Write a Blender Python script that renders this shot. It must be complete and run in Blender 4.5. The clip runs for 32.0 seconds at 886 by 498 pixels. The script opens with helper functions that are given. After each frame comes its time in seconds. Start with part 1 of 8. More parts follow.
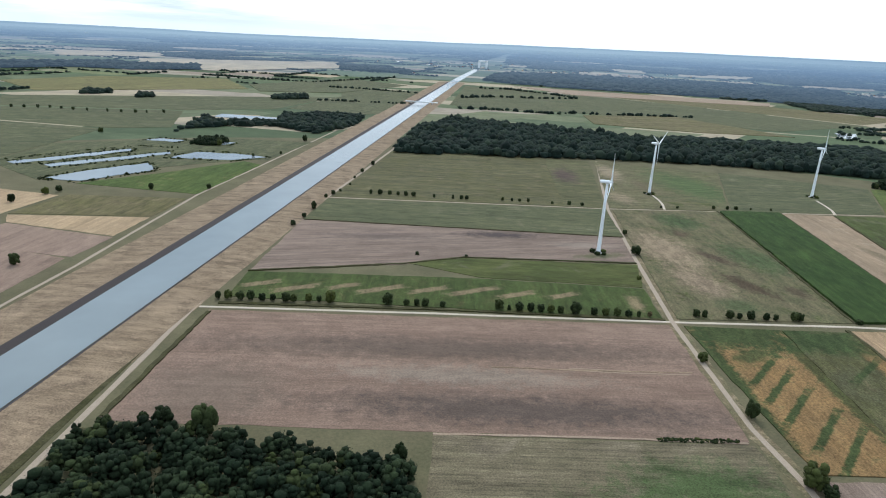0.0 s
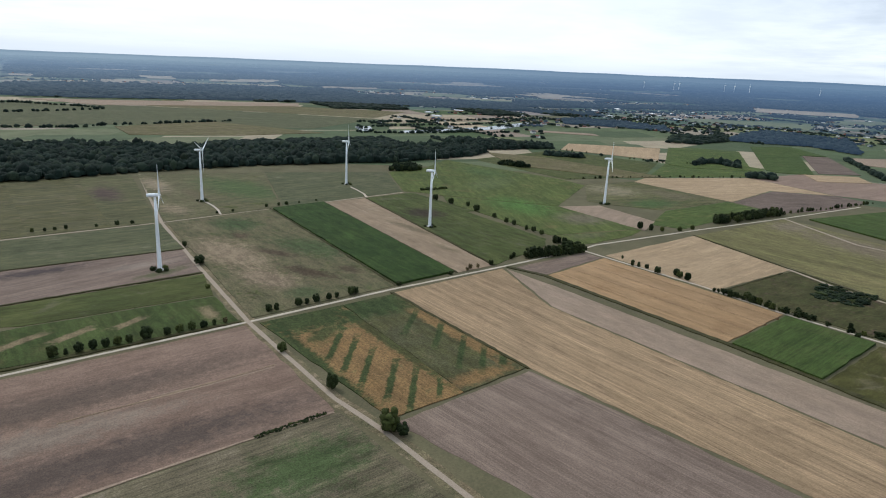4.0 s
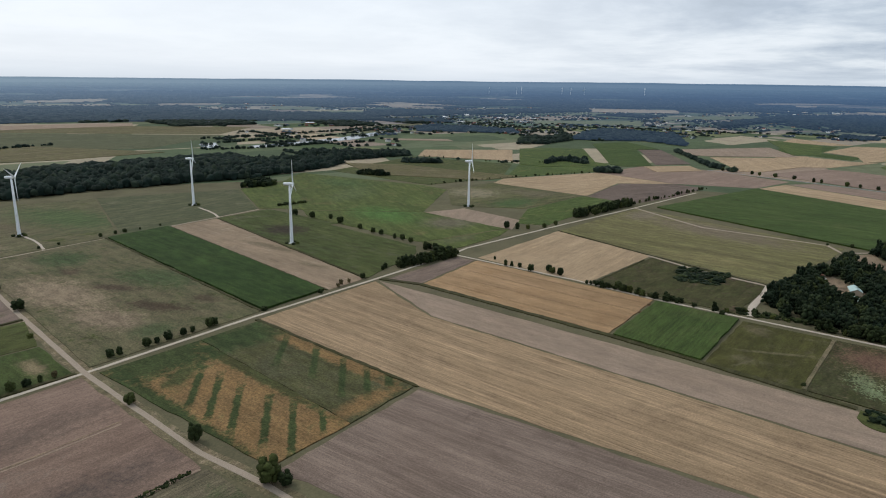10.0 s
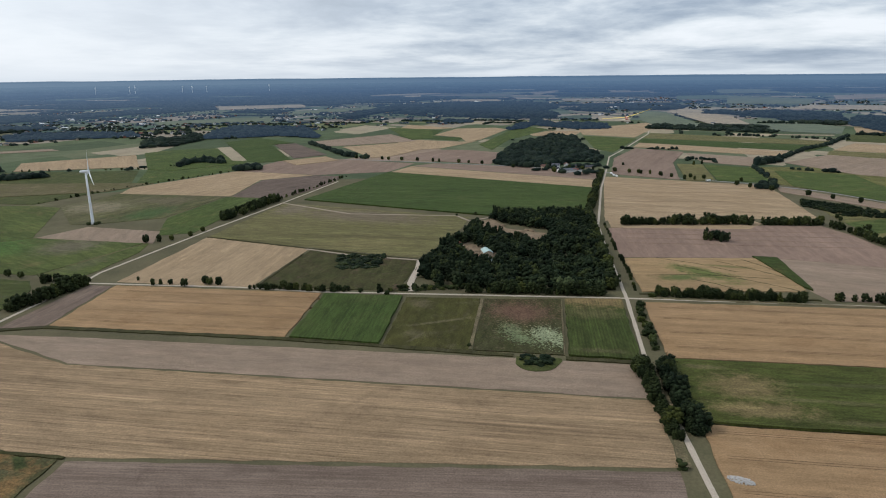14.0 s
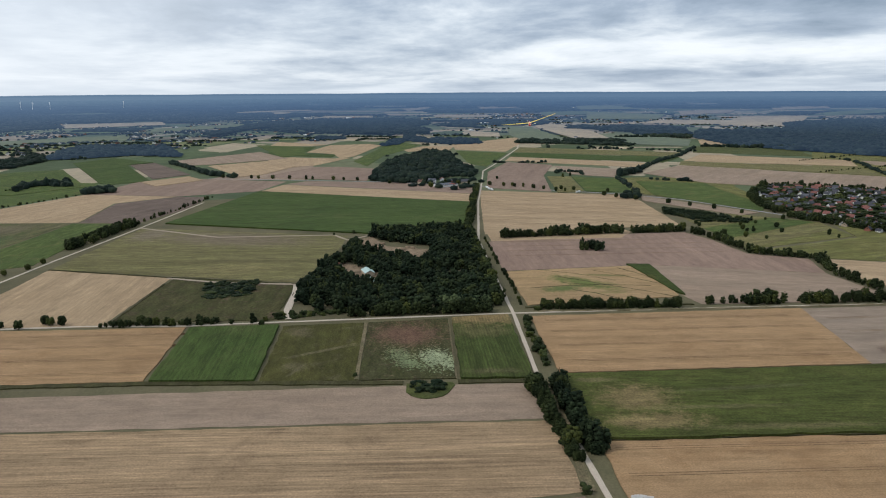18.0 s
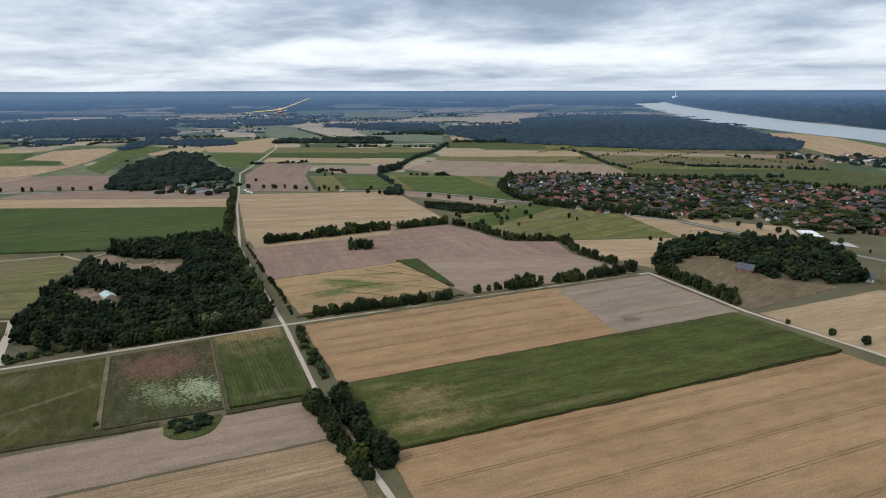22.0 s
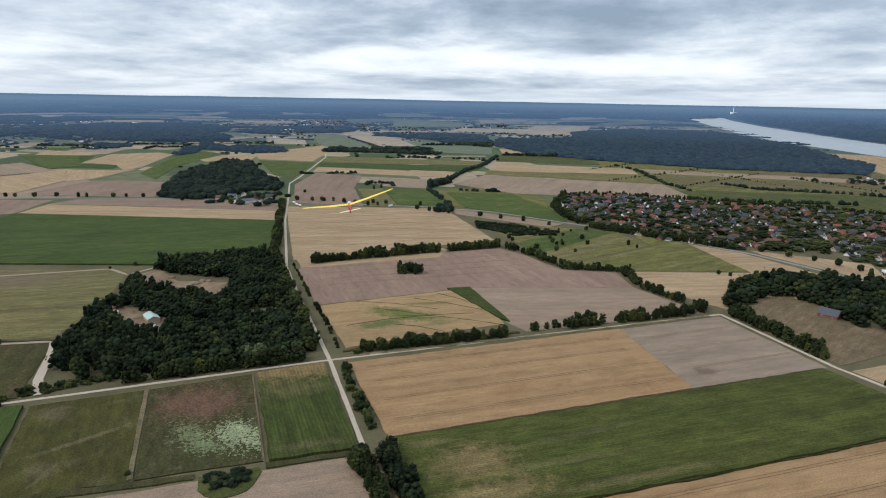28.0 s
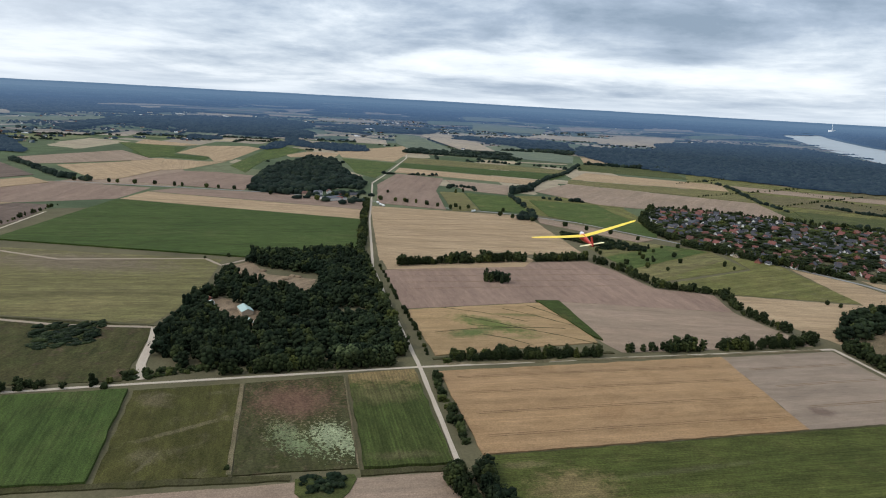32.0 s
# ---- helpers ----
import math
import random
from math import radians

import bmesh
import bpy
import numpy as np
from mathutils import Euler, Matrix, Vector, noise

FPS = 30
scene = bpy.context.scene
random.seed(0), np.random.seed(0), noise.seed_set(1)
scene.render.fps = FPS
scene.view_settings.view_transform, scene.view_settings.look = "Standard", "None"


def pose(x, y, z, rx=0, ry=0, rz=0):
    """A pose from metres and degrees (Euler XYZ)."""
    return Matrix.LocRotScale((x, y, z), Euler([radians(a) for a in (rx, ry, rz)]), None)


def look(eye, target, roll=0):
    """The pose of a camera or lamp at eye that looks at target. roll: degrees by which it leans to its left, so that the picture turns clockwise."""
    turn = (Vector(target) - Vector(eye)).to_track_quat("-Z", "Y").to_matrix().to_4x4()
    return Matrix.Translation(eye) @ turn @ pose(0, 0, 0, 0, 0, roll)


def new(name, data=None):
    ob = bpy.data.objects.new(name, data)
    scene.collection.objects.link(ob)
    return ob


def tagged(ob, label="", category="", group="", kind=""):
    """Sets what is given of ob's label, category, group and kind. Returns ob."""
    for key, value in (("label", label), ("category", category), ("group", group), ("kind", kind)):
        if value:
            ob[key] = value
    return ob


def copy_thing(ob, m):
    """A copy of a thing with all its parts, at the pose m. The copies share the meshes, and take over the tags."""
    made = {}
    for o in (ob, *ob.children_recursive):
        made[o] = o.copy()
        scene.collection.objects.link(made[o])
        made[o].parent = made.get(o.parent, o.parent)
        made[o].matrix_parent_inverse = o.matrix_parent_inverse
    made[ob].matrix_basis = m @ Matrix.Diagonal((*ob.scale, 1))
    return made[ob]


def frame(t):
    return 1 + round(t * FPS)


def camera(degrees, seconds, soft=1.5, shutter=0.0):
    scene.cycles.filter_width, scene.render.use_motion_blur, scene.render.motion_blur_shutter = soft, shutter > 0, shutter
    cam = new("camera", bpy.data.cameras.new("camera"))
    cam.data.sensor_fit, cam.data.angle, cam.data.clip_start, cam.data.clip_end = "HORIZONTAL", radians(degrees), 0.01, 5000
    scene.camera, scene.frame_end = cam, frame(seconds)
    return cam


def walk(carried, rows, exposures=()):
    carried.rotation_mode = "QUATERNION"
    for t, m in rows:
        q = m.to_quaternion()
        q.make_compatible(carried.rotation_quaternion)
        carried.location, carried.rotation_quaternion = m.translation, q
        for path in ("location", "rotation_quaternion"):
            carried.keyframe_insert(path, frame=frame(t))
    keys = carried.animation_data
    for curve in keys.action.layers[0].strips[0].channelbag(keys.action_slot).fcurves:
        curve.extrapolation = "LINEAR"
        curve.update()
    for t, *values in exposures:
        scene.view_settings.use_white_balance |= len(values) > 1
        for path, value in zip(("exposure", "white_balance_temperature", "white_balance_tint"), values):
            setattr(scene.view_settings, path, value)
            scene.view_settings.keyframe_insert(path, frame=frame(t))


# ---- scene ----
cam = camera(68.41, 32.0, soft=1.05)
PATH = [
    (0.0, pose(0.00, 0.00, 176.49, 72.129, -3.058, 2.085)),
    (0.5, pose(-0.40, -0.61, 176.75, 72.477, -3.462, -2.912)),
    (1.0, pose(1.67, -2.11, 177.10, 72.838, -3.538, -6.283)),
    (1.5, pose(2.87, -3.49, 177.44, 73.273, -3.583, -13.176)),
    (2.0, pose(2.65, -4.55, 177.81, 73.645, -3.545, -18.649)),
    (2.5, pose(3.55, -5.63, 177.96, 73.891, -3.237, -24.313)),
    (3.0, pose(3.32, -6.13, 178.30, 74.270, -3.326, -31.495)),
    (3.5, pose(2.86, -5.78, 178.67, 74.395, -2.978, -35.826)),
    (5.5, pose(1.37, -3.17, 175.99, 74.765, -2.502, -36.578)),
    (6.0, pose(2.48, -2.07, 175.33, 74.773, -2.343, -34.889)),
    (6.5, pose(3.36, 0.53, 174.46, 74.846, -2.202, -33.566)),
    (7.0, pose(5.07, 3.37, 173.13, 74.991, -2.046, -33.009)),
    (7.5, pose(7.44, 6.33, 171.99, 75.080, -1.851, -33.118)),
    (8.0, pose(10.17, 7.97, 171.66, 75.126, -1.615, -35.598)),
    (8.5, pose(11.92, 10.51, 171.54, 75.248, -1.372, -43.560)),
    (9.0, pose(13.15, 15.46, 170.32, 75.519, -1.256, -47.006)),
    (9.5, pose(15.68, 20.05, 169.72, 75.708, -1.155, -48.459)),
    (10.0, pose(18.46, 23.22, 169.91, 75.864, -0.974, -49.217)),
    (10.5, pose(21.72, 27.01, 169.55, 76.026, -0.864, -50.864)),
    (11.0, pose(25.22, 30.26, 168.89, 76.274, -0.700, -53.498)),
    (11.5, pose(29.06, 32.69, 167.48, 76.316, -0.361, -57.942)),
    (12.0, pose(32.04, 35.52, 167.35, 76.173, -0.037, -62.902)),
    (12.5, pose(34.72, 37.92, 166.96, 76.077, 0.145, -66.977)),
    (13.0, pose(36.94, 39.46, 166.68, 75.979, 0.335, -71.060)),
    (13.5, pose(38.53, 40.83, 165.83, 75.826, 0.469, -76.221)),
    (14.0, pose(39.97, 42.19, 164.82, 75.722, 0.563, -80.605)),
    (14.5, pose(41.63, 43.90, 164.20, 75.875, 0.512, -82.536)),
    (15.0, pose(43.96, 44.79, 163.47, 76.031, 0.531, -83.416)),
    (15.5, pose(47.73, 44.86, 162.64, 76.236, 0.519, -84.755)),
    (17.5, pose(61.50, 47.92, 161.97, 77.033, 0.538, -89.347)),
    (18.0, pose(64.71, 47.28, 161.47, 77.041, 0.503, -91.607)),
    (18.5, pose(67.91, 45.83, 160.80, 77.068, 0.996, -96.087)),
    (19.0, pose(70.54, 44.46, 160.43, 76.796, 1.234, -101.724)),
    (19.5, pose(73.43, 44.06, 160.59, 76.432, 1.412, -108.245)),
    (20.0, pose(76.23, 44.69, 160.35, 76.221, 1.330, -110.786)),
    (20.5, pose(79.38, 44.31, 159.73, 76.195, 1.118, -111.638)),
    (21.0, pose(82.83, 43.57, 159.27, 76.381, 0.967, -112.169)),
    (21.5, pose(86.03, 42.64, 158.92, 76.586, 0.723, -112.228)),
    (22.0, pose(90.01, 42.22, 158.18, 76.816, 0.520, -112.299)),
    (22.5, pose(94.86, 41.58, 157.52, 77.022, 0.326, -112.410)),
    (23.0, pose(99.12, 41.19, 157.23, 77.186, 0.119, -112.457)),
    (23.5, pose(103.70, 40.90, 156.72, 77.515, 0.019, -112.188)),
    (24.0, pose(109.10, 40.45, 157.00, 77.722, -0.303, -109.198)),
    (24.5, pose(112.82, 40.08, 158.69, 77.714, -0.369, -108.778)),
    (25.0, pose(115.47, 39.70, 160.64, 77.718, -0.417, -108.645)),
    (25.5, pose(117.84, 39.38, 161.89, 77.540, -0.352, -108.611)),
    (27.5, pose(124.54, 38.68, 168.12, 77.549, -0.429, -108.417)),
    (28.0, pose(126.02, 39.09, 169.18, 77.518, -0.672, -108.156)),
    (28.5, pose(127.79, 39.46, 170.73, 77.600, -1.138, -106.847)),
    (29.0, pose(128.89, 40.40, 171.67, 77.561, -1.611, -106.305)),
    (29.5, pose(130.26, 41.60, 171.60, 77.561, -2.043, -106.107)),
    (30.0, pose(131.47, 44.29, 171.35, 77.606, -2.211, -106.132)),
    (30.5, pose(132.82, 46.43, 171.73, 77.432, -2.022, -106.469)),
    (31.0, pose(134.29, 48.27, 172.00, 77.535, -1.847, -106.978)),
    (31.5, pose(136.86, 50.66, 171.58, 77.769, -2.027, -107.009)),
    (32.0, pose(142.14, 55.52, 169.93, 77.652, -2.827, -101.545)),
]
walk(cam, PATH, exposures=((0.0, 0.84, 5950, 8), (2.0, 0.62, 6000, 9), (6.0, 0.36, 6200, 11), (12.0, 0.19, 6300, 11), (18.0, 0.30, 6300, 11), (32.0, 0.41, 6300, 11)))

# ---------------------------------------------------------------- daylight
EYE = Vector((70.0, 30.0, 0.0))
# level land reaches to FAR; beyond it the sheet is drawn in towards RIM and climbs to eye height
FAR, RIM, EYE_Z = 3000.0, 4800.0, 163.0
SUN_TURN, SUN_HEIGHT = radians(-8), radians(48)

world = bpy.data.worlds.new("overcast_sky")
scene.world = world
world.use_nodes = True
wt = world.node_tree
wt.nodes.clear()


def wnode(kind, **values):
    n = wt.nodes.new(kind)
    for k, v in values.items():
        n.inputs[k].default_value = v
    return n


def wmath(op, a, b=None):
    n = wt.nodes.new("ShaderNodeMath")
    n.operation = op
    for i, v in enumerate((a, b)):
        if v is None:
            continue
        if isinstance(v, (int, float)):
            n.inputs[i].default_value = v
        else:
            wt.links.new(v, n.inputs[i])
    return n.outputs[0]


def wmix(fac, a, b):
    n = wt.nodes.new("ShaderNodeMix")
    n.data_type = "RGBA"
    for sock, v in ((n.inputs[0], fac), (n.inputs[6], a), (n.inputs[7], b)):
        if isinstance(v, (int, float)):
            sock.default_value = v
        elif isinstance(v, tuple):
            sock.default_value = (*v, 1)
        else:
            wt.links.new(v, sock)
    return n.outputs[2]


def wramp(fac, stops):
    n = wt.nodes.new("ShaderNodeValToRGB")
    r = n.color_ramp
    while len(r.elements) < len(stops):
        r.elements.new(0.5)
    for e, (p, c) in zip(r.elements, stops):
        e.position, e.color = p, (*c, 1) if isinstance(c, tuple) else (c, c, c, 1)
    wt.links.new(fac, n.inputs[0])
    return n.outputs[0]


sky = wt.nodes.new("ShaderNodeTexSky")
sky.sky_type = "NISHITA"
sky.sun_disc = False
sky.sun_elevation, sky.sun_rotation = SUN_HEIGHT, SUN_TURN
sky.dust_density = 3.0
tc = wt.nodes.new("ShaderNodeTexCoord")
sep = wt.nodes.new("ShaderNodeSeparateXYZ")
wt.links.new(tc.outputs["Generated"], sep.inputs[0])
# banks of cloud: lumps that shrink towards the rim of the sky
height = wmath("LOGARITHM", wmath("ADD", wmath("MAXIMUM", sep.outputs[2], 0.0), 0.035), math.e)
bank = wt.nodes.new("ShaderNodeCombineXYZ")
wt.links.new(wmath("MULTIPLY", sep.outputs[0], 3.3), bank.inputs[0])
wt.links.new(wmath("MULTIPLY", sep.outputs[1], 3.3), bank.inputs[1])
wt.links.new(wmath("MULTIPLY", height, 1.9), bank.inputs[2])
clouds = wnode("ShaderNodeTexNoise", Scale=1.25, Detail=9.0, Roughness=0.60, Distortion=0.15)
wt.links.new(bank.outputs[0], clouds.inputs["Vector"])
# heavier grey deck overhead, a bright break low down, haze at the rim
tall = wramp(sep.outputs[2], ((0.0, 0.46), (0.035, 0.54), (0.060, 0.58), (0.085, 0.47), (0.13, 0.37), (0.30, 0.44), (1.0, 0.50)))
cover = wmath("ADD", wmath("MULTIPLY", wmath("SUBTRACT", clouds.outputs[0], 0.5), 1.1), tall)
deck = wramp(cover, ((0.22, (0.25, 0.32, 0.40)), (0.38, (0.39, 0.465, 0.555)), (0.50, (0.58, 0.65, 0.715)), (0.60, (0.77, 0.825, 0.86)), (0.72, (0.90, 0.94, 0.965))))
# thin and glaring on the sun's side
GLARE = radians(30)
toward = wmath("ADD", wmath("MULTIPLY", sep.outputs[0], math.sin(GLARE)), wmath("MULTIPLY", sep.outputs[1], math.cos(GLARE)))
thin = wramp(wmath("ADD", wmath("MULTIPLY", toward, 0.5), 0.5), ((0.80, 0.0), (0.99, 0.85)))
deck = wmix(thin, deck, (0.90, 0.945, 0.975))
low = wramp(sep.outputs[2], ((0.0, 0.75), (0.03, 0.0)))
deck = wmix(low, deck, (0.66, 0.73, 0.79))
# an overcast dome is brighter overhead than low down
lift = wt.nodes.new("ShaderNodeMix")
lift.data_type = "RGBA"
lift.blend_type = "MULTIPLY"
lift.inputs[0].default_value = 1.0
wt.links.new(deck, lift.inputs[6])
wt.links.new(wramp(sep.outputs[2], ((0.0, 0.80), (0.20, 0.82), (0.55, 1.0), (1.0, 1.0))), lift.inputs[7])
deck = lift.outputs[2]
blue = wt.nodes.new("ShaderNodeMix")
blue.data_type = "RGBA"
blue.blend_type = "MULTIPLY"
blue.inputs[0].default_value = 1.0
wt.links.new(sky.outputs[0], blue.inputs[6])
blue.inputs[7].default_value = (0.1, 0.1, 0.1, 1)
both = wmix(0.92, blue.outputs[2], deck)
bg = wnode("ShaderNodeBackground", Strength=1.12)
wt.links.new(both, bg.inputs[0])
wo = wt.nodes.new("ShaderNodeOutputWorld")
wt.links.new(bg.outputs[0], wo.inputs[0])

sun = new("sun", bpy.data.lights.new("sun", "SUN"))
sun.data.energy, sun.data.angle, sun.data.color = 1.25, radians(14), (1.0, 0.95, 0.88)
sun.matrix_world = look((0, 0, 500), (-math.sin(SUN_TURN) * 500 * math.cos(SUN_HEIGHT), -math.cos(SUN_TURN) * 500 * math.cos(SUN_HEIGHT), 500 - 500 * math.sin(SUN_HEIGHT)))


# ---------------------------------------------------------------- materials
class Mat:
    """A small builder for node materials."""

    def __init__(self, name, rough=0.9, metal=0.0, spec=0.2):
        self.m = bpy.data.materials.new(name)
        self.m.use_nodes = True
        self.t = self.m.node_tree
        self.b = self.t.nodes["Principled BSDF"]
        self.b.inputs["Roughness"].default_value = rough
        self.b.inputs["Metallic"].default_value = metal
        self.b.inputs["Specular IOR Level"].default_value = spec
        self._co = None

    def link(self, a, b):
        self.t.links.new(a, b)

    def co(self, kind="Object"):
        n = self.t.nodes.new("ShaderNodeTexCoord")
        return n.outputs[kind]

    def world(self):
        return self.t.nodes.new("ShaderNodeNewGeometry").outputs["Position"]

    def mapped(self, co, scale=(1, 1, 1), rot=0.0, loc=(0, 0, 0)):
        n = self.t.nodes.new("ShaderNodeMapping")
        n.inputs["Scale"].default_value = scale
        n.inputs["Rotation"].default_value = (0, 0, rot)
        n.inputs["Location"].default_value = loc
        self.link(co, n.inputs[0])
        return n.outputs[0]

    def noise(self, co, scale, detail=4.0, rough=0.55, distort=0.0):
        n = self.t.nodes.new("ShaderNodeTexNoise")
        n.inputs["Scale"].default_value = scale
        n.inputs["Detail"].default_value = detail
        n.inputs["Roughness"].default_value = rough
        n.inputs["Distortion"].default_value = distort
        self.link(co, n.inputs["Vector"])
        return n.outputs[0]

    def wave(self, co, scale, distort=1.0, axis="Y"):
        n = self.t.nodes.new("ShaderNodeTexWave")
        n.bands_direction = axis
        n.inputs["Scale"].default_value = scale
        n.inputs["Distortion"].default_value = distort
        n.inputs["Detail"].default_value = 3
        n.inputs["Detail Scale"].default_value = 0.3
        self.link(co, n.inputs[0])
        return n.outputs["Fac"] if "Fac" in n.outputs else n.outputs[1]

    def voronoi(self, co, scale, metric="EUCLIDEAN", random_=1.0, out="Color"):
        n = self.t.nodes.new("ShaderNodeTexVoronoi")
        n.distance = metric
        n.inputs["Scale"].default_value = scale
        n.inputs["Randomness"].default_value = random_
        self.link(co, n.inputs["Vector"])
        return n.outputs[out]

    def ramp(self, fac, stops, smooth=False):
        n = self.t.nodes.new("ShaderNodeValToRGB")
        r = n.color_ramp
        if smooth == "constant":
            r.interpolation = "CONSTANT"
        while len(r.elements) < len(stops):
            r.elements.new(0.5)
        for e, (p, c) in zip(r.elements, stops):
            e.position, e.color = p, (*c, 1) if isinstance(c, tuple) else (c, c, c, 1)
        self.link(fac, n.inputs[0])
        return n.outputs[0]

    def mix(self, fac, a, b, mode="MIX"):
        n = self.t.nodes.new("ShaderNodeMix")
        n.data_type = "RGBA"
        n.blend_type = mode
        for sock, v in ((n.inputs[0], fac), (n.inputs[6], a), (n.inputs[7], b)):
            if isinstance(v, (int, float)):
                sock.default_value = v
            elif isinstance(v, tuple):
                sock.default_value = (*v, 1)
            else:
                self.link(v, sock)
        return n.outputs[2]

    def math(self, op, a, b=0.0, clamp=False):
        n = self.t.nodes.new("ShaderNodeMath")
        n.operation = op
        n.use_clamp = clamp
        for i, v in enumerate((a, b)):
            if isinstance(v, (int, float)):
                n.inputs[i].default_value = v
            else:
                self.link(v, n.inputs[i])
        return n.outputs[0]

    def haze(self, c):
        """Paints the air's haze as glow over a darkened colour; it thickens beyond three kilometres with the true
        distance that the sheet stands for.
        """
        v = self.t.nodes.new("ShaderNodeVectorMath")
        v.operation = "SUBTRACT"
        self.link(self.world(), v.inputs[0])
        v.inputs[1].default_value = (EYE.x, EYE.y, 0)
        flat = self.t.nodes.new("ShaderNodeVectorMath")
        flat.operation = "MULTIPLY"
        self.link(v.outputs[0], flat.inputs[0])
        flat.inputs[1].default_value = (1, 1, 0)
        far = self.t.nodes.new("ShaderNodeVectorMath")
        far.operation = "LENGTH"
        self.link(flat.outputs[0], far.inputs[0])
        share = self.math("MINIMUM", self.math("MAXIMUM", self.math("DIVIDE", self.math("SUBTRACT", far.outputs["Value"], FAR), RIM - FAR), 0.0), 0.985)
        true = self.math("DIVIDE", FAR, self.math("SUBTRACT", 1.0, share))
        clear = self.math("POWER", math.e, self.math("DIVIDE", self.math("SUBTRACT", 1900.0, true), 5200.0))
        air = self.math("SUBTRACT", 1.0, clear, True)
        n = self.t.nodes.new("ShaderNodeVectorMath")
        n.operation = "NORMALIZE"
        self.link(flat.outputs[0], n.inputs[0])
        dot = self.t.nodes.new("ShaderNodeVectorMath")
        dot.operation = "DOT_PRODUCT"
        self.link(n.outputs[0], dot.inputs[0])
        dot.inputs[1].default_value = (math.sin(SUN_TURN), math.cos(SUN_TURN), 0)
        # the painted haze glows brighter towards the sun
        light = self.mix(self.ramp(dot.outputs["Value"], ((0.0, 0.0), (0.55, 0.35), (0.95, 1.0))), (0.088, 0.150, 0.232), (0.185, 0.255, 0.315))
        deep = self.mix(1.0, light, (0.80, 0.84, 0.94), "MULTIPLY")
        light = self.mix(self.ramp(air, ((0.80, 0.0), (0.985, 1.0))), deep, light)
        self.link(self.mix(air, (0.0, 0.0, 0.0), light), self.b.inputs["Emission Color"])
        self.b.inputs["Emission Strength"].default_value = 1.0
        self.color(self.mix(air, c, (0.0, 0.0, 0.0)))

    def random(self):
        return self.t.nodes.new("ShaderNodeObjectInfo").outputs["Random"]

    def island(self):
        return self.t.nodes.new("ShaderNodeNewGeometry").outputs["Random Per Island"]

    def color(self, c):
        if isinstance(c, tuple):
            self.b.inputs["Base Color"].default_value = (*c, 1)
        else:
            self.link(c, self.b.inputs["Base Color"])
        return self

    def bump(self, height, strength=0.4, distance=0.3):
        n = self.t.nodes.new("ShaderNodeBump")
        n.inputs["Strength"].default_value = strength
        n.inputs["Distance"].default_value = distance
        self.link(height, n.inputs["Height"])
        self.link(n.outputs[0], self.b.inputs["Normal"])
        return self


def shade(c, k):
    return tuple(v * k for v in c)


def leafy(c):
    """Green growth in late summer: drier, with little blue."""
    return (c[0] * 1.14, c[1], c[2] * 0.78) if c[1] > c[0] else c


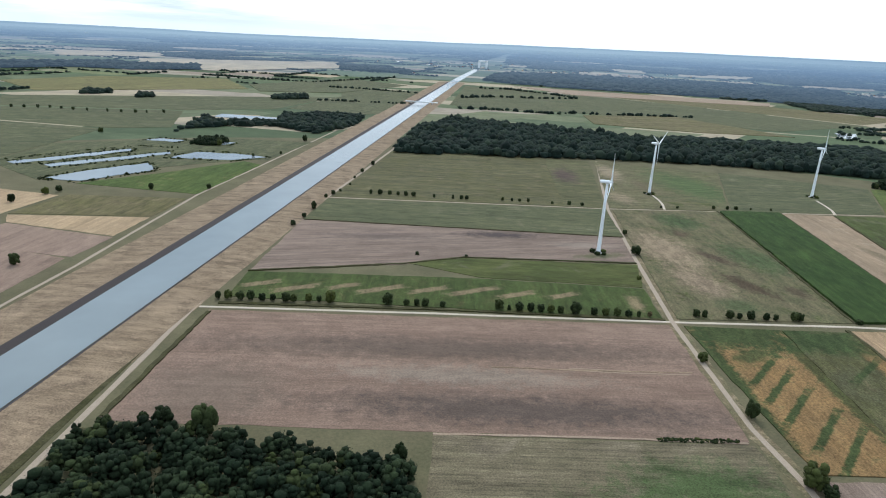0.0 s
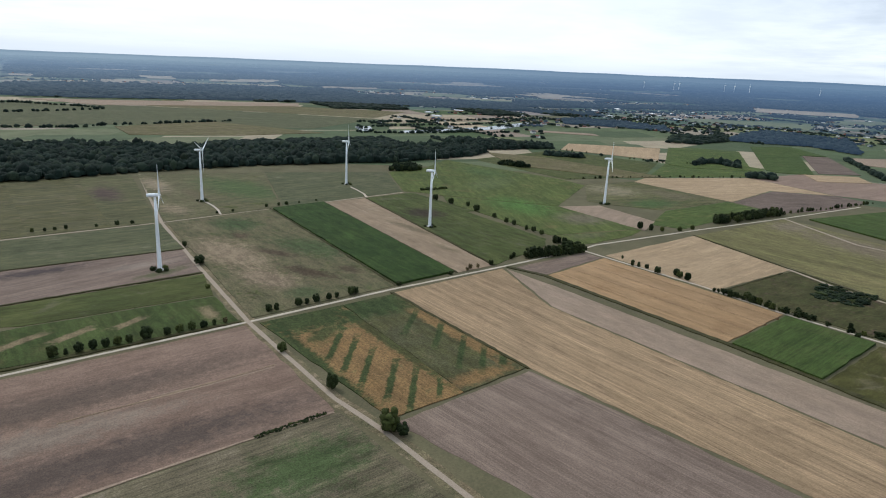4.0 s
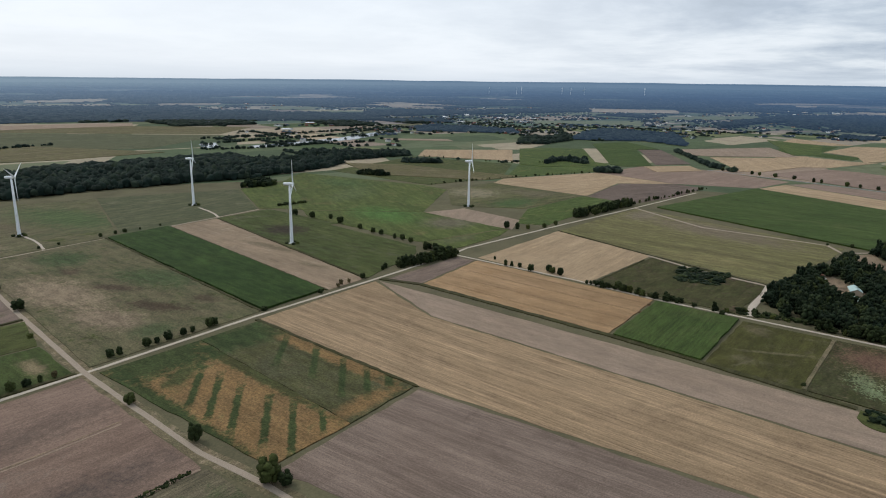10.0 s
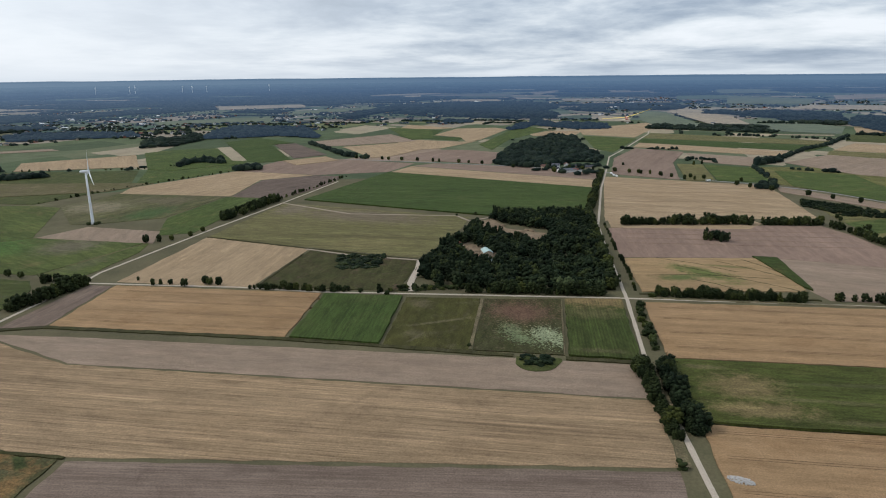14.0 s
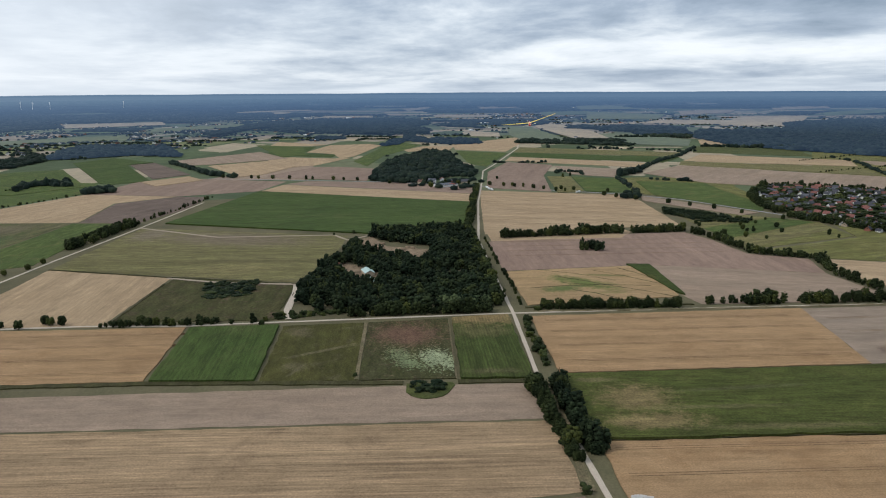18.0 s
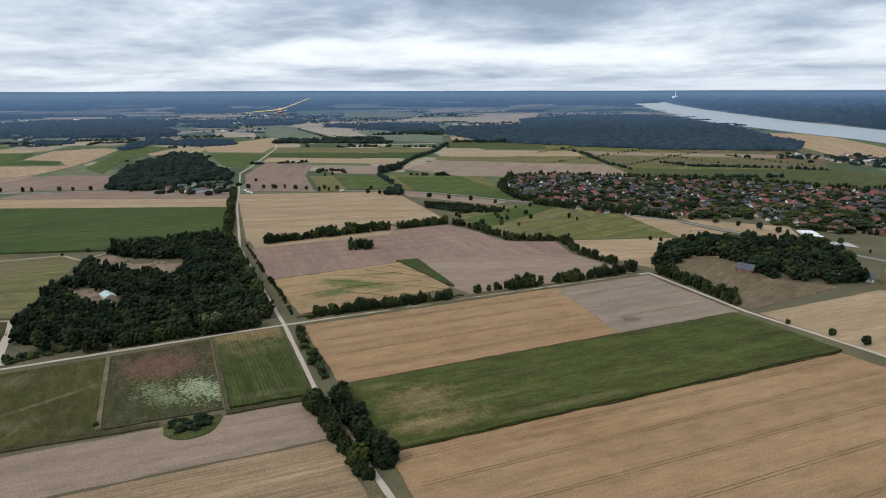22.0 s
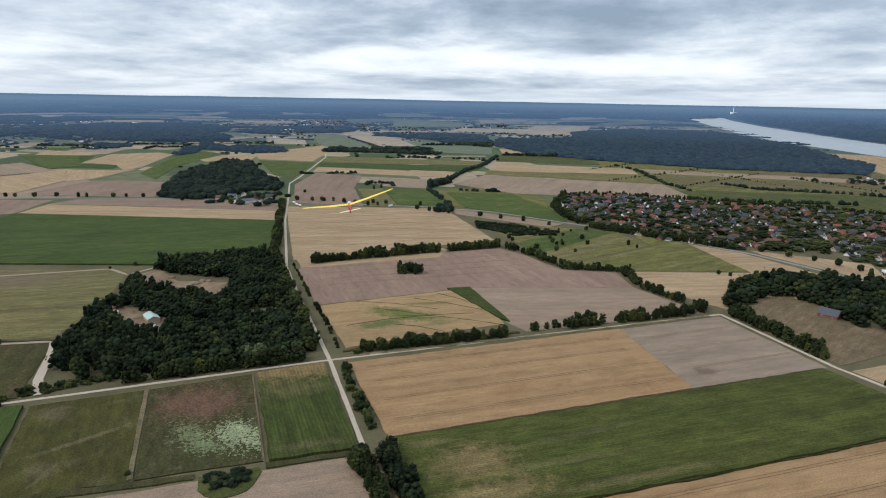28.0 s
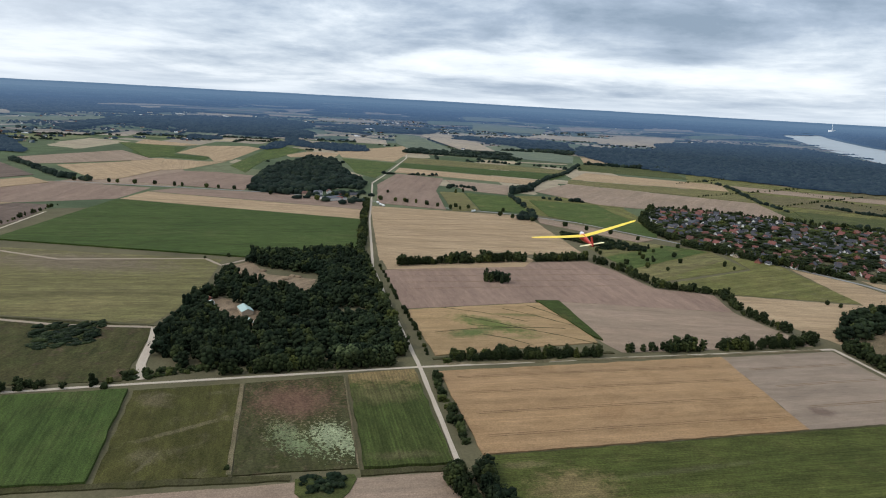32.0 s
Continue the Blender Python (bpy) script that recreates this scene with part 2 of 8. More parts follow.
def crop(name, main, second, patch=45.0, rows=0.0, row_dark=0.25, tram=0.0, streak=0.0, third=None, fine=1.2, marks=(), grainy=1.0, mottle=0.95):
    """A field surface: two tones in broad patches, fine grain, rows of plants along x and wheel tracks. marks: growth of another tone, as (x, y, half length, half width, turn, colour, strength, is it a strip)."""
    m = Mat(name, rough=0.95, spec=0.1)
    main, second, third = (leafy(t) if t else t for t in (main, second, third))
    co = m.co()
    shift = m.t.nodes.new("ShaderNodeVectorMath")
    shift.operation = "ADD"
    rnd = m.math("MULTIPLY", m.random(), 977.0)
    m.link(co, shift.inputs[0])
    m.link(rnd, shift.inputs[1])
    co2 = shift.outputs[0]
    broad = m.noise(co2, 1.0 / patch, 8.0, 0.72, 0.4)
    c = m.mix(m.ramp(broad, ((0.36, 0.0), (0.64, 1.0))), main, second)
    if third:
        spots = m.noise(m.mapped(co2, (1, 1, 1), 0.0, (300, 90, 0)), 1.7 / patch, 8.0, 0.74, 0.6)
        c = m.mix(m.ramp(spots, ((0.54, 0.0), (0.66, 1.0))), c, third)
    if streak:
        lines = m.noise(m.mapped(co2, (0.007, 0.42, 1)), 1.0, 5.0, 0.72)
        lines = m.ramp(lines, ((0.32, 0.0), (0.68, 1.0)))
        c = m.mix(streak, c, m.mix(lines, shade(main, 0.45), shade(main, 1.5)), "MIX")
        wide = m.noise(m.mapped(co2, (0.0035, 0.060, 1)), 1.0, 4.0, 0.65)
        c = m.mix(min(0.9, 0.35 + streak), c, m.ramp(wide, ((0.34, 0.74), (0.66, 1.22))), "MULTIPLY")
        close = m.noise(m.mapped(co2, (0.018, 1.1, 1)), 1.0, 3.0, 0.6)
        c = m.mix(min(1.0, streak * 1.6), c, m.ramp(close, ((0.35, 0.62), (0.65, 1.30))), "MULTIPLY")
    if marks:
        place = m.world()
        fray = m.math("ADD", m.math("MULTIPLY", m.noise(place, 0.13, 8.0, 0.8), 2.0), -1.0)
    for mx, my, ra, rb, turn, tone, much, strip in marks:
        mp = m.t.nodes.new("ShaderNodeMapping")
        mp.vector_type = "TEXTURE"
        mp.inputs["Location"].default_value = (mx, my, 0)
        mp.inputs["Rotation"].default_value = (0, 0, radians(turn))
        mp.inputs["Scale"].default_value = (ra, rb, 1e4)
        m.link(place, mp.inputs[0])
        if strip == 1:
            ab = m.t.nodes.new("ShaderNodeVectorMath")
            ab.operation = "ABSOLUTE"
            m.link(mp.outputs[0], ab.inputs[0])
            sx = m.t.nodes.new("ShaderNodeSeparateXYZ")
            m.link(ab.outputs[0], sx.inputs[0])
            far = m.math("MAXIMUM", sx.outputs[0], sx.outputs[1])
        else:
            ln = m.t.nodes.new("ShaderNodeVectorMath")
            ln.operation = "LENGTH"
            m.link(mp.outputs[0], ln.inputs[0])
            far = ln.outputs["Value"]
        flecks = m.math("ADD", m.math("MULTIPLY", m.noise(place, 0.55, 5.0, 0.75), 2.0), -1.0) if strip == 2 else fray
        far = m.math("ADD", far, m.math("MULTIPLY", flecks, 4.2 if strip == 2 else 1.15 if strip else 1.3))
        c = m.mix(m.math("MULTIPLY", m.ramp(far, ((0.70, 1.0), (0.98, 0.0)) if strip == 2 else ((0.55, 1.0), (1.30, 0.0)) if strip else ((0.35, 1.0), (1.35, 0.0))), much), c, tone)
    grain = m.noise(co2, fine, 4.0, 0.7)
    c = m.mix(grainy, c, m.ramp(grain, ((0.25, 0.40), (0.75, 1.45))), "MULTIPLY")
    mid = m.noise(m.mapped(co2, (0.05, 0.16, 0.16)), 1.0, 5.0, 0.7)
    c = m.mix(mottle, c, m.ramp(mid, ((0.3, 0.62), (0.7, 1.32))), "MULTIPLY")
    if rows:
        w = m.wave(co, 0.314 / rows, 1.2)
        c = m.mix(row_dark, c, m.ramp(w, ((0.2, 0.25), (0.8, 1.3))), "MULTIPLY")
    if tram:
        w = m.wave(co, 0.314 / tram, 0.15)
        c = m.mix(m.ramp(w, ((0.955, 0.0), (0.976, 0.62), (0.992, 0.0))), c, shade(second, 0.50))
    m.color(c)
    m.bump(grain, 0.5, 0.35)
    return m.m


CALM = dict(grainy=0.65, mottle=0.48)
CROP = {
    "plough": crop("ploughed_soil", (0.198, 0.137, 0.102), (0.231, 0.164, 0.124), 110, streak=0.14, **CALM),
    "bare": crop("smooth_bare_soil", (0.220, 0.148, 0.111), (0.250, 0.172, 0.130), 120, streak=0.10, **CALM),
    "plough_dark": crop("dark_ploughed_soil", (0.116, 0.085, 0.066), (0.152, 0.111, 0.087), 60, streak=0.16, third=(0.085, 0.063, 0.051), **CALM),
    "harrow": crop("harrowed_pale_soil", (0.234, 0.170, 0.120), (0.266, 0.198, 0.144), 110, streak=0.09, **CALM),
    "chalky": crop("dry_grey_soil", (0.156, 0.113, 0.086), (0.202, 0.150, 0.116), 60, streak=0.24, third=(0.133, 0.097, 0.076), **CALM),
    "stubble": crop("wheat_stubble", (0.302, 0.213, 0.126), (0.348, 0.251, 0.153), 80, streak=0.16, **CALM),
    "straw": crop("cut_straw_swaths", (0.256, 0.175, 0.101), (0.302, 0.213, 0.128), 80, streak=0.42, third=(0.213, 0.147, 0.089), **CALM),
    "wheat": crop("ripe_wheat", (0.272, 0.171, 0.087), (0.302, 0.195, 0.105), 100, streak=0.12, third=(0.248, 0.151, 0.076), **CALM),
    "maize": crop("green_maize", (0.034, 0.056, 0.017), (0.050, 0.073, 0.023), 40, rows=1.6, row_dark=0.5, streak=0.22, third=(0.076, 0.078, 0.030)),
    "maize_dark": crop("dark_green_maize", (0.024, 0.050, 0.015), (0.036, 0.066, 0.020), 50, rows=1.6, row_dark=0.4, streak=0.22),
    "lush": crop("lush_green_crop", (0.037, 0.066, 0.020), (0.050, 0.081, 0.026), 90, rows=3.0, row_dark=0.10, streak=0.15, third=(0.060, 0.084, 0.032)),
    "meadow": crop("meadow_grass", (0.048, 0.065, 0.025), (0.070, 0.085, 0.034), 55, streak=0.16, third=(0.104, 0.098, 0.053)),
    "meadow_bright": crop("bright_meadow_grass", (0.046, 0.076, 0.025), (0.070, 0.104, 0.034), 60, streak=0.16, third=(0.104, 0.112, 0.052)),
    # sunward haze put into the colour: greyer and bluer than meadow_grass
    "dull": crop("haze_dulled_pasture", (0.064, 0.078, 0.050), (0.082, 0.094, 0.060), 70, streak=0.14, third=(0.118, 0.112, 0.066)),
    "pasture": crop("dry_pasture", (0.127, 0.104, 0.054), (0.080, 0.086, 0.038), 45, streak=0.22, third=(0.172, 0.131, 0.078)),
    "weeds": crop("tall_weeds", (0.053, 0.054, 0.027), (0.038, 0.046, 0.019), 22, third=(0.077, 0.050, 0.033), fine=0.6),
    "yellow": crop("yellowing_rape_stubble", (0.128, 0.118, 0.046), (0.164, 0.137, 0.058), 60, streak=0.30, third=(0.114, 0.092, 0.050)),
    "verge": crop("dry_verge_grass", (0.172, 0.131, 0.078), (0.100, 0.094, 0.048), 14, third=(0.218, 0.167, 0.109)),
    "sand": crop("sandy_bank_grass", (0.192, 0.139, 0.089), (0.234, 0.171, 0.113), 35, streak=0.15, third=(0.125, 0.092, 0.060)),
    "ditch": crop("ditch_grass", (0.036, 0.040, 0.017), (0.060, 0.054, 0.026), 14),
    "track_line": crop("pressed_straw", (0.156, 0.100, 0.053), (0.192, 0.125, 0.070), 14),
    "dry_grass": crop("browned_meadow", (0.156, 0.113, 0.068), (0.123, 0.098, 0.054), 30, streak=0.12, third=(0.183, 0.133, 0.083)),
}


def track_material(name, a, b):
    m = Mat(name, rough=0.95)
    co = m.world()
    n = m.noise(co, 0.25, 5.0, 0.65)
    f = m.noise(co, 2.2, 3.0, 0.6)
    c = m.mix(n, a, b)
    c = m.mix(0.5, c, m.ramp(f, ((0.3, 0.6), (0.7, 1.25))), "MULTIPLY")
    m.color(c).bump(f, 0.4, 0.1)
    return m.m


GRAVEL = track_material("pale_gravel_track", (0.36, 0.300, 0.235), (0.46, 0.39, 0.31))
DIRT = track_material("sandy_dirt_track", (0.250, 0.196, 0.142), (0.32, 0.258, 0.195))
ASPHALT = track_material("worn_asphalt", (0.19, 0.185, 0.18), (0.24, 0.235, 0.225))


def land_material(name, hazy=False):
    """Open country: grass near by, and farther off a patchwork of plots in green, straw and soil."""
    m = Mat(name, rough=0.95, spec=0.1)
    co = m.world()
    uv = m.t.nodes.new("ShaderNodeUVMap")
    uv.uv_map = "map_km"
    far = uv.outputs[0]
    plots = m.voronoi(m.mapped(far, (1 / 0.34, 1 / 0.16, 0), 0.30), 1.0, "CHEBYCHEV", 0.8)
    sepc = m.t.nodes.new("ShaderNodeSeparateColor")
    m.link(plots, sepc.inputs[0])
    kinds = m.ramp(sepc.outputs[0], ((0.0, (0.060, 0.080, 0.040)), (0.22, (0.085, 0.105, 0.052)), (0.36, (0.120, 0.128, 0.070)), (0.48, (0.072, 0.096, 0.046)),
                                     (0.58, (0.290, 0.240, 0.165)), (0.72, (0.100, 0.115, 0.062)), (0.84, (0.245, 0.205, 0.155)), (0.94, (0.075, 0.096, 0.050))), "constant")
    n = m.noise(co, 0.02, 6.0, 0.65)
    f = m.noise(co, 0.6, 4.0, 0.65)
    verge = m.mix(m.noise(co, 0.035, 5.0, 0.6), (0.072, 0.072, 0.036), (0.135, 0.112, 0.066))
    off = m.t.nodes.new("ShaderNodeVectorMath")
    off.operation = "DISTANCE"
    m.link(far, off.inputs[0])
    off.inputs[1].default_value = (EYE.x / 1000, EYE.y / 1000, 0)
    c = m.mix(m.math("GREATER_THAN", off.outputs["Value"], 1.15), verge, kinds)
    c = m.mix(0.6, c, m.ramp(n, ((0.3, 0.62), (0.7, 1.3))), "MULTIPLY")
    c = m.mix(0.5, c, m.ramp(f, ((0.3, 0.6), (0.7, 1.3))), "MULTIPLY")
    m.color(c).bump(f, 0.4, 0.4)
    # far ground glows with painted haze
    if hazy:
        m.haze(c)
    return m.m


def plots_material(name, hazy=False):
    """Plots of the plain, each in the crop that its tone names."""
    m = Mat(name, rough=0.95, spec=0.1)
    at = m.t.nodes.new("ShaderNodeAttribute")
    at.attribute_name = "tone"
    co = m.world()
    c = m.ramp(at.outputs["Fac"], ((0.0, (0.330, 0.262, 0.172)), (0.15, (0.262, 0.205, 0.142)), (0.30, (0.205, 0.160, 0.122)), (0.40, (0.230, 0.205, 0.110)), (0.50, (0.125, 0.135, 0.062)),
                                   (0.62, (0.082, 0.104, 0.044)), (0.74, (0.052, 0.078, 0.030)), (0.84, (0.100, 0.095, 0.056)), (0.93, (0.036, 0.058, 0.021))), "constant")
    broad = m.noise(co, 0.014, 6.0, 0.7)
    lines = m.noise(m.mapped(co, (0.006, 0.10, 1), 0.35), 1.0, 4.0, 0.65)
    f = m.noise(co, 0.4, 4.0, 0.7)
    c = m.mix(0.7, c, m.ramp(broad, ((0.3, 0.68), (0.7, 1.28))), "MULTIPLY")
    c = m.mix(0.6, c, m.ramp(lines, ((0.3, 0.72), (0.7, 1.25))), "MULTIPLY")
    c = m.mix(0.5, c, m.ramp(f, ((0.3, 0.65), (0.7, 1.3))), "MULTIPLY")
    m.color(c).bump(f, 0.4, 0.4)
    # haze painted over the far plots as emission
    if hazy:
        m.haze(c)
    return m.m


PLOTS = plots_material("plots_of_the_plain")
FAR_PLOTS = plots_material("far_plots_painted_haze", True)
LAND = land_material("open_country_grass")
FAR_LAND = land_material("distant_plain_painted_haze", True)


def foliage(name, dark, light, warm=(1.35, 1.2, 0.85), hazy=False):
    """Leaves: each plant has its own tone, each leaf mass a shade of it."""
    m = Mat(name, rough=0.9, spec=0.08)
    at = m.t.nodes.new("ShaderNodeAttribute")
    at.attribute_name = "tone"
    tone = m.math("FRACT", m.math("ADD", at.outputs["Fac"], m.random()))
    co = m.world()
    n = m.noise(co, 1.1, 4.0, 0.65)
    big = m.noise(co, 0.03, 3.0, 0.55)
    c = m.mix(m.ramp(tone, ((0.0, 0.0), (0.55, 0.35), (0.85, 0.75), (1.0, 1.0))), dark, light)
    c = m.mix(0.6, c, m.ramp(m.island(), ((0.0, 0.6), (1.0, 1.35))), "MULTIPLY")
    c = m.mix(0.8, c, m.ramp(n, ((0.3, 0.55), (0.75, 1.35))), "MULTIPLY")
    c = m.mix(0.7, c, m.ramp(big, ((0.3, 0.7), (0.7, 1.3))), "MULTIPLY")
    c = m.mix(m.ramp(tone, ((0.80, 0.0), (0.97, 0.8))), c, m.mix(1.0, c, warm, "MULTIPLY"))
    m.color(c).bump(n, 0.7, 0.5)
    # far crowns take the painted haze glow
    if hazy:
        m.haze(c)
    return m.m


LEAF = foliage("broad_leaves", (0.014, 0.021, 0.008), (0.046, 0.058, 0.020))
# base tones already haze-blue, beneath the painted haze
FARWOOD = foliage("distant_canopy_painted_haze", (0.010, 0.017, 0.015), (0.021, 0.030, 0.025), (1.1, 1.1, 1.0), True)
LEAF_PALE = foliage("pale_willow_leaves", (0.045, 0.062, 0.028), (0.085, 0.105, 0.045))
# distance haze put into the leaf colour: bluer than forest_canopy
CANOPY = foliage("haze_blued_canopy", (0.009, 0.017, 0.013), (0.024, 0.035, 0.024), (1.15, 1.1, 0.95))
WOODS = foliage("forest_canopy", (0.009, 0.016, 0.008), (0.032, 0.044, 0.019))
DRYLEAF = foliage("browned_leaves", (0.075, 0.060, 0.028), (0.110, 0.085, 0.040))


def plain(name, c, rough=0.6, metal=0.0, wear=0.25, scale=3.0, spec=0.4):
    m = Mat(name, rough, metal, spec)
    n = m.noise(m.co(), scale, 5.0, 0.65)
    m.color(m.mix(wear, c, m.mix(n, shade(c, 0.55), shade(c, 1.3))))
    return m.m


BARK = plain("bark", (0.055, 0.045, 0.035), 0.9, wear=0.6, scale=4)
WHITE = plain("white_tower_paint", (0.78, 0.79, 0.79), 0.45, wear=0.12, scale=0.3)
CONCRETE = plain("pale_concrete", (0.42, 0.40, 0.37), 0.9, wear=0.4, scale=1.0)
STONE = plain("dark_stone_revetment", (0.030, 0.023, 0.021), 0.9, wear=0.6, scale=0.7)


def water_material(name, tint, rough):
    m = Mat(name, rough=rough, spec=0.5)
    m.b.inputs["IOR"].default_value = 1.333
    co = m.world()
    n = m.noise(m.mapped(co, (1, 0.4, 1)), 0.5, 5.0, 0.6)
    big = m.noise(co, 0.02, 3.0)
    m.color(m.mix(big, tint, shade(tint, 1.35)))
    m.bump(n, 0.10, 0.15)
    return m.m


WATER = water_material("canal_water", (0.120, 0.140, 0.145), 0.15)
# silty grey, lightened in base colour to stand in for reflected sky
RIVER = water_material("silty_sky_pale_water", (0.26, 0.29, 0.31), 0.5)


# ---------------------------------------------------------------- mesh helpers
def part(name, bm, material, parent=None, label="", smooth=False):
    """Links a bmesh as one mesh object, under a thing or a part."""
    me = bpy.data.meshes.new(name)
    if smooth:
        for f in bm.faces:
            f.smooth = True
    bm.to_mesh(me)
    bm.free()
    me.materials.append(material)
    ob = new(name, me)
    if parent is not None:
        ob.parent = parent
    if label:
        ob["label"] = label
    return ob


def thing(name, m, label, category, group="", kind=""):
    ob = new(name)
    ob.empty_display_size = 1.0
    ob.matrix_basis = m
    return tagged(ob, label, category, group, kind)


def mesh_from(name, verts, faces, material, smooth=False):
    me = bpy.data.meshes.new(name)
    me.from_pydata(verts, [], faces)
    me.materials.append(material)
    if smooth:
        me.shade_smooth()
    me.update()
    return me


def edge_points(a, b, step, wobble, rnd):
    """Points from a towards b, a little off the straight line, as worn field edges are."""
    a, b = Vector(a), Vector(b)
    n = max(1, int((b - a).length / step))
    side = Vector((-(b - a).y, (b - a).x)).normalized() if n > 1 else Vector((0, 0))
    return [a + (b - a) * (i / n) + side * (rnd.uniform(-wobble, wobble) if 0 < i < n else 0) for i in range(n)]


FIELD_COUNT = [0]
FAR_CORNERS = []


def field(name, corners, material, label, height=0.12, along=None, wobble=0.7, category="field"):
    """One plot: a low slab with its crop's height; local x runs along its rows."""
    FIELD_COUNT[0] += 1
    if max(math.hypot(*p) for p in corners) > 1250:
        FAR_CORNERS.append(corners)
    rnd = random.Random(FIELD_COUNT[0])
    c = Vector((sum(p[0] for p in corners), sum(p[1] for p in corners))) / len(corners)
    d = Vector(along) if along else Vector(corners[1]) - Vector(corners[0])
    turn = math.atan2(d.y, d.x)
    ring = []
    for i, p in enumerate(corners):
        ring += edge_points(p, corners[(i + 1) % len(corners)], 9.0, wobble, rnd)
    inv = Matrix.Rotation(-turn, 2)
    loc = [inv @ (p - c) for p in ring]
    z = height + 0.004 * (FIELD_COUNT[0] % 9)
    bm = bmesh.new()
    top = [bm.verts.new((p.x, p.y, z)) for p in loc]
    low = [bm.verts.new((p.x, p.y, -0.3)) for p in loc]
    face = bm.faces.new(top)
    n = len(top)
    for i in range(n):
        bm.faces.new((top[i], low[i], low[(i + 1) % n], top[(i + 1) % n]))
    bm.normal_update()
    if face.normal.z < 0:
        bmesh.ops.reverse_faces(bm, faces=bm.faces[:])
    bmesh.ops.triangulate(bm, faces=[face])
    ob = part(name, bm, material)
    ob.matrix_basis = Matrix.Translation((c.x, c.y, 0)) @ Matrix.Rotation(turn, 4, "Z")
    return tagged(ob, label, category, kind="structure")


def ribbon(name, points, width, material, label, z=0.2, wobble=0.25, category="road", kind="structure", step=12.0, seed=1):
    """A strip along a line of points, with slightly uneven edges."""
    rnd = random.Random(seed)
    pts = []
    for a, b in zip(points, points[1:]):
        pts += edge_points(a, b, step, 0.0, rnd)
    pts.append(Vector(points[-1]))
    bm = bmesh.new()
    rows = []
    for i, p in enumerate(pts):
        d = (pts[min(i + 1, len(pts) - 1)] - pts[max(i - 1, 0)]).normalized()
        s = Vector((-d.y, d.x))
        l, r = (width / 2 + rnd.uniform(-wobble, wobble) for _ in range(2))
        q = [(p + s * l, -0.3), (p + s * l * 0.94, z), (p - s * r * 0.94, z), (p - s * r, -0.3)]
        rows.append([bm.verts.new((v.x, v.y, h)) for v, h in q])
    for a, b in zip(rows, rows[1:]):
        for k in range(3):
            bm.faces.new((a[k], a[k + 1], b[k + 1], b[k]))
    bm.normal_update()
    ob = part(name, bm, material)
    return tagged(ob, label, category, kind=kind)


# ---------------------------------------------------------------- land
# The country is level out to FAR; from there it climbs softly to a rim that stands at eye height.


def rim_height(a):
    """The far country stands a little higher in the north-east than in the west; a is the bearing."""
    return EYE_Z - 40 + max(8.0, 14 + 62 * math.cos(a - radians(78)))


def lie(d, a=0.0):
    """Radius and height on the sheet for a place d metres away at bearing a."""
    if d <= FAR:
        return d, 0.0
    r = FAR + (RIM - FAR) * (1 - FAR / d)
    return r, EYE_Z * (1 - r / d) + (rim_height(a) - EYE_Z) * (1 - FAR / d) ** 2


def on_land(x, y):
    """Where a place of the map lies on the sheet: x, y, z and the local scale."""
    v = Vector((x - EYE.x, y - EYE.y))
    d = v.length
    r, z = lie(d, math.atan2(v.x, v.y))
    k = r / d if d > 1e-6 else 1.0
    return EYE.x + v.x * k, EYE.y + v.y * k, z, k


def ground_sheet(name, rings, material, label):
    seg = 320
    verts, uvs, faces = [], [], []
    for d in rings:
        for i in range(seg):
            a = 2 * math.pi * i / seg
            r, z = lie(d, math.pi / 2 - a)
            verts.append((EYE.x + r * math.cos(a), EYE.y + r * math.sin(a), z))
            uvs.append(((EYE.x + d * math.cos(a)) / 1000, (EYE.y + d * math.sin(a)) / 1000))
    for j in range(len(rings) - 1):
        for i in range(seg):
            p, q = j * seg + i, j * seg + (i + 1) % seg
            faces.append((p, p + seg, q + seg, q))
    me = mesh_from(name, verts, faces, material, True)
    lay = me.uv_layers.new(name="map_km")
    for loop in me.loops:
        lay.data[loop.index].uv = uvs[loop.vertex_index]
    tagged(new(name, me), label, name, kind="structure")


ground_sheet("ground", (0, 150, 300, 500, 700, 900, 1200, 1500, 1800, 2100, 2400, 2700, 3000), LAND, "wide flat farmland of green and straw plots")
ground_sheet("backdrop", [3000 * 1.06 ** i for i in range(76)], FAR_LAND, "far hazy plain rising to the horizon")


def horizon():
    """The last hazy ridge that closes the view."""
    m = Mat("far_hills_painted_haze", rough=1.0, spec=0.0)
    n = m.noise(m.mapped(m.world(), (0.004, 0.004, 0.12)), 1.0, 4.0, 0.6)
    # the ridge glows only to paint its haze
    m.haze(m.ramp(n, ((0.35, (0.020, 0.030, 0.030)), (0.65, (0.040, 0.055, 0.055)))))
    bm = bmesh.new()
    k, prev, first = 720, None, None
    for i in range(k):
        a = 2 * math.pi * i / k
        p = Vector((math.cos(a), math.sin(a), 0))
        top = rim_height(math.pi / 2 - a) + 8 + 5 * noise.noise(p * 3.1) + 3.0 * noise.noise(p * 13) + 1.0 * noise.noise(p * 90)
        pair = [bm.verts.new((*(p.xy * 4810), 40)), bm.verts.new((*(p.xy * 4810), top))]
        if prev:
            bm.faces.new((prev[0], pair[0], pair[1], prev[1]))
        else:
            first = pair
        prev = pair
    bm.faces.new((prev[0], first[0], first[1], prev[1]))
    ob = part("backdrop", bm, m.m)
    ob.location = (EYE.x, EYE.y, 0)
    tagged(ob, "hazy blue far woods and low hills", "backdrop", kind="structure")


horizon()


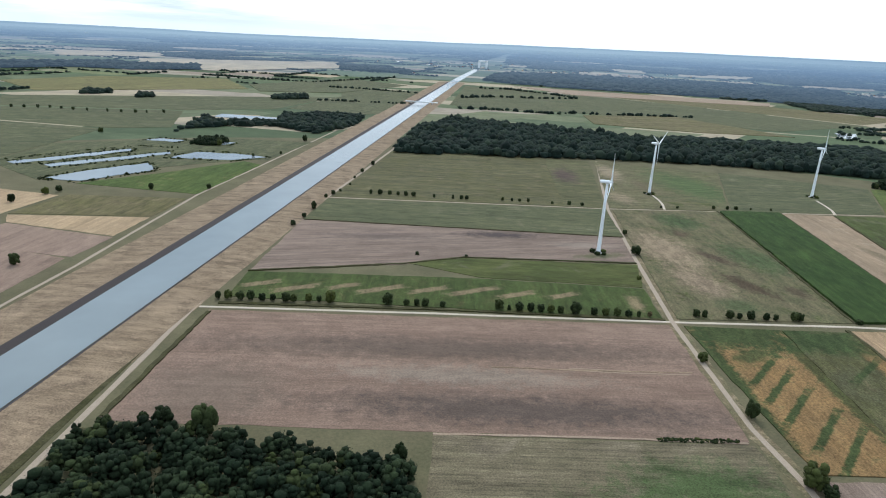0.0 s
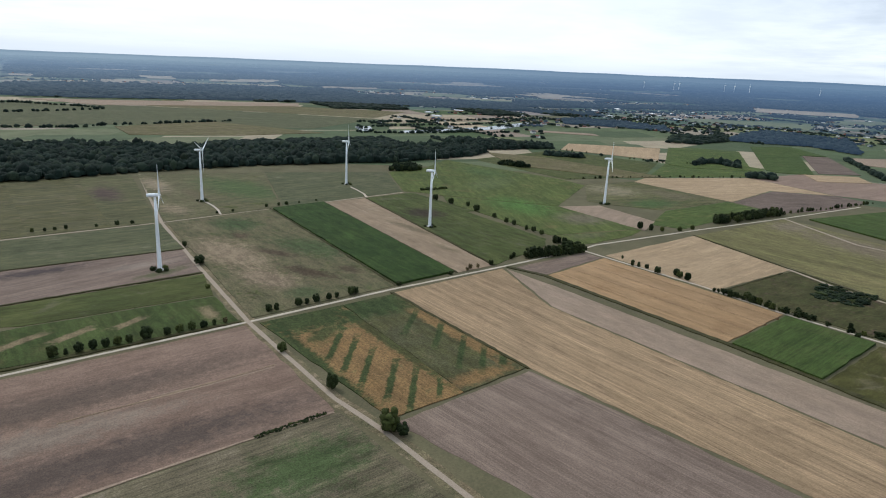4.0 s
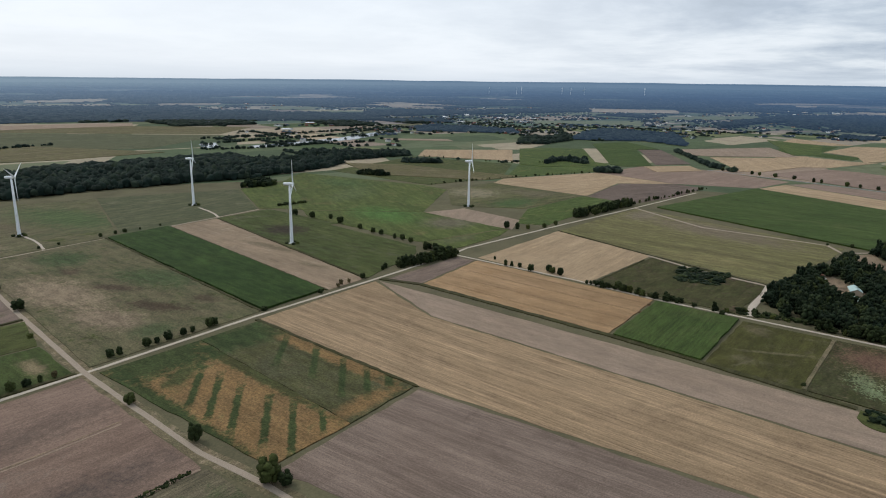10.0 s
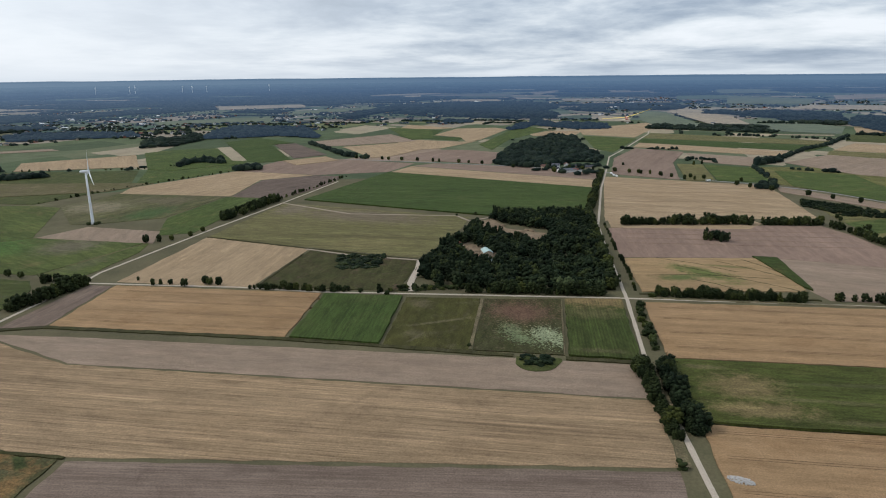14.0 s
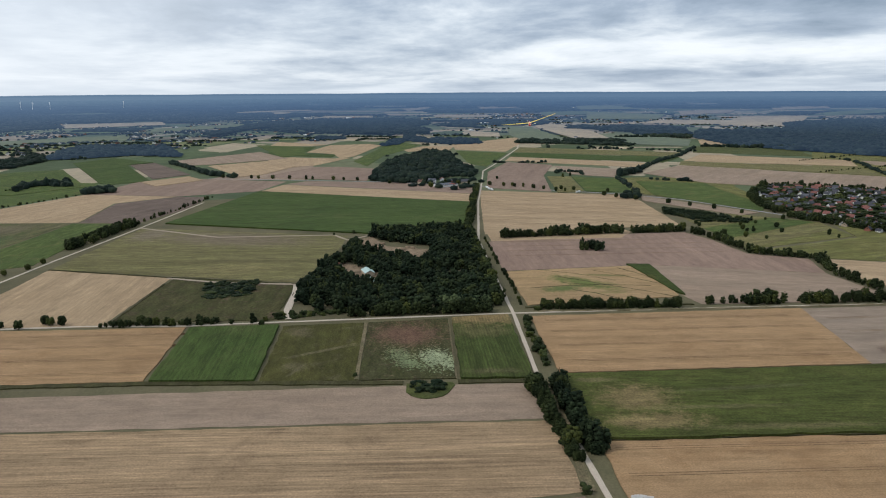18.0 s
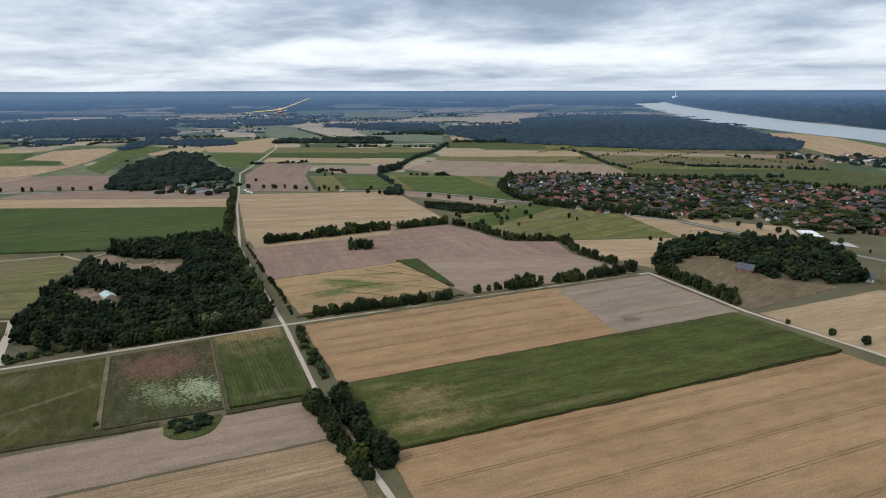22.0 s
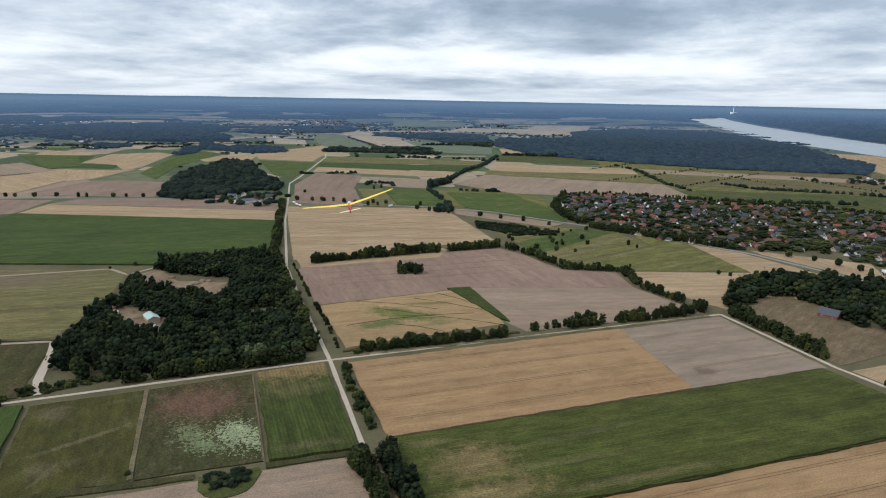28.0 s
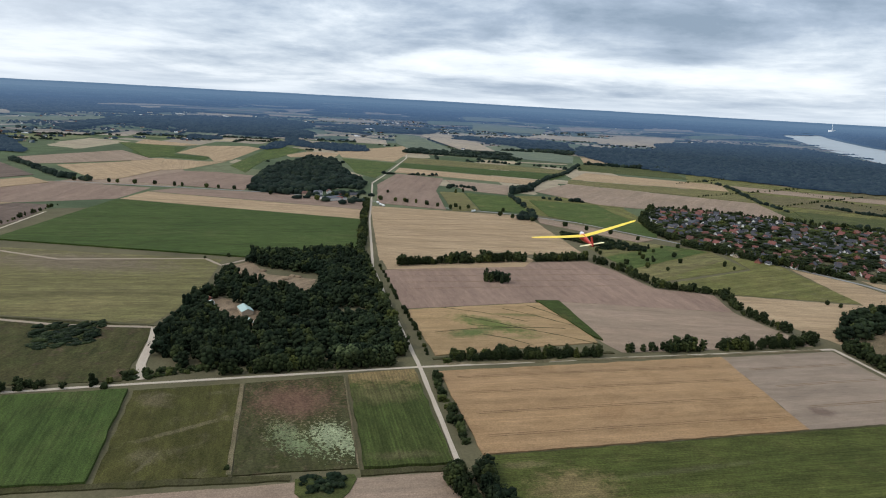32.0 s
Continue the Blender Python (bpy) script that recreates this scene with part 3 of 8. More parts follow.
# ---------------------------------------------------------------- canal
CAN_A, CAN_D = Vector((-212.5, 200.0)), Vector((0.0667, 1.0)).normalized()
CAN_S = Vector((CAN_D.y, -CAN_D.x))


def along_canal(name, profile, material, label, start, end, category="canal", step=30.0, wobble=0.4, seed=3):
    """A strip with the given profile (metres to the right of the water's right edge, height) along the canal."""
    rnd = random.Random(seed)
    bm = bmesh.new()
    rows = []
    n = int((end - start) / step)
    for i in range(n + 1):
        p = CAN_A + CAN_D * (start + (end - start) * i / n)
        rows.append([bm.verts.new((*(p + CAN_S * (o + rnd.uniform(-wobble, wobble))), z)) for o, z in profile])
    for a, b in zip(rows, rows[1:]):
        for k in range(len(profile) - 1):
            bm.faces.new((a[k], a[k + 1], b[k + 1], b[k]))
    bm.normal_update()
    if bm.faces[:][0].normal.z < 0:
        bmesh.ops.reverse_faces(bm, faces=bm.faces[:])
    ob = part(name, bm, material)
    return tagged(ob, label, category, kind="structure")


along_canal("water", [(-37, 0.35), (0, 0.35)], WATER, "calm pale grey canal water reflecting cloud", -420, 2700, wobble=0.0)
along_canal("revetment", [(-43.2, 2.0), (-42, 2.0), (-37, 0.1)], STONE, "dark stone bank of the canal", -420, 2700)
along_canal("revetment", [(0, 0.1), (2.4, 1.4), (3.2, 1.4)], STONE, "dark stone edge of the canal", -420, 2700)
along_canal("embankment", [(3.0, 1.35), (9, 1.5), (22, 1.0), (33, 0.1), (33.5, -0.2)], CROP["sand"], "dry sandy grass embankment beside the canal", -420, 2700)
along_canal("embankment", [(-82, -0.2), (-80, 0.15), (-58, 1.6), (-43, 1.95)], CROP["sand"], "dry sandy grass embankment beside the canal", -420, 2700)
ribbon("track", [(-168, 60), (-168, 209), (-169, 389), (-168, 474), (-160, 574), (-151, 677), (-131, 863), (-110, 1080)], 3.6, DIRT, "pale dirt track along the canal bank")
ribbon("ditch", [(-175, 100), (-175, 223), (-174, 375)], 5.0, CROP["ditch"], "green grassy ditch beside the track", 0.22, category="ditch")
ribbon("track", [(-286, 200), (-286, 371), (-283, 453), (-285, 687), (-268, 882), (-235, 1300)], 3.0, DIRT, "narrow dirt track along the canal", seed=2)

# ---------------------------------------------------------------- roads
ribbon("road", [(-166, 392), (-11, 405), (152, 416), (275, 427), (408, 433), (520, 440), (552, 446), (736, 436), (915, 422), (1128, 410)], 2.9, GRAVEL, "pale gravel farm road between fields", seed=4)
ribbon("verge", [(173, 730), (161, 568), (152, 416), (153, 287), (159, 244), (165, 120), (172, -60)], 11, CROP["verge"], "dry grassy verge of the farm track", 0.06, 0.8, "verge", step=7.0, seed=51)
ribbon("road", [(220, 1060), (173, 737), (161, 568), (152, 416), (153, 287), (159, 244), (165, 120), (172, -60)], 3.6, DIRT, "sandy farm track between fields", 0.22, seed=5)
ribbon("road", [(-145, 712), (45, 727), (173, 737), (327, 759), (521, 787)], 3.0, DIRT, "narrow farm road past the turbines", 0.21, seed=6)
ribbon("road", [(521, 440), (528, 300), (525, 228), (530, 163), (542, -19), (546, -165), (549, -347)], 2.8, GRAVEL, "pale gravel farm road between fields", 0.23, seed=7)
ribbon("road", [(230, -32), (310, -26), (347, -24), (420, -18), (542, -19), (687, -15), (811, -14), (1100, -37), (1290, -58), (1557, -85)], 2.9, GRAVEL, "pale gravel lane lined with bushes", 0.24, seed=8)
ribbon("road", [(1557, -85), (1700, -125), (2245, -261), (3206, -405)], 4.0, GRAVEL, "pale country lane", 0.24, seed=9)
ribbon("road", [(549, -347), (432, -341), (340, -350), (230, -357)], 3.2, GRAVEL, "pale gravel farm road", 0.25, seed=10)
ribbon("road", [(1466, 509), (1416, 290), (1370, 113), (1290, -58), (1172, -276), (1096, -367), (894, -479), (800, -520), (725, -548), (564, -570), (496, -581), (360, -600)], 5.5, ASPHALT, "grey country road lined with trees", 0.26, category="road", seed=11)

# ---------------------------------------------------------------- plots
P = CROP
GREEN, TAN, DARK, OLIVE = (0.036, 0.052, 0.017), (0.250, 0.192, 0.132), (0.070, 0.052, 0.045), (0.062, 0.070, 0.027)
ORANGE_A = crop("orange_crop_with_green_strips", (0.190, 0.115, 0.048), (0.160, 0.102, 0.046), 22, streak=0.12, third=(0.118, 0.098, 0.042), fine=0.8, marks=(
    (162, 330, 9, 95, 0, GREEN, 0.95, True), (190, 402, 50, 30, 0, GREEN, 0.95, True), (220, 340, 7, 90, 0, GREEN, 0.8, True), (190, 372, 28, 12, 40, GREEN, 0.8, False),
    (185, 349, 34, 2.7, 52, GREEN, 0.95, True), (187, 332, 34, 2.7, 52, GREEN, 0.95, True), (188, 312, 34, 2.7, 52, GREEN, 0.95, True), (192, 290, 34, 2.7, 52, GREEN, 0.95, True), (195, 272, 34, 2.4, 52, GREEN, 0.95, True), (209, 265, 14, 2.2, 52, GREEN, 0.95, True)))
ORANGE_B = crop("green_crop_with_orange_edge", (0.075, 0.072, 0.036), (0.060, 0.066, 0.030), 22, streak=0.12, third=(0.098, 0.082, 0.042), fine=0.8, marks=(
    (266, 335, 7, 72, 0, (0.185, 0.112, 0.047), 0.9, True), (238, 266, 34, 10, 4, (0.185, 0.112, 0.047), 0.9, False), (246, 398, 34, 22, 0, GREEN, 0.95, True),
    (252, 360, 30, 2.8, 45, GREEN, 0.9, True), (255, 330, 28, 2.8, 48, GREEN, 0.9, True), (252, 300, 34, 2.6, 48, GREEN, 0.9, True), (258, 285, 22, 2.4, 48, GREEN, 0.9, True), (267, 276, 9, 3.0, 48, GREEN, 0.9, True)))
WEED_PLOT = crop("weedy_plot_with_pale_flowers", (0.052, 0.050, 0.022), (0.036, 0.044, 0.017), 18, third=(0.088, 0.066, 0.038), fine=0.6, grainy=0.95, mottle=0.9, marks=(
    (497, 62, 26, 22, 70, (0.112, 0.066, 0.044), 1.0, False), (454, 42, 15, 11, 20, (0.235, 0.260, 0.150), 0.95, 2), (460, 44, 8, 6, 20, (0.270, 0.300, 0.175), 0.95, 2), (446, 36, 12, 6, 40, (0.235, 0.260, 0.150), 0.9, 2), (462, 66, 14, 7, 20, (0.170, 0.195, 0.100), 0.8, 2), (446, 58, 12, 6, 60, (0.150, 0.180, 0.090), 0.8, 2), (500, 62, 26, 24, 0, (0.120, 0.070, 0.044), 0.6, 2)))
DRY_MAIZE = crop("maize_with_dry_end", (0.036, 0.056, 0.018), (0.052, 0.070, 0.024), 35, rows=2.2, row_dark=0.16, streak=0.25, marks=(
    (534, 8, 26, 60, 0, (0.190, 0.136, 0.062), 1.0, False), (500, 10, 16, 30, 0, (0.110, 0.096, 0.040), 0.7, False), (430, 8, 5, 24, 0, (0.110, 0.095, 0.045), 0.6, False)))
GRASS_PLOT = crop("grass_plot_with_worn_tracks", (0.044, 0.050, 0.018), (0.058, 0.060, 0.023), 40, streak=0.14, third=(0.104, 0.088, 0.046), marks=(
    (470, 118, 26, 2.4, 118, (0.120, 0.100, 0.055), 0.7, True), (505, 138, 14, 9, 60, (0.115, 0.092, 0.052), 0.6, False), (440, 128, 12, 1.6, 160, (0.110, 0.094, 0.052), 0.6, True), (445, 130, 8, 10, 0, (0.100, 0.086, 0.046), 0.5, False)))
SPOT_SOIL = crop("pale_soil_with_a_dark_spot", (0.225, 0.171, 0.126), (0.252, 0.196, 0.148), 110, streak=0.09, marks=((453, -252, 11, 7, 70, (0.120, 0.082, 0.062), 0.7, False),), **CALM)
WEEDY_WHEAT = crop("wheat_with_green_weeds", (0.285, 0.190, 0.096), (0.310, 0.212, 0.112), 60, streak=0.16, marks=(
    (622, -92, 44, 17, 48, (0.106, 0.122, 0.036), 1.0, False), (604, -70, 24, 12, 100, (0.085, 0.108, 0.034), 0.95, False), (645, -120, 26, 5, 82, (0.110, 0.114, 0.040), 0.75, False), (590, -108, 22, 4, 85, (0.130, 0.126, 0.046), 0.6, False)), **CALM)
DRY_SPOTS = crop("maize_with_dry_spots", (0.047, 0.064, 0.020), (0.064, 0.080, 0.026), 40, rows=1.6, row_dark=0.12, streak=0.26, third=(0.070, 0.080, 0.030), marks=(
    (390, -66, 20, 26, 10, (0.190, 0.142, 0.066), 0.85, False), (364, -66, 10, 34, 0, (0.190, 0.142, 0.066), 0.85, False), (378, -110, 3, 44, 0, (0.120, 0.104, 0.048), 0.6, False), (400, -130, 3, 50, 4, (0.100, 0.096, 0.042), 0.6, False), (356, -130, 4, 60, 0, (0.130, 0.108, 0.050), 0.6, False), (414, -50, 4, 16, 0, (0.140, 0.112, 0.055), 0.6, False)))
BIG_PLOUGH = crop("ploughed_soil_with_damp_bands", (0.164, 0.109, 0.079), (0.204, 0.140, 0.104), 110, streak=0.12, marks=(
    (0, 354, 190, 20, 4, (0.098, 0.072, 0.055), 0.85, False), (40, 290, 140, 20, 2, (0.080, 0.060, 0.048), 0.9, False), (10, 322, 90, 14, 2, (0.205, 0.170, 0.132), 0.55, False), (-120, 290, 46, 40, 0, (0.110, 0.086, 0.064), 0.5, False)), **CALM)
DAMP_PLOUGH = crop("ploughed_soil_with_a_damp_patch", (0.160, 0.116, 0.090), (0.200, 0.148, 0.116), 80, streak=0.28, marks=(
    (42, 602, 50, 12, 6, (0.062, 0.048, 0.044), 0.95, False), (-70, 575, 70, 12, 8, (0.090, 0.070, 0.060), 0.6, False), (130, 557, 34, 9, 20, (0.075, 0.082, 0.036), 0.8, False), (120, 585, 40, 12, 6, (0.220, 0.180, 0.146), 0.5, False)), **CALM)
STREAKY_MEADOW = crop("meadow_with_bare_streaks", (0.036, 0.058, 0.021), (0.050, 0.072, 0.027), 40, streak=0.16, third=(0.074, 0.080, 0.038), marks=tuple(
    (x, 446 + 0.06 * x + q, r, 4.6, 30, (0.175, 0.130, 0.076), 0.9, True) for x, q, r in ((-140, 2, 16), (-112, -4, 20), (-80, 3, 14), (-52, 0, 22), (-18, 2, 18), (16, 4, 24), (48, 0, 18), (82, 2, 14)))
    + ((134, 446, 8, 20, 0, (0.205, 0.150, 0.090), 0.75, False),))
ROUGH = crop("rough_fallow_with_scrub", (0.086, 0.084, 0.040), (0.120, 0.100, 0.056), 24, third=(0.050, 0.064, 0.025), fine=0.7, grainy=1.0, mottle=0.9, marks=(
    (198, 588, 34, 80, 8, (0.215, 0.160, 0.104), 0.9, False), (200, 500, 24, 50, 14, (0.205, 0.152, 0.100), 0.9, False), (241, 696, 34, 40, 8, (0.046, 0.068, 0.025), 0.9, False), (274, 574, 30, 60, 20, (0.048, 0.070, 0.026), 0.85, False),
    (238, 499, 14, 40, 24, (0.058, 0.040, 0.024), 0.9, False), (236, 570, 10, 30, 30, (0.060, 0.042, 0.026), 0.9, False), (229, 645, 12, 16, 0, (0.075, 0.052, 0.032), 0.85, False), (273, 491, 10, 20, 10, (0.062, 0.046, 0.027), 0.85, False),
    (212, 454, 20, 20, 0, (0.052, 0.070, 0.028), 0.8, False), (204, 698, 16, 34, 12, (0.150, 0.122, 0.072), 0.7, False)))
DARK_MEADOW = crop("meadow_with_a_burnt_patch", (0.044, 0.064, 0.023), (0.060, 0.076, 0.030), 50, streak=0.16, third=(0.088, 0.086, 0.044), marks=((470, 655, 32, 38, 0, (0.036, 0.026, 0.018), 0.95, False), (440, 560, 10, 60, 6, OLIVE, 0.5, False)))
DARK_PASTURE = crop("pasture_with_a_dark_patch", (0.082, 0.082, 0.038), (0.104, 0.096, 0.046), 60, streak=0.2, third=(0.130, 0.108, 0.064), marks=((150, 925, 24, 66, 0, (0.074, 0.050, 0.042), 0.9, False), (140, 790, 26, 40, 0, (0.066, 0.062, 0.030), 0.6, False)))
FALLOW_T = crop("fallow_round_a_turbine", (0.088, 0.088, 0.042), (0.120, 0.102, 0.056), 40, third=(0.062, 0.074, 0.030), fine=0.7, marks=(
    (222, 970, 22, 80, 0, (0.235, 0.182, 0.122), 0.85, False), (203, 800, 20, 44, 8, (0.205, 0.156, 0.100), 0.8, False), (320, 900, 54, 130, 12, (0.062, 0.092, 0.032), 0.85, False), (250, 880, 16, 40, 0, (0.110, 0.086, 0.052), 0.7, False)))
LINED_PASTURE = crop("pasture_with_pale_lines", (0.092, 0.086, 0.044), (0.072, 0.076, 0.035), 40, streak=0.34, third=(0.150, 0.122, 0.074))
MEADOW_A = crop("meadow_with_lush_patches", (0.056, 0.082, 0.029), (0.078, 0.104, 0.037), 60, streak=0.18, third=(0.098, 0.100, 0.048), marks=(
    (620, 640, 50, 84, -12, (0.066, 0.128, 0.030), 0.8, False), (640, 546, 44, 40, 20, (0.132, 0.112, 0.074), 0.85, False), (700, 800, 90, 40, 30, (0.088, 0.108, 0.042), 0.7, False), (770, 900, 50, 80, 0, (0.058, 0.090, 0.030), 0.7, False), (580, 480, 40, 16, 0, (0.100, 0.098, 0.050), 0.7, False)))
MEADOW_B = crop("meadow_with_a_worn_patch", (0.072, 0.084, 0.035), (0.110, 0.096, 0.054), 60, streak=0.18, third=(0.056, 0.082, 0.028), marks=(
    (850, 672, 52, 66, -20, (0.205, 0.170, 0.108), 0.85, False), (820, 570, 60, 34, 0, (0.050, 0.088, 0.027), 0.8, False), (915, 600, 40, 50, 0, (0.118, 0.096, 0.060), 0.7, False)))
PATCHY_STRIP = crop("patchy_dry_strip", (0.245, 0.178, 0.118), (0.200, 0.146, 0.094), 30, streak=0.18, third=(0.285, 0.222, 0.156), grainy=0.6, mottle=0.5, marks=((410, 600, 10, 60, 6, (0.120, 0.098, 0.056), 0.7, False), (395, 510, 8, 30, 6, (0.130, 0.104, 0.060), 0.6, False)))
MIXED = crop("patchy_dry_meadow", (0.132, 0.108, 0.068), (0.104, 0.092, 0.052), 50, streak=0.34, third=(0.165, 0.134, 0.092), marks=(
    (112, 236, 48, 26, 8, (0.050, 0.074, 0.026), 0.9, False), (70, 205, 40, 30, 0, (0.060, 0.078, 0.029), 0.75, False), (130, 170, 30, 50, 0, (0.066, 0.076, 0.032), 0.6, False)))
HALF_YELLOW = crop("yellow_stubble_worn_to_soil", (0.128, 0.116, 0.046), (0.150, 0.130, 0.058), 60, streak=0.32, third=(0.112, 0.096, 0.050), marks=(
    (835, 280, 46, 130, -14, (0.150, 0.116, 0.078), 0.85, False), (870, 390, 50, 30, 0, (0.165, 0.130, 0.090), 0.8, False), (690, 240, 30, 60, 10, (0.170, 0.142, 0.062), 0.7, False)))
STRIPED = crop("striped_yellow_green_meadow", (0.122, 0.126, 0.054), (0.092, 0.108, 0.041), 40, rows=30.0, row_dark=0.13, streak=0.2, third=(0.165, 0.150, 0.078))
field("field", [(-158, 388), (148, 411), (147, 275), (-7, 266), (-161, 257)], BIG_PLOUGH, "bare brown ploughed field")
field("field", [(-5, 263), (148, 272), (158, 120), (-5, 110)], MIXED, "worn green and brown meadow", 0.3)
field("field", [(-155, 412), (-156, 463), (20, 478), (148, 478), (147, 420)], STREAKY_MEADOW, "green meadow with brown patches", 0.3)
field("field", [(20, 481), (148, 481), (158, 536), (8, 526), (-40, 505)], P["meadow"], "green meadow strip", 0.3)
field("field", [(-156, 466), (-42, 500), (8, 527), (158, 540), (165, 620), (-152, 615)], DAMP_PLOUGH, "bare brown ploughed field")
field("field", [(-152, 618), (165, 623), (170, 733), (45, 723), (-145, 706)], P["dull"], "dry green pasture", 0.3)
field("field", [(-142, 716), (47.6, 731), (47.6, 1055), (-108, 1062)], LINED_PASTURE, "dry brown and green pasture", 0.3)
field("field", [(48, 731), (122.6, 736), (134.6, 1056), (48, 1055)], LINED_PASTURE, "dark green and brown plot", 0.3)
field("field", [(123, 736), (171, 740), (208, 1056), (135, 1056)], DARK_PASTURE, "weedy brown fallow plot", 0.3)
field("field", [(178, 741), (322, 762), (400, 1020), (216, 1056)], FALLOW_T, "weedy green and brown fallow", 0.35)
field("field", [(325, 762), (521, 790), (600, 960), (403, 1020)], P["dull"], "green meadow by the wood", 0.3)
field("field", [(178, 735), (305, 755), (285, 434), (157, 422)], ROUGH, "rough weedy field, brown and green", 0.4, along=(0, 1))
field("field", [(308, 755), (382, 765), (352, 440), (288, 434)], P["maize_dark"], "dark green maize strip", 1.8, along=(0, 1))
field("field", [(385, 765), (448, 770), (398, 440), (356, 438)], PATCHY_STRIP, "pale brown patchy strip", 0.2, along=(0, 1))
field("field", [(451, 770), (530, 778), (520, 490), (495, 468), (402, 440)], DARK_MEADOW, "green grass plot", 0.4, along=(0, 1))
field("field", [(158, 410), (224.6, 413), (218.6, 255), (168, 252)], ORANGE_A, "orange dry crop crossed by green strips", 0.5, along=(0, 1))
field("field", [(225, 413), (272, 416), (271, 260), (219, 255)], ORANGE_B, "green crop with orange dry edge", 0.6, along=(0, 1))
field("field", [(276, 420), (400, 428), (366, 332), (370, -17), (307, -17), (274, 260)], P["straw"], "cut straw field with long swaths", 0.15, along=(0, 1))
field("field", [(403, 425), (408, 345), (416, -14), (372, -17), (368, 332)], P["harrow"], "pale harrowed field", 0.12, along=(0, 1))
field("field", [(271, 256), (304, -17), (225, -17), (168, 248)], P["chalky"], "dry greyish ploughed field", 0.12, along=(0.1, -1))
field("field", [(410, 425), (517, 430), (517, 408), (422, 394)], P["chalky"], "grey fallow strip", 0.2)
field("field", [(423, 391), (518, 405), (521, 224), (427, 216)], P["wheat"], "golden ripe wheat field", 0.6, along=(0, 1))
field("field", [(426, 212), (518, 220), (521, 156), (424, 150)], P["lush"], "lush green maize plot", 1.8)
field("field", [(424, 147), (521, 153), (525, 94), (423, 90)], GRASS_PLOT, "green grass plot", 0.4)
field("field", [(423, 88), (525, 91), (531, 32), (423, 31)], WEED_PLOT, "reddish brown weedy plot with a pale patch", 0.6)
field("field", [(422, 28), (530, 29), (536, -14), (421, -15)], DRY_MAIZE, "maize plot with dry tops", 1.6, along=(1, 0.03))
field("field", [(533, -30), (541, -243), (433, -226), (428, -32)], P["wheat"], "golden ripe wheat field", 0.6, along=(0, 1))
field("field", [(541, -243.5), (545, -342), (434, -335), (433, -226.5)], SPOT_SOIL, "pale brown harrowed field", 0.12, along=(0, 1))
field("field", [(424, -31), (430, -328), (350, -333), (348, -33)], DRY_SPOTS, "green maize field with dry patches", 1.8, along=(0, 1))
field("field", [(347, -34), (348, -330), (200, -345), (200, -36)], P["wheat"], "golden brown ripe wheat field with wheel tracks", 0.6, along=(0.02, 1))
field("field", [(668, -26), (800, -24), (834, -200), (838, -268), (790, -283), (722, -291), (696, -340), (642, -325), (683, -172)], P["bare"], "bare reddish brown ploughed field")
field("field", [(682.6, -172.5), (641.6, -325), (600, -330), (556, -337), (556, -172), (580, -166)], P["harrow"], "pale brown harrowed field", 0.12)
field("field", [(664, -27), (680, -168), (577, -162), (560, -33)], WEEDY_WHEAT, "golden wheat field with green patches", 0.6, along=(0, 1))
field("field", [(1233, -50), (1150, -300), (885, -282), (842, -24)], P["stubble"], "pale straw-coloured stubble field")
field("field", [(528, 412), (526, 288), (660, 287), (697, 420)], P["stubble"], "pale stubble field with ridges", along=(1, 0.1))
field("field", [(535, 284), (664, 283), (634, 164), (535, 163)], P["weeds"], "rough weedy ground with green scrub", 0.4)
field("field", [(701, 420), (912, 418), (845, 142), (710, 146), (640, 168)], HALF_YELLOW, "yellow-green cut field", 0.2, along=(0, 1))
field("field", [(940, 399), (1250, 349), (1096, -22), (858, -8), (853, 115)], P["lush"], "lush green crop field", 1.8, along=(0, 1))
field("field", [(1262, 347), (1350, 326), (1189, -38), (1099, -22)], P["stubble"], "narrow pale straw strip", along=(0.2, 1))
field("field", [(1355, 325), (1405, 288), (1365, 113), (1282, -50), (1192, -38)], P["plough"], "bare brown field beside the road", along=(0.2, 1))
# north of the gravel road, round the turbines
field("field", [(475, 647), (538, 640), (533, 775), (452, 768), (440, 690)], DARK_MEADOW, "green meadow beside the turbine", 0.3)
field("field", [(545, 775), (556, 751), (669, 617), (842, 721), (850, 782), (794, 1050), (700, 980), (600, 955), (525, 790)], MEADOW_A, "wide green meadow", 0.3, along=(0.5, 1))
field("field", [(537, 500), (668, 473), (669, 612), (560, 740), (538, 700)], MEADOW_A, "green meadow with bright patches", 0.35, along=(0.5, 1))
field("field", [(536, 497), (666, 470), (625, 455), (560, 452), (536, 455)], MEADOW_A, "green meadow corner", 0.35, along=(0.5, 1))
field("field", [(669, 613), (731, 594), (718, 491), (661, 464)], P["harrow"], "pale brown strip below a turbine", 0.40, along=(1, 0.4))
field("field", [(625, 600), (660, 590), (642, 469), (591, 458), (558, 516)], P["pasture"], "worn brownish patch in a meadow", 0.37)
field("field", [(854, 732), (961, 715), (953, 533), (793, 532), (750, 592), (740, 625)], MEADOW_B, "pale brown and green pasture", 0.3)
field("field", [(793, 528), (953, 529), (946, 445), (800, 455), (716, 447), (698, 482)], P["meadow_bright"], "green meadow", 0.3)
field("field", [(1024, 736), (1240, 655), (1202, 479), (1131, 555), (960, 526), (965, 715)], P["stubble"], "pale tan bare field", 0.15, along=(1, -0.3))
field("field", [(958, 522), (1130, 551), (1200, 476), (1190, 420), (1059, 416), (950, 440)], P["plough_dark"], "dark brown ploughed field", 0.12, along=(1, -0.3))
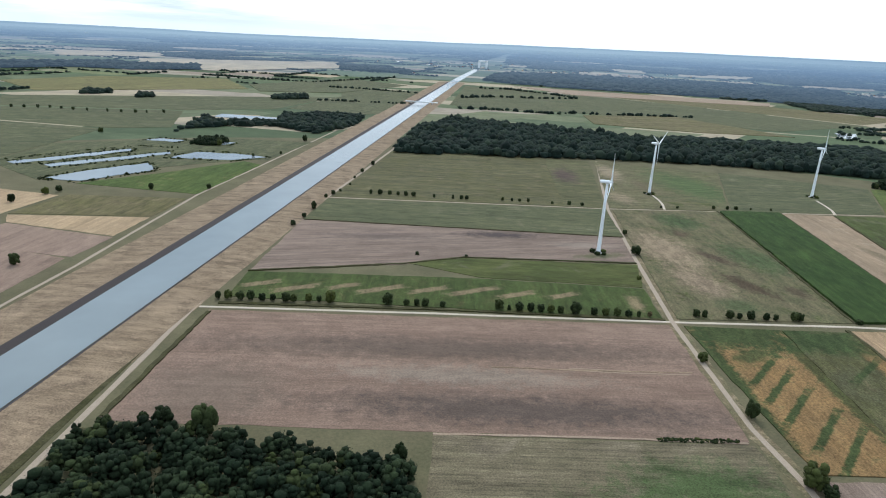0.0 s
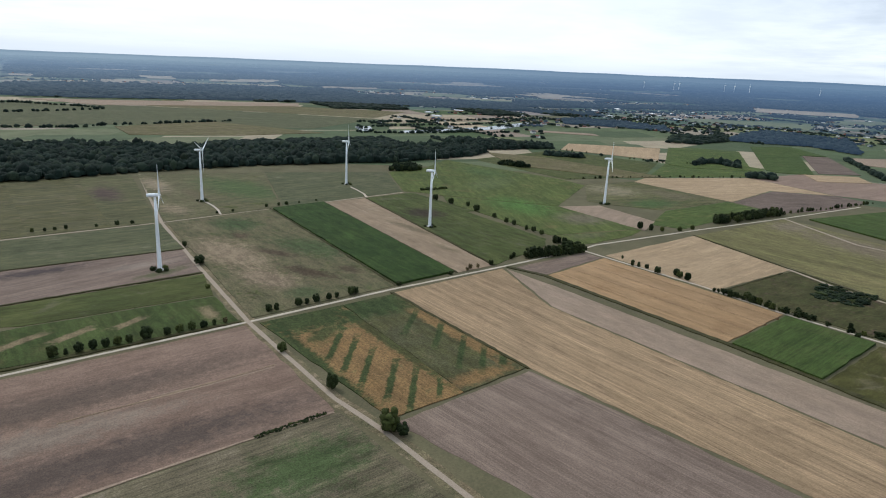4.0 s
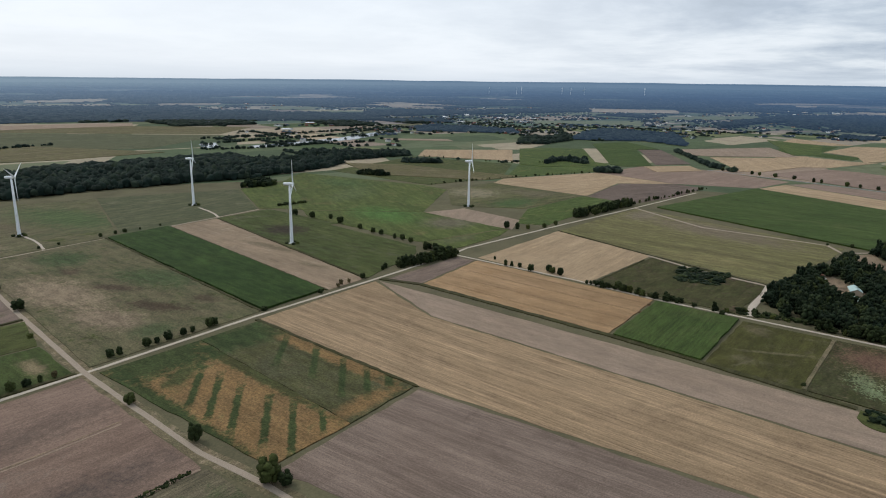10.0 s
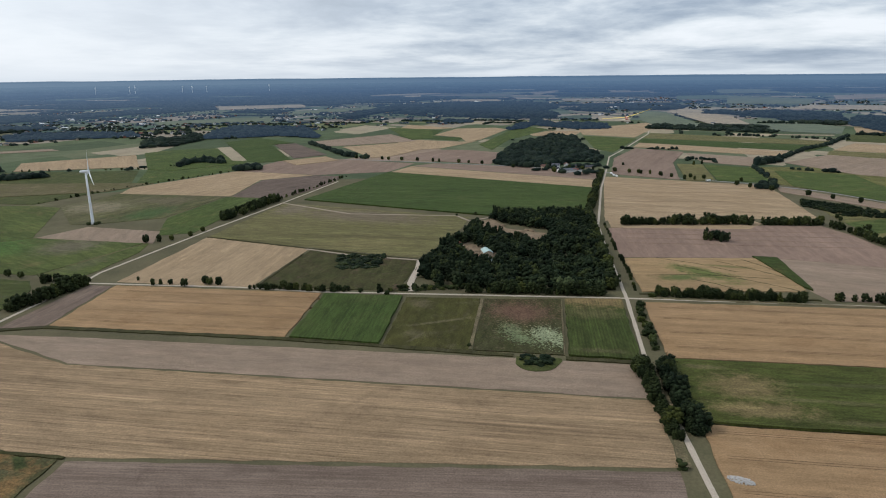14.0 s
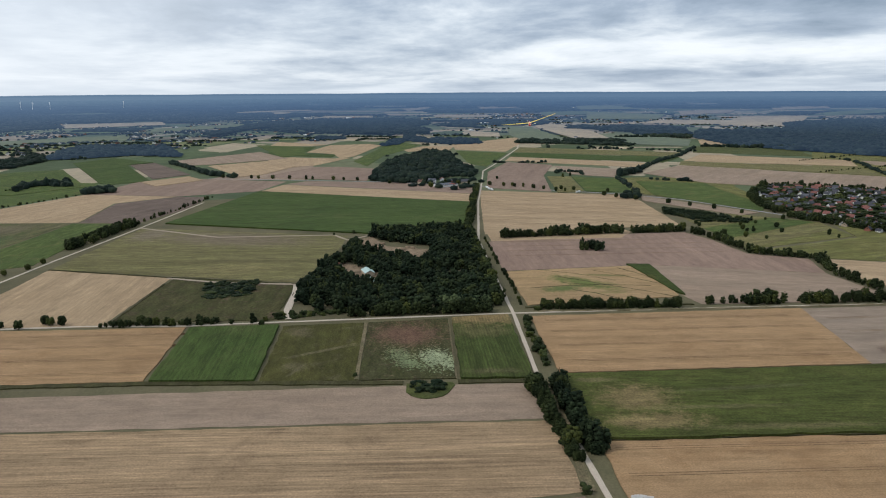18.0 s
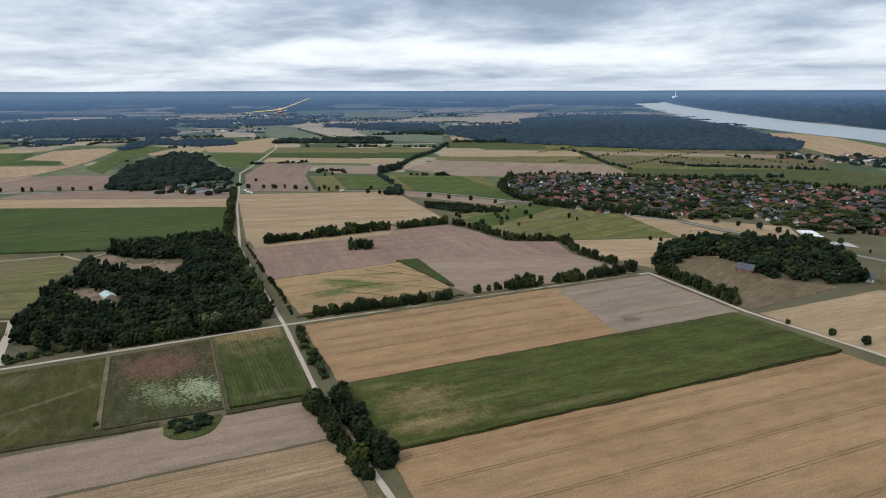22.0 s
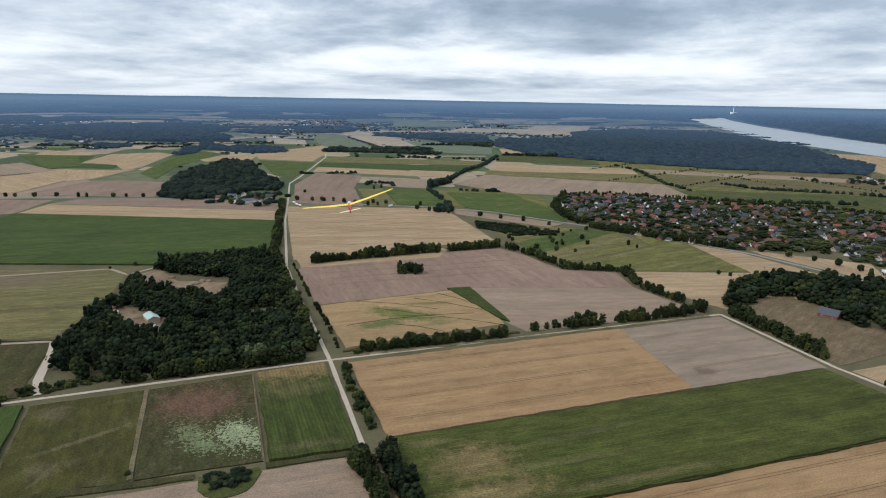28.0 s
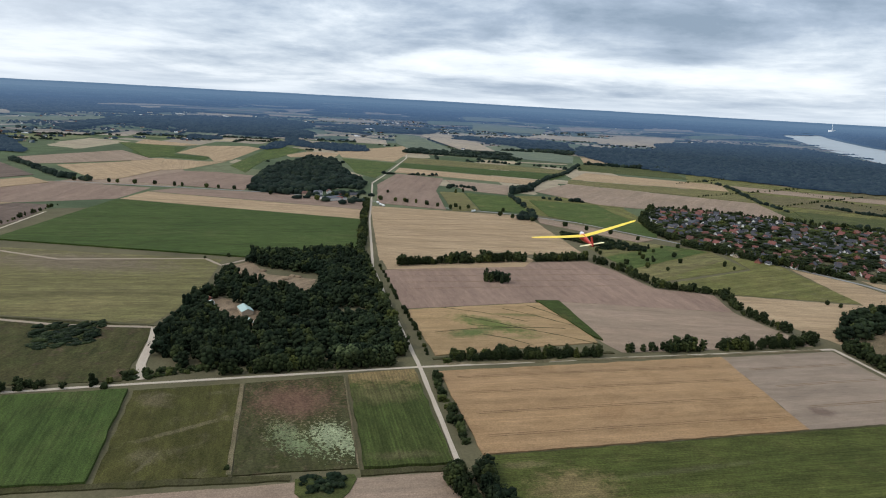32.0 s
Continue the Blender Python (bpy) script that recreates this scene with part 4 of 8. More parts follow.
field("field", [(860, 1040), (1170, 1110), (1230, 860), (1030, 745), (860, 780)], P["meadow"], "green meadow with hedges", 0.3)
field("field", [(1245, 850), (1416, 765), (1409, 712), (1250, 665), (1040, 742)], P["meadow_bright"], "green meadow", 0.3)
field("field", [(1240, 650), (1430, 640), (1460, 515), (1400, 330), (1260, 352), (1205, 476)], P["plough"], "bare brown field", 0.12)
field("field", [(1445, 510), (1480, 500), (1780, 352), (1600, 290), (1425, 292)], P["harrow"], "pale tan field", 0.14)
# along the lane to the north
field("field", [(846, -28), (870, -196), (845, -205), (812, -183), (803, -28)], P["stubble"], "strip of pale stubble", 0.2)
field("field", [(1395, -338), (1395, -470), (1310, -550), (1240, -520), (1080, -490), (1010, -418), (1110, -374), (1180, -312)], STRIPED, "green striped meadow", 0.4, along=(1, 0.2))
field("field", [(940, -306), (960, -384), (890, -465), (800, -455), (742, -300)], STRIPED, "dry meadow with scattered trees", 0.3, along=(0.3, -1))
field("field", [(735, -305), (793, -455), (870, -475), (810, -508), (660, -480), (700, -352)], STRIPED, "pale green meadow strip", 0.3, along=(0.3, -1))
field("field", [(695, -356), (655, -478), (800, -512), (735, -540), (600, -546), (558, -440), (558, -362), (640, -340)], P["stubble"], "pale golden stubble field", 0.12, along=(-0.2, -1))
field("field", [(722, -556), (745, -560), (650, -640), (600, -600), (570, -577)], P["stubble"], "pale stubble verge by the road", 0.12)
field("field", [(425, -346), (429, -482), (360, -590), (150, -620), (180, -362)], P["stubble"], "pale straw-coloured field", 0.12, along=(0, -1))
field("field", [(432, -484), (490, -575), (365, -595)], P["pasture"], "dry meadow by the farm", 0.3)
field("field", [(1250, -600), (1310, -640), (1425, -772), (1250, -852), (1056, -1250), (800, -1240), (800, -1050), (960, -940), (1055, -850), (1135, -765), (1212, -690)], P["meadow"], "green meadows behind the village gardens", 0.26, along=(0.6, -1))
field("field", [(1974, -1095), (1649, -1257), (1184, -1311), (1060, -1250), (1254, -854), (1430, -775)], STRIPED, "green wet meadows behind the village", 0.3, along=(0.5, -1))
field("field", [(1640, -1270), (1650, -1800), (1560, -1722), (1100, -1390), (1184, -1318)], P["pasture"], "pale meadows before the wood", 0.3, along=(0.5, -1))
field("field", [(2254, -2560), (1373, -1881), (1029, -1371), (1560, -1730), (2200, -2300)], P["stubble"], "tan flats by the river", 0.12)
field("field", [(552, -362), (572, -400), (582, -442), (540, -452), (482, -442), (448, -464), (434, -346)], P["dry_grass"], "dry meadow inside the farm trees", 0.3)
# west of the canal
field("field", [(-300, 466), (-300, 380), (-420, 400), (-430, 470), (-355, 480)], P["plough"], "bare brown field", 0.12)
field("field", [(-297, 470), (-293, 524), (-400, 545), (-420, 482)], P["plough"], "pale brown ploughed field", 0.14)
field("field", [(-294, 527), (-292, 590), (-416, 570), (-402, 548)], P["stubble"], "tan stubble field", 0.12)
field("field", [(-291, 593), (-289, 667), (-409, 654), (-418, 574)], P["pasture"], "dull green field", 0.3)
field("field", [(-425, 560), (-416, 650), (-520, 668), (-560, 600)], P["stubble"], "tan stubble field", 0.12)
field("field", [(-286, 690), (-270, 870), (-300, 890), (-370, 780), (-430, 705)], P["meadow_bright"], "green meadow by the canal", 0.3)
field("field", [(-272, 905), (-250, 1085), (-380, 1075), (-500, 1010), (-600, 940), (-590, 790), (-480, 712), (-300, 905)], P["dull"], "green wet meadow with ponds", 0.25)
field("field", [(-595, 800), (-610, 1100), (-1000, 1140), (-1100, 860), (-640, 690)], P["dull"], "wide green pasture", 0.28, along=(1, 0.3))
field("field", [(-610, 1110), (-520, 1160), (-600, 1400), (-950, 1300), (-1000, 1150)], P["dull"], "wide green pasture", 0.28, along=(1, 0.4))
field("field", [(-960, 1320), (-600, 1420), (-440, 1530), (-370, 1900), (-760, 1680), (-1060, 1500)], P["dull"], "wide green pasture", 0.28, along=(1, 0.6))
field("field", [(-190, 1560), (-130, 2300), (-420, 2250), (-360, 1950), (-420, 1560), (-240, 1515)], P["dull"], "green meadow by the canal", 0.28, along=(0.2, 1))
# behind the northern wood
field("field", [(-40, 1880), (370, 1850), (800, 1680), (1180, 1960), (560, 2500), (0, 2700)], P["dull"], "green meadows with scattered trees", 0.28, along=(1, -0.3))
field("field", [(700, 2860), (560, 2520), (1180, 1990), (1480, 2250)], P["pasture"], "pale straw field", 0.14, along=(1, -0.5))

for n, (pts, kind) in enumerate((([(938, -306), (958, -384), (930, -420), (862, -300)], "yellow"), ([(860, -302), (926, -424), (890, -462), (800, -304)], "meadow_bright"), ([(798, -306), (886, -464), (846, -460), (745, -302)], "yellow"))):
    field("field", pts, P[kind], "narrow strip of grass with scattered trees", 0.34 + 0.015 * n, along=(0.3, -1))
# the plain beyond the country road, the village and the forest
field("field", [(2446, -48), (2635, -177), (2856, -345), (2440, -295), (2099, -202), (2206, -53)], P["stubble"], "pale straw field beside the lane", 0.462)
field("field", [(2161, -51), (2052, -204), (1651, -101), (1746, -64)], P["meadow_bright"], "green meadow beside the lane", 0.474)
field("field", [(1693, 379), (1968, 419), (1926, 307), (1941, 260), (1728, 326)], P["stubble"], "pale straw field", 0.486)
field("field", [(1684, 434), (1693, 379), (1985, 422), (1960, 497)], P["stubble"], "pale straw field", 0.498)
field("field", [(2165, 424), (2479, 395), (2534, 258), (2442, 205), (1985, 255), (1929, 288), (2083, 327)], P["stubble"], "pale straw field", 0.510)
field("field", [(2420, 600), (2412, 432), (2165, 424), (2237, 559)], P["lush"], "dark green crop strip", 0.522)
field("field", [(2195, 550), (2057, 313), (1963, 318), (2062, 520)], P["lush"], "dark green crop strip", 0.534)
field("field", [(2470, 612), (2696, 627), (2513, 407), (2450, 454)], P["stubble"], "pale straw field", 0.546)
field("field", [(1841, 241), (2315, 197), (2618, 179), (2471, 61), (2191, 116), (1997, 170), (1693, 192)], P["meadow_bright"], "green meadow by the wood", 0.558)
field("field", [(2213, 117), (2383, 52), (2359, -53), (2198, -31), (2184, 45), (2137, 100)], P["stubble"], "pale straw field before the wood", 0.570)
field("field", [(1505, 394), (1689, 317), (1684, 253), (1614, 138), (1468, 164), (1393, 168), (1478, 387)], P["plough"], "bare brown field along the road", 0.582)
field("field", [(1435, -210), (1427, -258), (1202, -233), (1191, -184)], P["yellow"], "pale green plot beside the road", 0.594)
field("field", [(1426, -260), (1377, -340), (1185, -319), (1201, -236)], P["meadow_bright"], "green striped plot beside the road", 0.606)
field("field", [(1529, -93), (1758, -165), (1674, -267), (1449, -205), (1204, -175), (1267, -66)], P["plough"], "bare brown field beside the lane", 0.618)
field("field", [(1644, -267), (1560, -395), (1407, -346), (1468, -268)], P["harrow"], "pale brown field", 0.630)
field("field", [(1914, -194), (1686, -525), (1594, -460), (1792, -163)], P["stubble"], "pale straw strip", 0.642)
field("field", [(2063, -221), (1843, -650), (1703, -554), (1935, -192)], P["lush"], "green crop strip", 0.654)
field("field", [(2275, -274), (1984, -728), (1864, -653), (2081, -226)], P["yellow"], "yellow-green strip", 0.666)
field("field", [(1469, -427), (1624, -563), (1357, -883), (1110, -790), (1293, -494)], P["harrow"], "broad pale brown field", 0.678)
field("field", [(1724, -608), (1539, -951), (1369, -888), (1638, -569)], P["yellow"], "yellow-green strip", 0.690)
field("field", [(1922, -740), (1701, -1032), (1555, -957), (1737, -618)], P["stubble"], "pale straw strip", 0.702)
field("field", [(2559, -997), (2336, -1241), (2110, -1122), (2270, -889)], P["stubble"], "pale straw strip before the forest", 0.714)
field("field", [(2230, -850), (2035, -1085), (1820, -1011), (1996, -749)], P["meadow"], "green strip with scattered trees", 0.726)
field("field", [(1338, -367), (1287, -486), (1191, -475), (1028, -469), (977, -436), (1149, -338)], P["meadow_bright"], "green striped meadow at the village edge", 0.738)
field("field", [(1141, -312), (965, -425), (946, -391), (1088, -300)], P["harrow"], "pale strip beside the road", 0.750)
field("field", [(1686, -1051), (1276, -1507), (1215, -1429), (1577, -1013)], P["harrow"], "pale meadow strip before the forest", 0.762)
field("field", [(1516, -983), (1196, -1405), (1063, -1236), (1333, -919)], P["pasture"], "olive meadow behind the village", 0.774)
field("field", [(1252, -888), (1088, -1138), (986, -1022), (1106, -813)], P["meadow"], "dark green meadow behind the village", 0.786)
field("field", [(1867, 1002), (2016, 960), (1862, 785), (1792, 824), (1435, 620), (1384, 671), (1398, 705)], P["lush"], "green crop field", 0.798)
field("field", [(1794, 817), (1844, 774), (1550, 577), (1470, 628)], P["plough_dark"], "dark brown ploughed field", 0.810)
field("field", [(1418, 634), (1513, 567), (1441, 512), (1345, 572)], P["stubble"], "pale straw field", 0.822)
field("field", [(1190, 1110), (1319, 1207), (1505, 1051), (1285, 897)], P["stubble"], "pale stubble field with swaths", 0.834)
field("field", [(1481, 1558), (1637, 1396), (1596, 1337), (1463, 1498)], P["harrow"], "narrow pale strip", 0.846)
field("field", [(1551, 1058), (1627, 1024), (1688, 934), (1350, 710), (1241, 788), (1244, 850)], P["meadow_bright"], "green meadow", 0.858)
field("field", [(963, 1119), (1034, 1019), (1072, 726), (977, 750), (893, 920), (908, 1004)], P["pasture"], "dull olive meadow", 0.870)
field("field", [(1495, 450), (1744, 600), (1918, 430), (1710, 371), (1518, 415)], P["stubble"], "pale straw field", 0.882)
field("field", [(1759, 672), (1892, 747), (2191, 577), (1935, 437), (1776, 611)], P["harrow"], "pale straw field", 0.894)
field("field", [(2523, 672), (2412, 475), (2067, 411), (1988, 465)], P["meadow_bright"], "green strip in straw fields", 0.906)
field("field", [(322, 1798), (602, 1901), (781, 1567), (552, 1550), (317, 1606)], P["pasture"], "dull tan field behind the wood", 0.918)
field("field", [(-20, 2084), (252, 2185), (250, 1843), (-19, 1836)], P["dull"], "green meadow", 0.930)
field("field", [(208, 2857), (1222, 2707), (1142, 2529), (412, 2545)], P["harrow"], "long pale field before the forest", 0.942)
field("field", [(-1306, 1843), (-1196, 2175), (-849, 2361), (-655, 2011), (-1074, 1634)], P["yellow"], "pale yellow-green pasture", 0.954)
field("field", [(-709, 2176), (-471, 2744), (-221, 2541), (-388, 2054), (-605, 1958)], P["dull"], "green pasture with hedges", 0.966)

# ---------------------------------------------------------------- water
def pool(corners, label, z=0.62, name="pond"):
    rnd = random.Random(len(corners) * 7 + int(abs(corners[0][0])))
    ring = []
    for i, p in enumerate(corners):
        ring += edge_points(p, corners[(i + 1) % len(corners)], 14.0, 3.0, rnd)
    bm = bmesh.new()
    top = [bm.verts.new((p.x, p.y, z)) for p in ring]
    low = [bm.verts.new((p.x, p.y, -0.2)) for p in ring]
    f = bm.faces.new(top)
    for i in range(len(top)):
        bm.faces.new((top[i], low[i], low[(i + 1) % len(top)], top[(i + 1) % len(top)]))
    bm.normal_update()
    if f.normal.z < 0:
        bmesh.ops.reverse_faces(bm, faces=bm.faces[:])
    bmesh.ops.triangulate(bm, faces=[f])
    return tagged(part(name, bm, WATER), label, "pond", kind="structure")


pool([(-475, 722), (-455, 770), (-411, 838), (-384, 795), (-434, 716)], "pale still pond in a wet meadow")
pool([(-570, 795), (-530, 850), (-479, 930), (-470, 915), (-520, 830), (-555, 785)], "long narrow pond in a wet meadow")
pool([(-520, 790), (-470, 860), (-420, 925), (-412, 910), (-462, 835), (-505, 780)], "long narrow pond in a wet meadow")
pool([(-400, 880), (-385, 935), (-330, 940), (-280, 926), (-320, 890)], "pale still pond in a wet meadow")
pool([(-498, 1010), (-480, 1035), (-440, 1030), (-450, 1008)], "small pond by bushes")
pool([(-395, 1010), (-385, 1035), (-360, 1035), (-370, 1008)], "small pond by bushes")
pool([(-508, 1335), (-510, 1385), (-385, 1375), (-375, 1330)], "pale pond among trees")
pool([(905, 1600), (950, 1712), (1008, 1722), (950, 1606)], "pale quarry pond behind the wood")
pool([(1010, 1530), (1020, 1580), (1380, 1640), (1730, 1790), (1740, 1740), (1400, 1575), (1100, 1530)], "pale river arm by the town")


def sheet_strip(name, left, right, material, label, category, lift=0.8):
    """A strip between two lines of map places, laid on the land."""
    verts, faces = [], []
    for (x0, y0), (x1, y1) in zip(left, right):
        for k in (0.0, 0.5, 1.0):
            x, y, z, s = on_land(x0 + (x1 - x0) * k, y0 + (y1 - y0) * k)
            verts.append((x, y, z + lift))
    for i in range(len(left) - 1):
        for k in range(2):
            a = i * 3 + k
            faces.append((a, a + 1, a + 4, a + 3))
    ob = new(name, mesh_from(name, verts, faces, material))
    return tagged(ob, label, category, kind="structure")


def fine(points, n=8):
    out = []
    for a, b in zip(points, points[1:]):
        out += [(a[0] + (b[0] - a[0]) * i / n, a[1] + (b[1] - a[1]) * i / n) for i in range(n)]
    return out + [points[-1]]


# near and far bank of the river
sheet_strip("river", fine([(900, -1650), (1620, -2120), (2030, -2300), (2310, -2440), (2790, -2660), (4080, -3450), (5600, -4500), (7500, -5800), (15000, -11000)]),
            fine([(1400, -2400), (2200, -2880), (2600, -3100), (3050, -3380), (3700, -3800), (5250, -4820), (7200, -6200), (9600, -8050), (21000, -17500)]), RIVER, "broad pale river before dark wooded hills", "river", 1.5)
# the canal's far reach
sheet_strip("water", fine([(-69.5, 2898), (-25, 3560), (40, 4500)]), fine([(-32.5, 2895), (12, 3560), (77, 4500)]), WATER, "pale far reach of the canal", "canal", 1.0)


# ---------------------------------------------------------------- trees
def ico(sub):
    bm = bmesh.new()
    bmesh.ops.create_icosphere(bm, subdivisions=sub, radius=1.0)
    v = np.array([x.co[:] for x in bm.verts])
    f = np.array([[x.index for x in g.verts] for g in bm.faces])
    bm.free()
    return v, f


ICO1, ICO2 = ico(1), ico(2)


def lump(shape, rnd, rough=0.28):
    """A lumpy leaf mass: a ball pushed in and out."""
    v, f = shape
    k = 1 + rough * np.array([rnd.uniform(-1, 1) for _ in range(len(v))])
    return v * k[:, None], f


def leaves(n, centre, radii, size, rnd):
    """Loose sprays of leaves round a crown, as small bent triangles."""
    vs, fs = [], []
    for i in range(n):
        d = np.array([rnd.gauss(0, 1) for _ in range(3)])
        d /= np.linalg.norm(d)
        p = centre + d * radii * rnd.uniform(0.9, 1.12)
        a, b = (np.array([rnd.gauss(0, 1) for _ in range(3)]) * size for _ in range(2))
        vs += [p, p + a, p + b]
        fs.append([3 * i, 3 * i + 1, 3 * i + 2])
    return np.array(vs), np.array(fs)


def crown(seed, style, shape=ICO1, count=24, spray=160, grain=1.0):
    """A crown one unit high and about one wide, standing on z = 0."""
    rnd = random.Random(seed)
    vs, fs, n = [], [], 0

    def put(v, f):
        nonlocal n
        vs.append(v)
        fs.append(f + n)
        n += len(v)

    for i in range(count):
        t = (i + 0.5) / count
        a = i * 2.4 + rnd.uniform(-0.5, 0.5)
        if style == "round":
            z = 0.20 + 0.66 * t
            w = 0.36 * math.sqrt(max(0.05, 1 - ((z - 0.52) / 0.45) ** 2))
            size = rnd.uniform(0.13, 0.21)
        elif style == "oval":
            z = 0.12 + 0.76 * t
            w = 0.24 * math.sqrt(max(0.05, 1 - ((z - 0.48) / 0.48) ** 2))
            size = rnd.uniform(0.10, 0.17)
        elif style == "conifer":
            z = 0.06 + 0.86 * t
            w = 0.24 * (1 - t) ** 0.8
            size = 0.05 + 0.12 * (1 - t) * rnd.uniform(0.8, 1.2)
        else:
            z = 0.10 + 0.60 * rnd.random()
            w = 0.40 * rnd.uniform(0.5, 1.0)
            size = rnd.uniform(0.18, 0.30)
        w *= rnd.uniform(0.72, 1.12)
        size *= grain
        v, f = lump(shape, rnd)
        put(v * np.array([size, size, size * rnd.uniform(0.75, 1.0)]) + np.array([w * math.cos(a), w * math.sin(a), z]), f)
    core = {"round": (0.27, 0.52, 0.36), "oval": (0.17, 0.48, 0.40), "conifer": (0.11, 0.42, 0.38), "bush": (0.34, 0.36, 0.32)}[style]
    v, f = lump(shape, rnd, 0.15)
    put(v * np.array([core[0], core[0], core[2]]) + np.array([0, 0, core[1]]), f)
    if spray:
        put(*leaves(spray, np.array([0, 0, core[1]]), np.array([core[0] * 1.65, core[0] * 1.65, core[2] * 1.2]), 0.045, rnd))
    return np.concatenate(vs), np.concatenate(fs)


def quick_mesh(name, v, f, material):
    """A triangle mesh from arrays."""
    me = bpy.data.meshes.new(name)
    me.vertices.add(len(v))
    me.vertices.foreach_set("co", np.asarray(v, np.float32).ravel())
    me.loops.add(len(f) * 3)
    me.loops.foreach_set("vertex_index", np.asarray(f, np.int32).ravel())
    me.polygons.add(len(f))
    me.polygons.foreach_set("loop_start", np.arange(0, len(f) * 3, 3, dtype=np.int32))
    me.polygons.foreach_set("loop_total", np.full(len(f), 3, np.int32))
    me.materials.append(material)
    me.update(calc_edges=True)
    me.shade_smooth()
    return me


def trunk_mesh(name, seed, height):
    """A tapered stem that forks into limbs, for a crown one unit high."""
    rnd = random.Random(seed)
    bm = bmesh.new()

    def limb(a, b, ra, rb):
        a, b = Vector(a), Vector(b)
        d = (b - a).normalized()
        s = d.orthogonal().normalized()
        q = d.cross(s)
        rings = []
        for p, r in ((a, ra), (b, rb)):
            rings.append([bm.verts.new(p + (s * math.cos(k * 1.0472) + q * math.sin(k * 1.0472)) * r) for k in range(6)])
        for k in range(6):
            bm.faces.new((rings[0][k], rings[0][(k + 1) % 6], rings[1][(k + 1) % 6], rings[1][k]))

    fork = (rnd.uniform(-0.02, 0.02), rnd.uniform(-0.02, 0.02), height)
    limb((0, 0, -0.04), fork, 0.034, 0.024)
    for k in range(4):
        a = k * 1.57 + rnd.uniform(-0.4, 0.4)
        limb(fork, (0.16 * math.cos(a), 0.16 * math.sin(a), height + rnd.uniform(0.2, 0.34)), 0.018, 0.006)
    me = bpy.data.meshes.new(name)
    bm.normal_update()
    bm.to_mesh(me)
    bm.free()
    me.materials.append(BARK)
    return me


TREE_KINDS = []
for seed, style, stem in ((1, "round", 0.26), (2, "round", 0.22), (3, "oval", 0.18), (4, "round", 0.30), (5, "oval", 0.15), (6, "bush", 0.10), (7, "conifer", 0.10)):
    v, f = crown(seed, style, ICO2 if style != "conifer" else ICO1, 22, 220)
    TREE_KINDS.append((quick_mesh("crown", v, f, LEAF_PALE if seed == 5 else LEAF), trunk_mesh("trunk", seed, stem)))
DRY_CROWN = quick_mesh("crown", *crown(9, "round", ICO1, 12, 200), DRYLEAF)
TREES = random.Random(41)


def tree(x, y, h, kind=None, wide=1.0, label="round leafy green tree at the field's edge", group="trees along the farm roads", dry=False, name="tree"):
    """One tree: a trunk and a crown. kind picks its habit."""
    h *= 0.8
    k = TREES.choice((0, 1, 3, 3, 2)) if kind is None else kind
    s = h * wide * TREES.uniform(0.72, 0.92)
    ob = thing(name, Matrix.LocRotScale((x, y, 0), Euler((0, 0, TREES.uniform(0, 6.28))), (s, s, h)), label, "tree", group)
    for nm, me in (("trunk", TREE_KINDS[k][1]), ("crown", DRY_CROWN if dry else TREE_KINDS[k][0])):
        o = new(nm, me)
        o.parent = ob
    return ob


WOOD_KINDS = [crown(20 + i, st, ICO1, c, 90) for i, (st, c) in enumerate((("round", 14), ("round", 13), ("oval", 13), ("round", 15), ("oval", 12)))]
FIR_KINDS = [crown(40 + i, "conifer", ICO1, 14, 80) for i in range(3)]
SLIM_KINDS = [crown(60 + i, st, ICO1, 34, 260, 0.72) for i, st in enumerate(("oval", "oval", "round", "oval", "conifer"))]
BUSH_KINDS = [crown(50 + i, "bush", ICO1, 11, 80) for i in range(4)]
v1, f1 = ICO1
DOME = f1[(v1[f1].mean(1)[:, 2] > -0.35)]


def bake(name, places, kinds, material, label, category, seed=0):
    """Many plants in one mesh: places are rows of x, y, z, width, height."""
    rnd = random.Random(seed)
    vs, fs, tones, n = [], [], [], 0
    for x, y, z, w, h in places:
        v, f = kinds[rnd.randrange(len(kinds))]
        a = rnd.uniform(0, 6.283)
        c, s = math.cos(a), math.sin(a)
        q = np.empty_like(v)
        q[:, 0] = (v[:, 0] * c - v[:, 1] * s) * w + x
        q[:, 1] = (v[:, 0] * s + v[:, 1] * c) * w + y
        q[:, 2] = v[:, 2] * h + z
        vs.append(q)
        fs.append(f + n)
        tones.append(np.full(len(v), rnd.random(), np.float32))
        n += len(v)
    ob = new(name, quick_mesh(name, np.concatenate(vs), np.concatenate(fs), material))
    ob.data.attributes.new("tone", "FLOAT", "POINT").data.foreach_set("value", np.concatenate(tones))
    return tagged(ob, label, category, kind="stuff")


def inside(x, y, poly):
    hit, j = False, len(poly) - 1
    for i in range(len(poly)):
        (xa, ya), (xb, yb) = poly[i], poly[j]
        if (ya > y) != (yb > y) and x < (xb - xa) * (y - ya) / (yb - ya) + xa:
            hit = not hit
        j = i
    return hit


def spread(poly, step, rnd, holes=(), jitter=0.45):
    xs, ys = [p[0] for p in poly], [p[1] for p in poly]
    out = []
    y = min(ys)
    row = 0
    while y < max(ys):
        x = min(xs) + (row % 2) * step / 2
        while x < max(xs):
            px, py = x + rnd.uniform(-jitter, jitter) * step, y + rnd.uniform(-jitter, jitter) * step
            if inside(px, py, poly) and not any(inside(px, py, h) for h in holes):
                out.append((px, py))
            x += step
        y += step * 0.87
        row += 1
    return out


